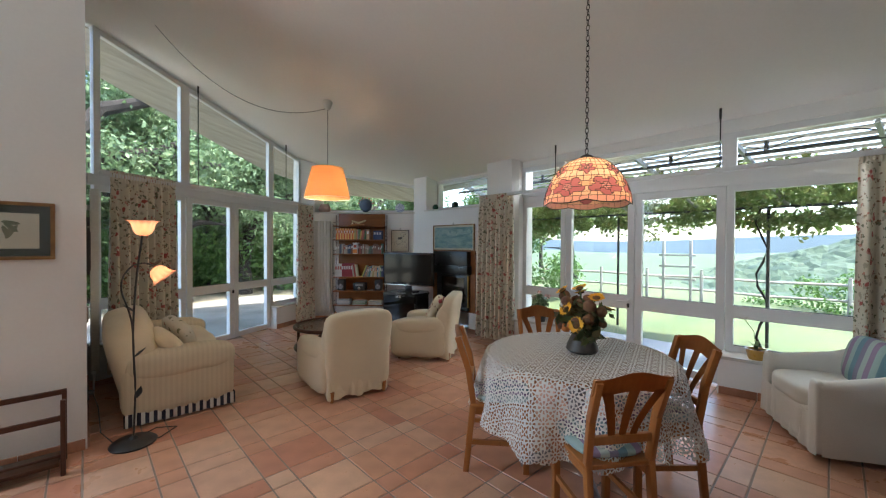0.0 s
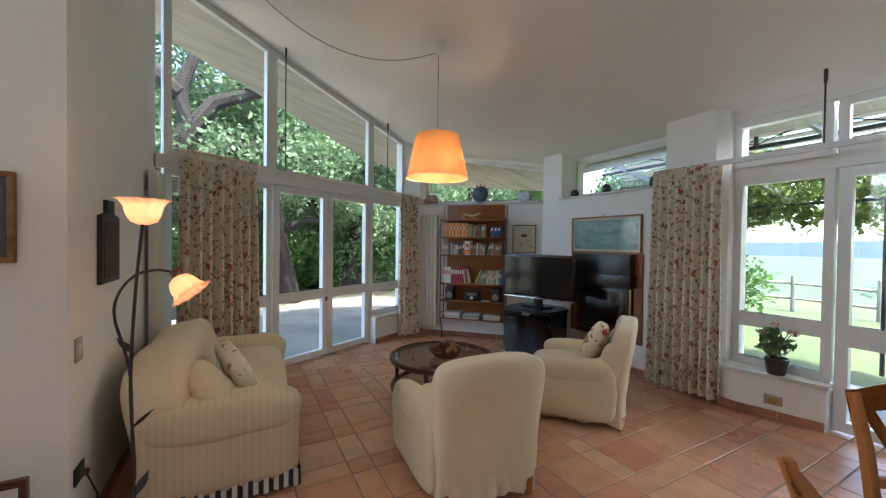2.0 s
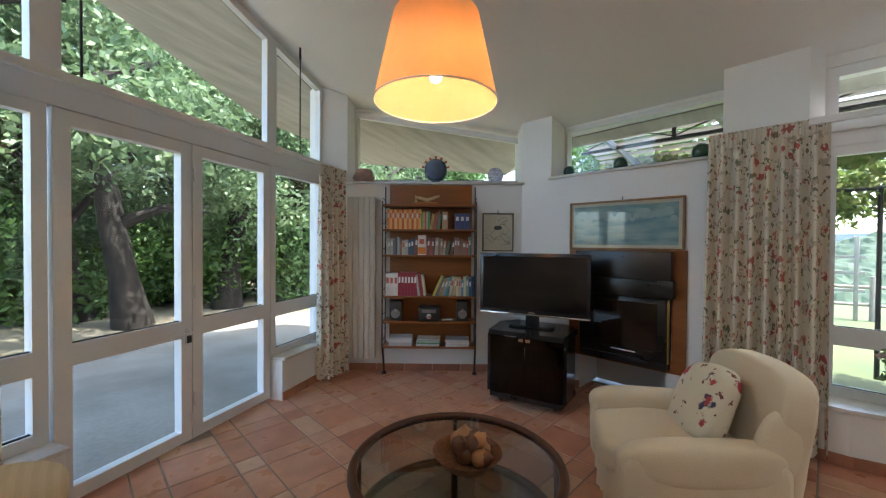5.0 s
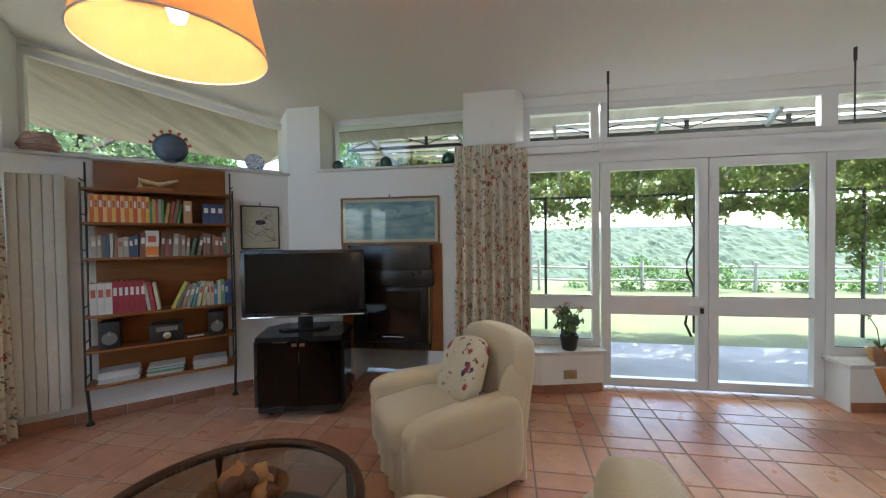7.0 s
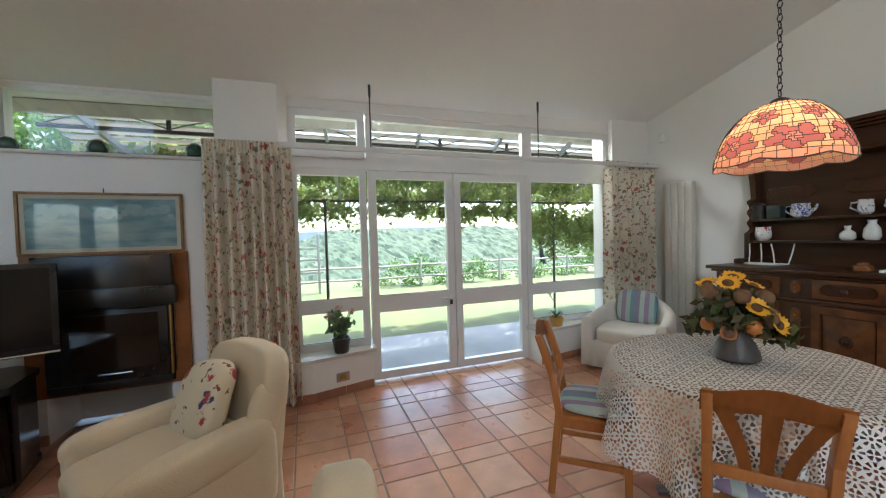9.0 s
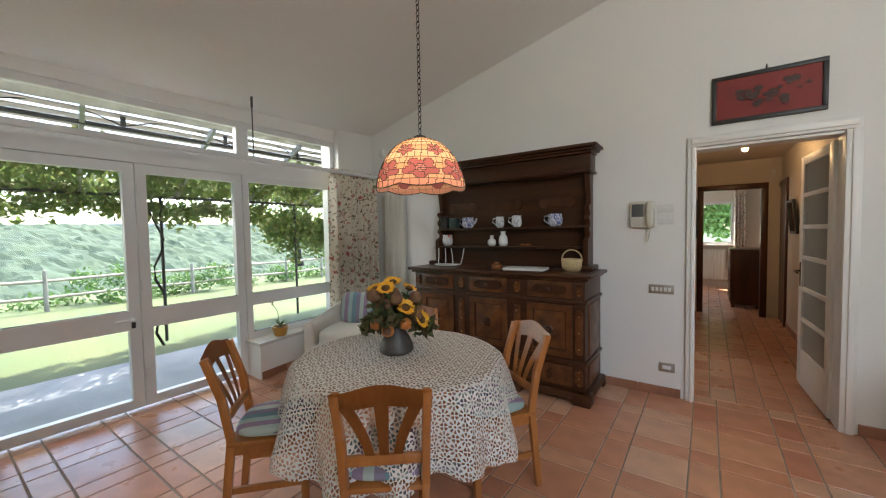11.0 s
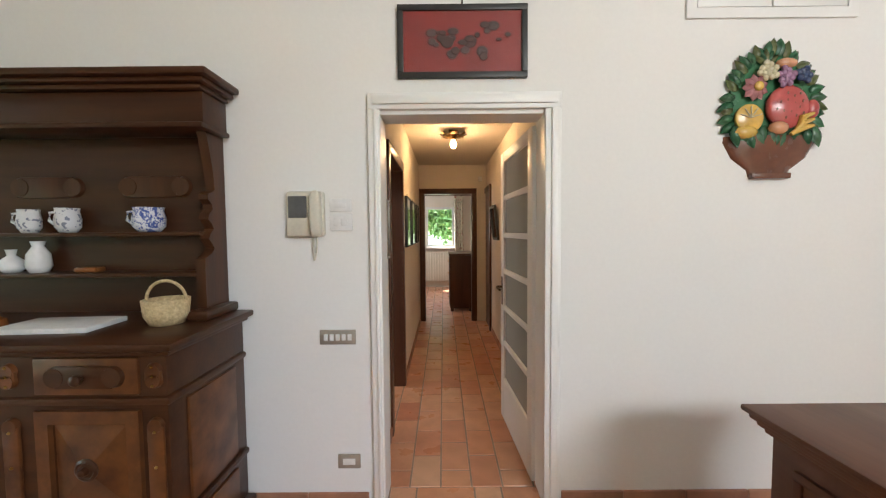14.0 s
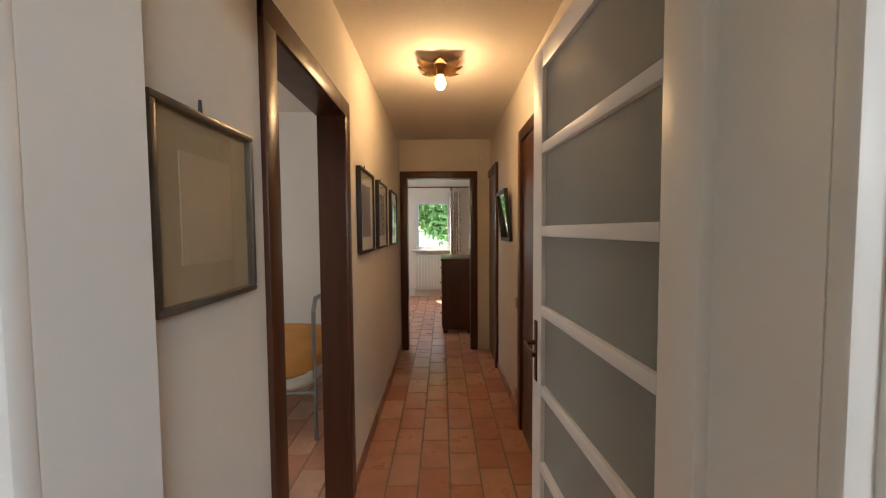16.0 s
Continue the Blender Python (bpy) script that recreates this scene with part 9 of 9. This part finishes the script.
# far bedroom: window, radiator, chest, curtain
window("window_bedroom", pose(0.25, -8.97, 0), 0.0, 0.74, 1.03, 2.08, 0.06, "white window onto green trees")
structure("window_sill_bedroom", box(BM(), 0.15, -8.93, 0.99, 1.09, -8.80, 1.025, None, 0.005), M_MARBLE, "stone window sill", True)
radiator(pose(0.70, -8.92, 0), 9, 0.60, 0.16, 0.90, "low white radiator under the bedroom window")
chd = thing("chest_of_drawers", (0.22, -6.35, 0), "dark mahogany chest of drawers", "chest of drawers")
part("body", box(BM(), -0.22, -0.45, 0.06, 0.20, 0.45, 1.02, None, 0.006), M_DOORW, chd)
part("top", box(BM(), -0.24, -0.47, 1.02, 0.22, 0.47, 1.05, None, 0.006), M_DOORW, chd)
for k in range(4):
    dwr = part("drawer", box(BM(), 0.198, -0.42, 0.10 + 0.23 * k, 0.212, 0.42, 0.31 + 0.23 * k, None, 0.004), M_DOORW, chd)
    part("knob", rod(BM(), (0.21, 0, 0.20 + 0.23 * k), (0.235, 0, 0.20 + 0.23 * k), 0.014, 0.018, 12), M_BRASS, dwr)
for x in (-0.18, 0.16):
    for y in (-0.40, 0.40):
        part("foot", box(BM(), x - 0.03, y - 0.03, 0, x + 0.03, y + 0.03, 0.06), M_DOORW, chd, smooth=False)
curtain(((0.25, -8.80), (0.02, -8.80)), 2.36, 4, "narrow floral curtain at the bedroom window", 9, 0.9)
bmr = thing("curtain_pole", (0, 0, 0), "thin dark curtain pole over the bedroom window", "curtain pole")
part("pole", rod(BM(), (-0.2, -8.80, 2.37), (1.5, -8.80, 2.37), 0.012, 0.012, 10), M_DOORW, bmr)
for x in (-0.1, 1.4):
    part("bracket", rod(BM(), (x, -8.92, 2.37), (x, -8.80, 2.37), 0.008, 0.008, 8), M_DOORW, bmr)

# ---- skirting and floor tiles, last ----


def inside(x, y, poly):
    n, c = len(poly), False
    for i in range(n):
        (x0, y0), (x1, y1) = poly[i], poly[(i + 1) % n]
        if (y0 > y) != (y1 > y) and x < (x1 - x0) * (y - y0) / (y1 - y0) + x0:
            c = not c
    return c


base = structure("baseboard", box(BM(), 4.52, -0.84, 0.0, 4.569, -0.64, 0.07), M_SKIRT, "terracotta skirting tiles")
SK = [((4.57, YS + 0.005), (0.94, YS + 0.005)), ((-0.09, YS + 0.005), (-2.1, YS + 0.005)), ((-0.10, 3.465), (-2.0, 3.465)), ((-0.085, 5.2), (-0.085, 3.48)),
      ((4.41, 2.93), (4.41, 3.16)), ((4.435, 3.62), (4.435, 3.99)), ((4.425, 4.72), (4.41, 5.37)), ((4.40, 0.63), (4.575, -0.53)), ((4.555, 2.41), (4.41, 2.94)),
      ((XL - 0.004, -2.76), (XL - 0.004, YE)), ((XL - 0.004, -1.30), (XL - 0.004, -1.78)), ((XR + 0.004, YE), (XR + 0.004, -5.1)), ((XR + 0.004, -4.55), (XR + 0.004, -3.43)), ((XR + 0.004, -2.47), (XR + 0.004, -1.3))]
SK.append((tuple((BM0 @ Vector((0.02, -0.004, 0)))[:2]), tuple((BM0 @ Vector((1.86, -0.004, 0)))[:2])))
SK.append((tuple((GM @ Vector((2.575, -0.154, 0)))[:2]), tuple((GM @ Vector((3.2, -0.154, 0)))[:2])))
skm = {}
for (xa, ya), (xb, yb) in SK:
    d = Vector((xb - xa, yb - ya, 0))
    L = d.length
    n = max(1, round(L / 0.33))
    w = round(L / n - 0.004, 3)
    if w not in skm:
        skm[w] = mesh_of("skirting_tile", box(BM(), 0, -0.007, 0, w, 0.007, 0.075, None, 0.003, 1), M_SKIRT)
    a = math.atan2(d.y, d.x)
    for i in range(n):
        ob = new("skirting_tile", skm[w])
        ob.parent = base
        ob.matrix_basis = pose(xa + d.x * i / n, ya + d.y * i / n, 0.001, 0, 0, math.degrees(a))

MOD, BIG, SML, J = 0.482, 0.322, 0.146, 0.007
tm = {}


def tile_mesh(w, h):
    k = (round(w, 3), round(h, 3))
    if k not in tm:
        bm = BM()
        lo = [bm.verts.new(p) for p in ((-w / 2, -h / 2, -0.006), (w / 2, -h / 2, -0.006), (w / 2, h / 2, -0.006), (-w / 2, h / 2, -0.006))]
        c = 0.004
        hi = [bm.verts.new(p) for p in ((-w / 2 + c, -h / 2 + c, 0), (w / 2 - c, -h / 2 + c, 0), (w / 2 - c, h / 2 - c, 0), (-w / 2 + c, h / 2 - c, 0))]
        bm.faces.new(hi)
        for i in range(4):
            bm.faces.new((lo[i], lo[(i + 1) % 4], hi[(i + 1) % 4], hi[i]))
        tm[k] = mesh_of("tile", bm, M_TILE)
    return tm[k]


ROOM = [(-4.55, -1.28), (4.74, -1.28), (4.74, 5.4), (4.6, 5.55), (3.2, 7.05), (2.80, 6.86), (-0.1, 5.31), (-0.1, 3.48), (-4.55, 3.48)]
spots = []
for i in range(-11, 12):
    for j in range(-6, 18):
        x, y = i * MOD + 0.05 + 0.0, j * MOD + 0.03
        for w, h, dx, dy in ((BIG, BIG, 0, 0), (SML, BIG, (BIG + SML) / 2 + J, 0), (BIG, SML, 0, (BIG + SML) / 2 + J), (SML, SML, (BIG + SML) / 2 + J, (BIG + SML) / 2 + J)):
            spots.append((x + dx, y + dy, w, h))
CORR = [(XR - 0.9, -8.9), (2.47, -8.9), (2.47, -5.3), (XL, -5.3), (XL, -4.6), (4.4, -4.6), (4.4, -1.3), (XL, -1.24), (XR, -1.24), (XR, -5.3), (XR - 0.9, -5.3)]
r2 = random.Random(77)
cspots = []
for i in range(-5, 26):
    x = XR + 0.18 * i + 0.09
    if i % 2:
        cspots.append((x, -1.325, 0.173, 0.145))
    for j in range(27):
        cspots.append((x, -1.252 - 0.149 - 0.305 * j - (0.1525 if i % 2 else 0), 0.173, 0.298))
rest_v, rest_f = [], []
count = 0
for sp, poly, lim in ((spots, ROOM, 1), (cspots, CORR, 2)):
    for x, y, w, h in sp:
        if not (inside(x, y, poly) or (lim == 1 and inside(x, y, [(a * 1.02, b * 1.02) for a, b in poly]))):
            continue
        near = (0.2 < x < 3.4 and -1.0 < y < 4.9) if lim == 1 else (y > -2.3 and x < 0.9)
        if near and count < 340:
            ob = new("tile", tile_mesh(w, h))
            ob.parent = floor
            ob.matrix_basis = pose(x, y, 0.0, r2.uniform(-0.12, 0.12), r2.uniform(-0.12, 0.12), r2.uniform(-0.25, 0.25))
            count += 1
        else:
            k = len(rest_v)
            c = 0.004
            rest_v += [(x - w / 2, y - h / 2, -0.006), (x + w / 2, y - h / 2, -0.006), (x + w / 2, y + h / 2, -0.006), (x - w / 2, y + h / 2, -0.006),
                       (x - w / 2 + c, y - h / 2 + c, 0), (x + w / 2 - c, y - h / 2 + c, 0), (x + w / 2 - c, y + h / 2 - c, 0), (x - w / 2 + c, y + h / 2 - c, 0)]
            rest_f += [(k + 4, k + 5, k + 6, k + 7), (k, k + 1, k + 5, k + 4), (k + 1, k + 2, k + 6, k + 5), (k + 2, k + 3, k + 7, k + 6), (k + 3, k, k + 4, k + 7)]
me = bpy.data.meshes.new("tiles")
me.from_pydata(rest_v, [], rest_f)
me.materials.append(M_TILE2)
tl = new("tiles", me)
tl.parent = floor
tagged(tl, "", "", "", "stuff")
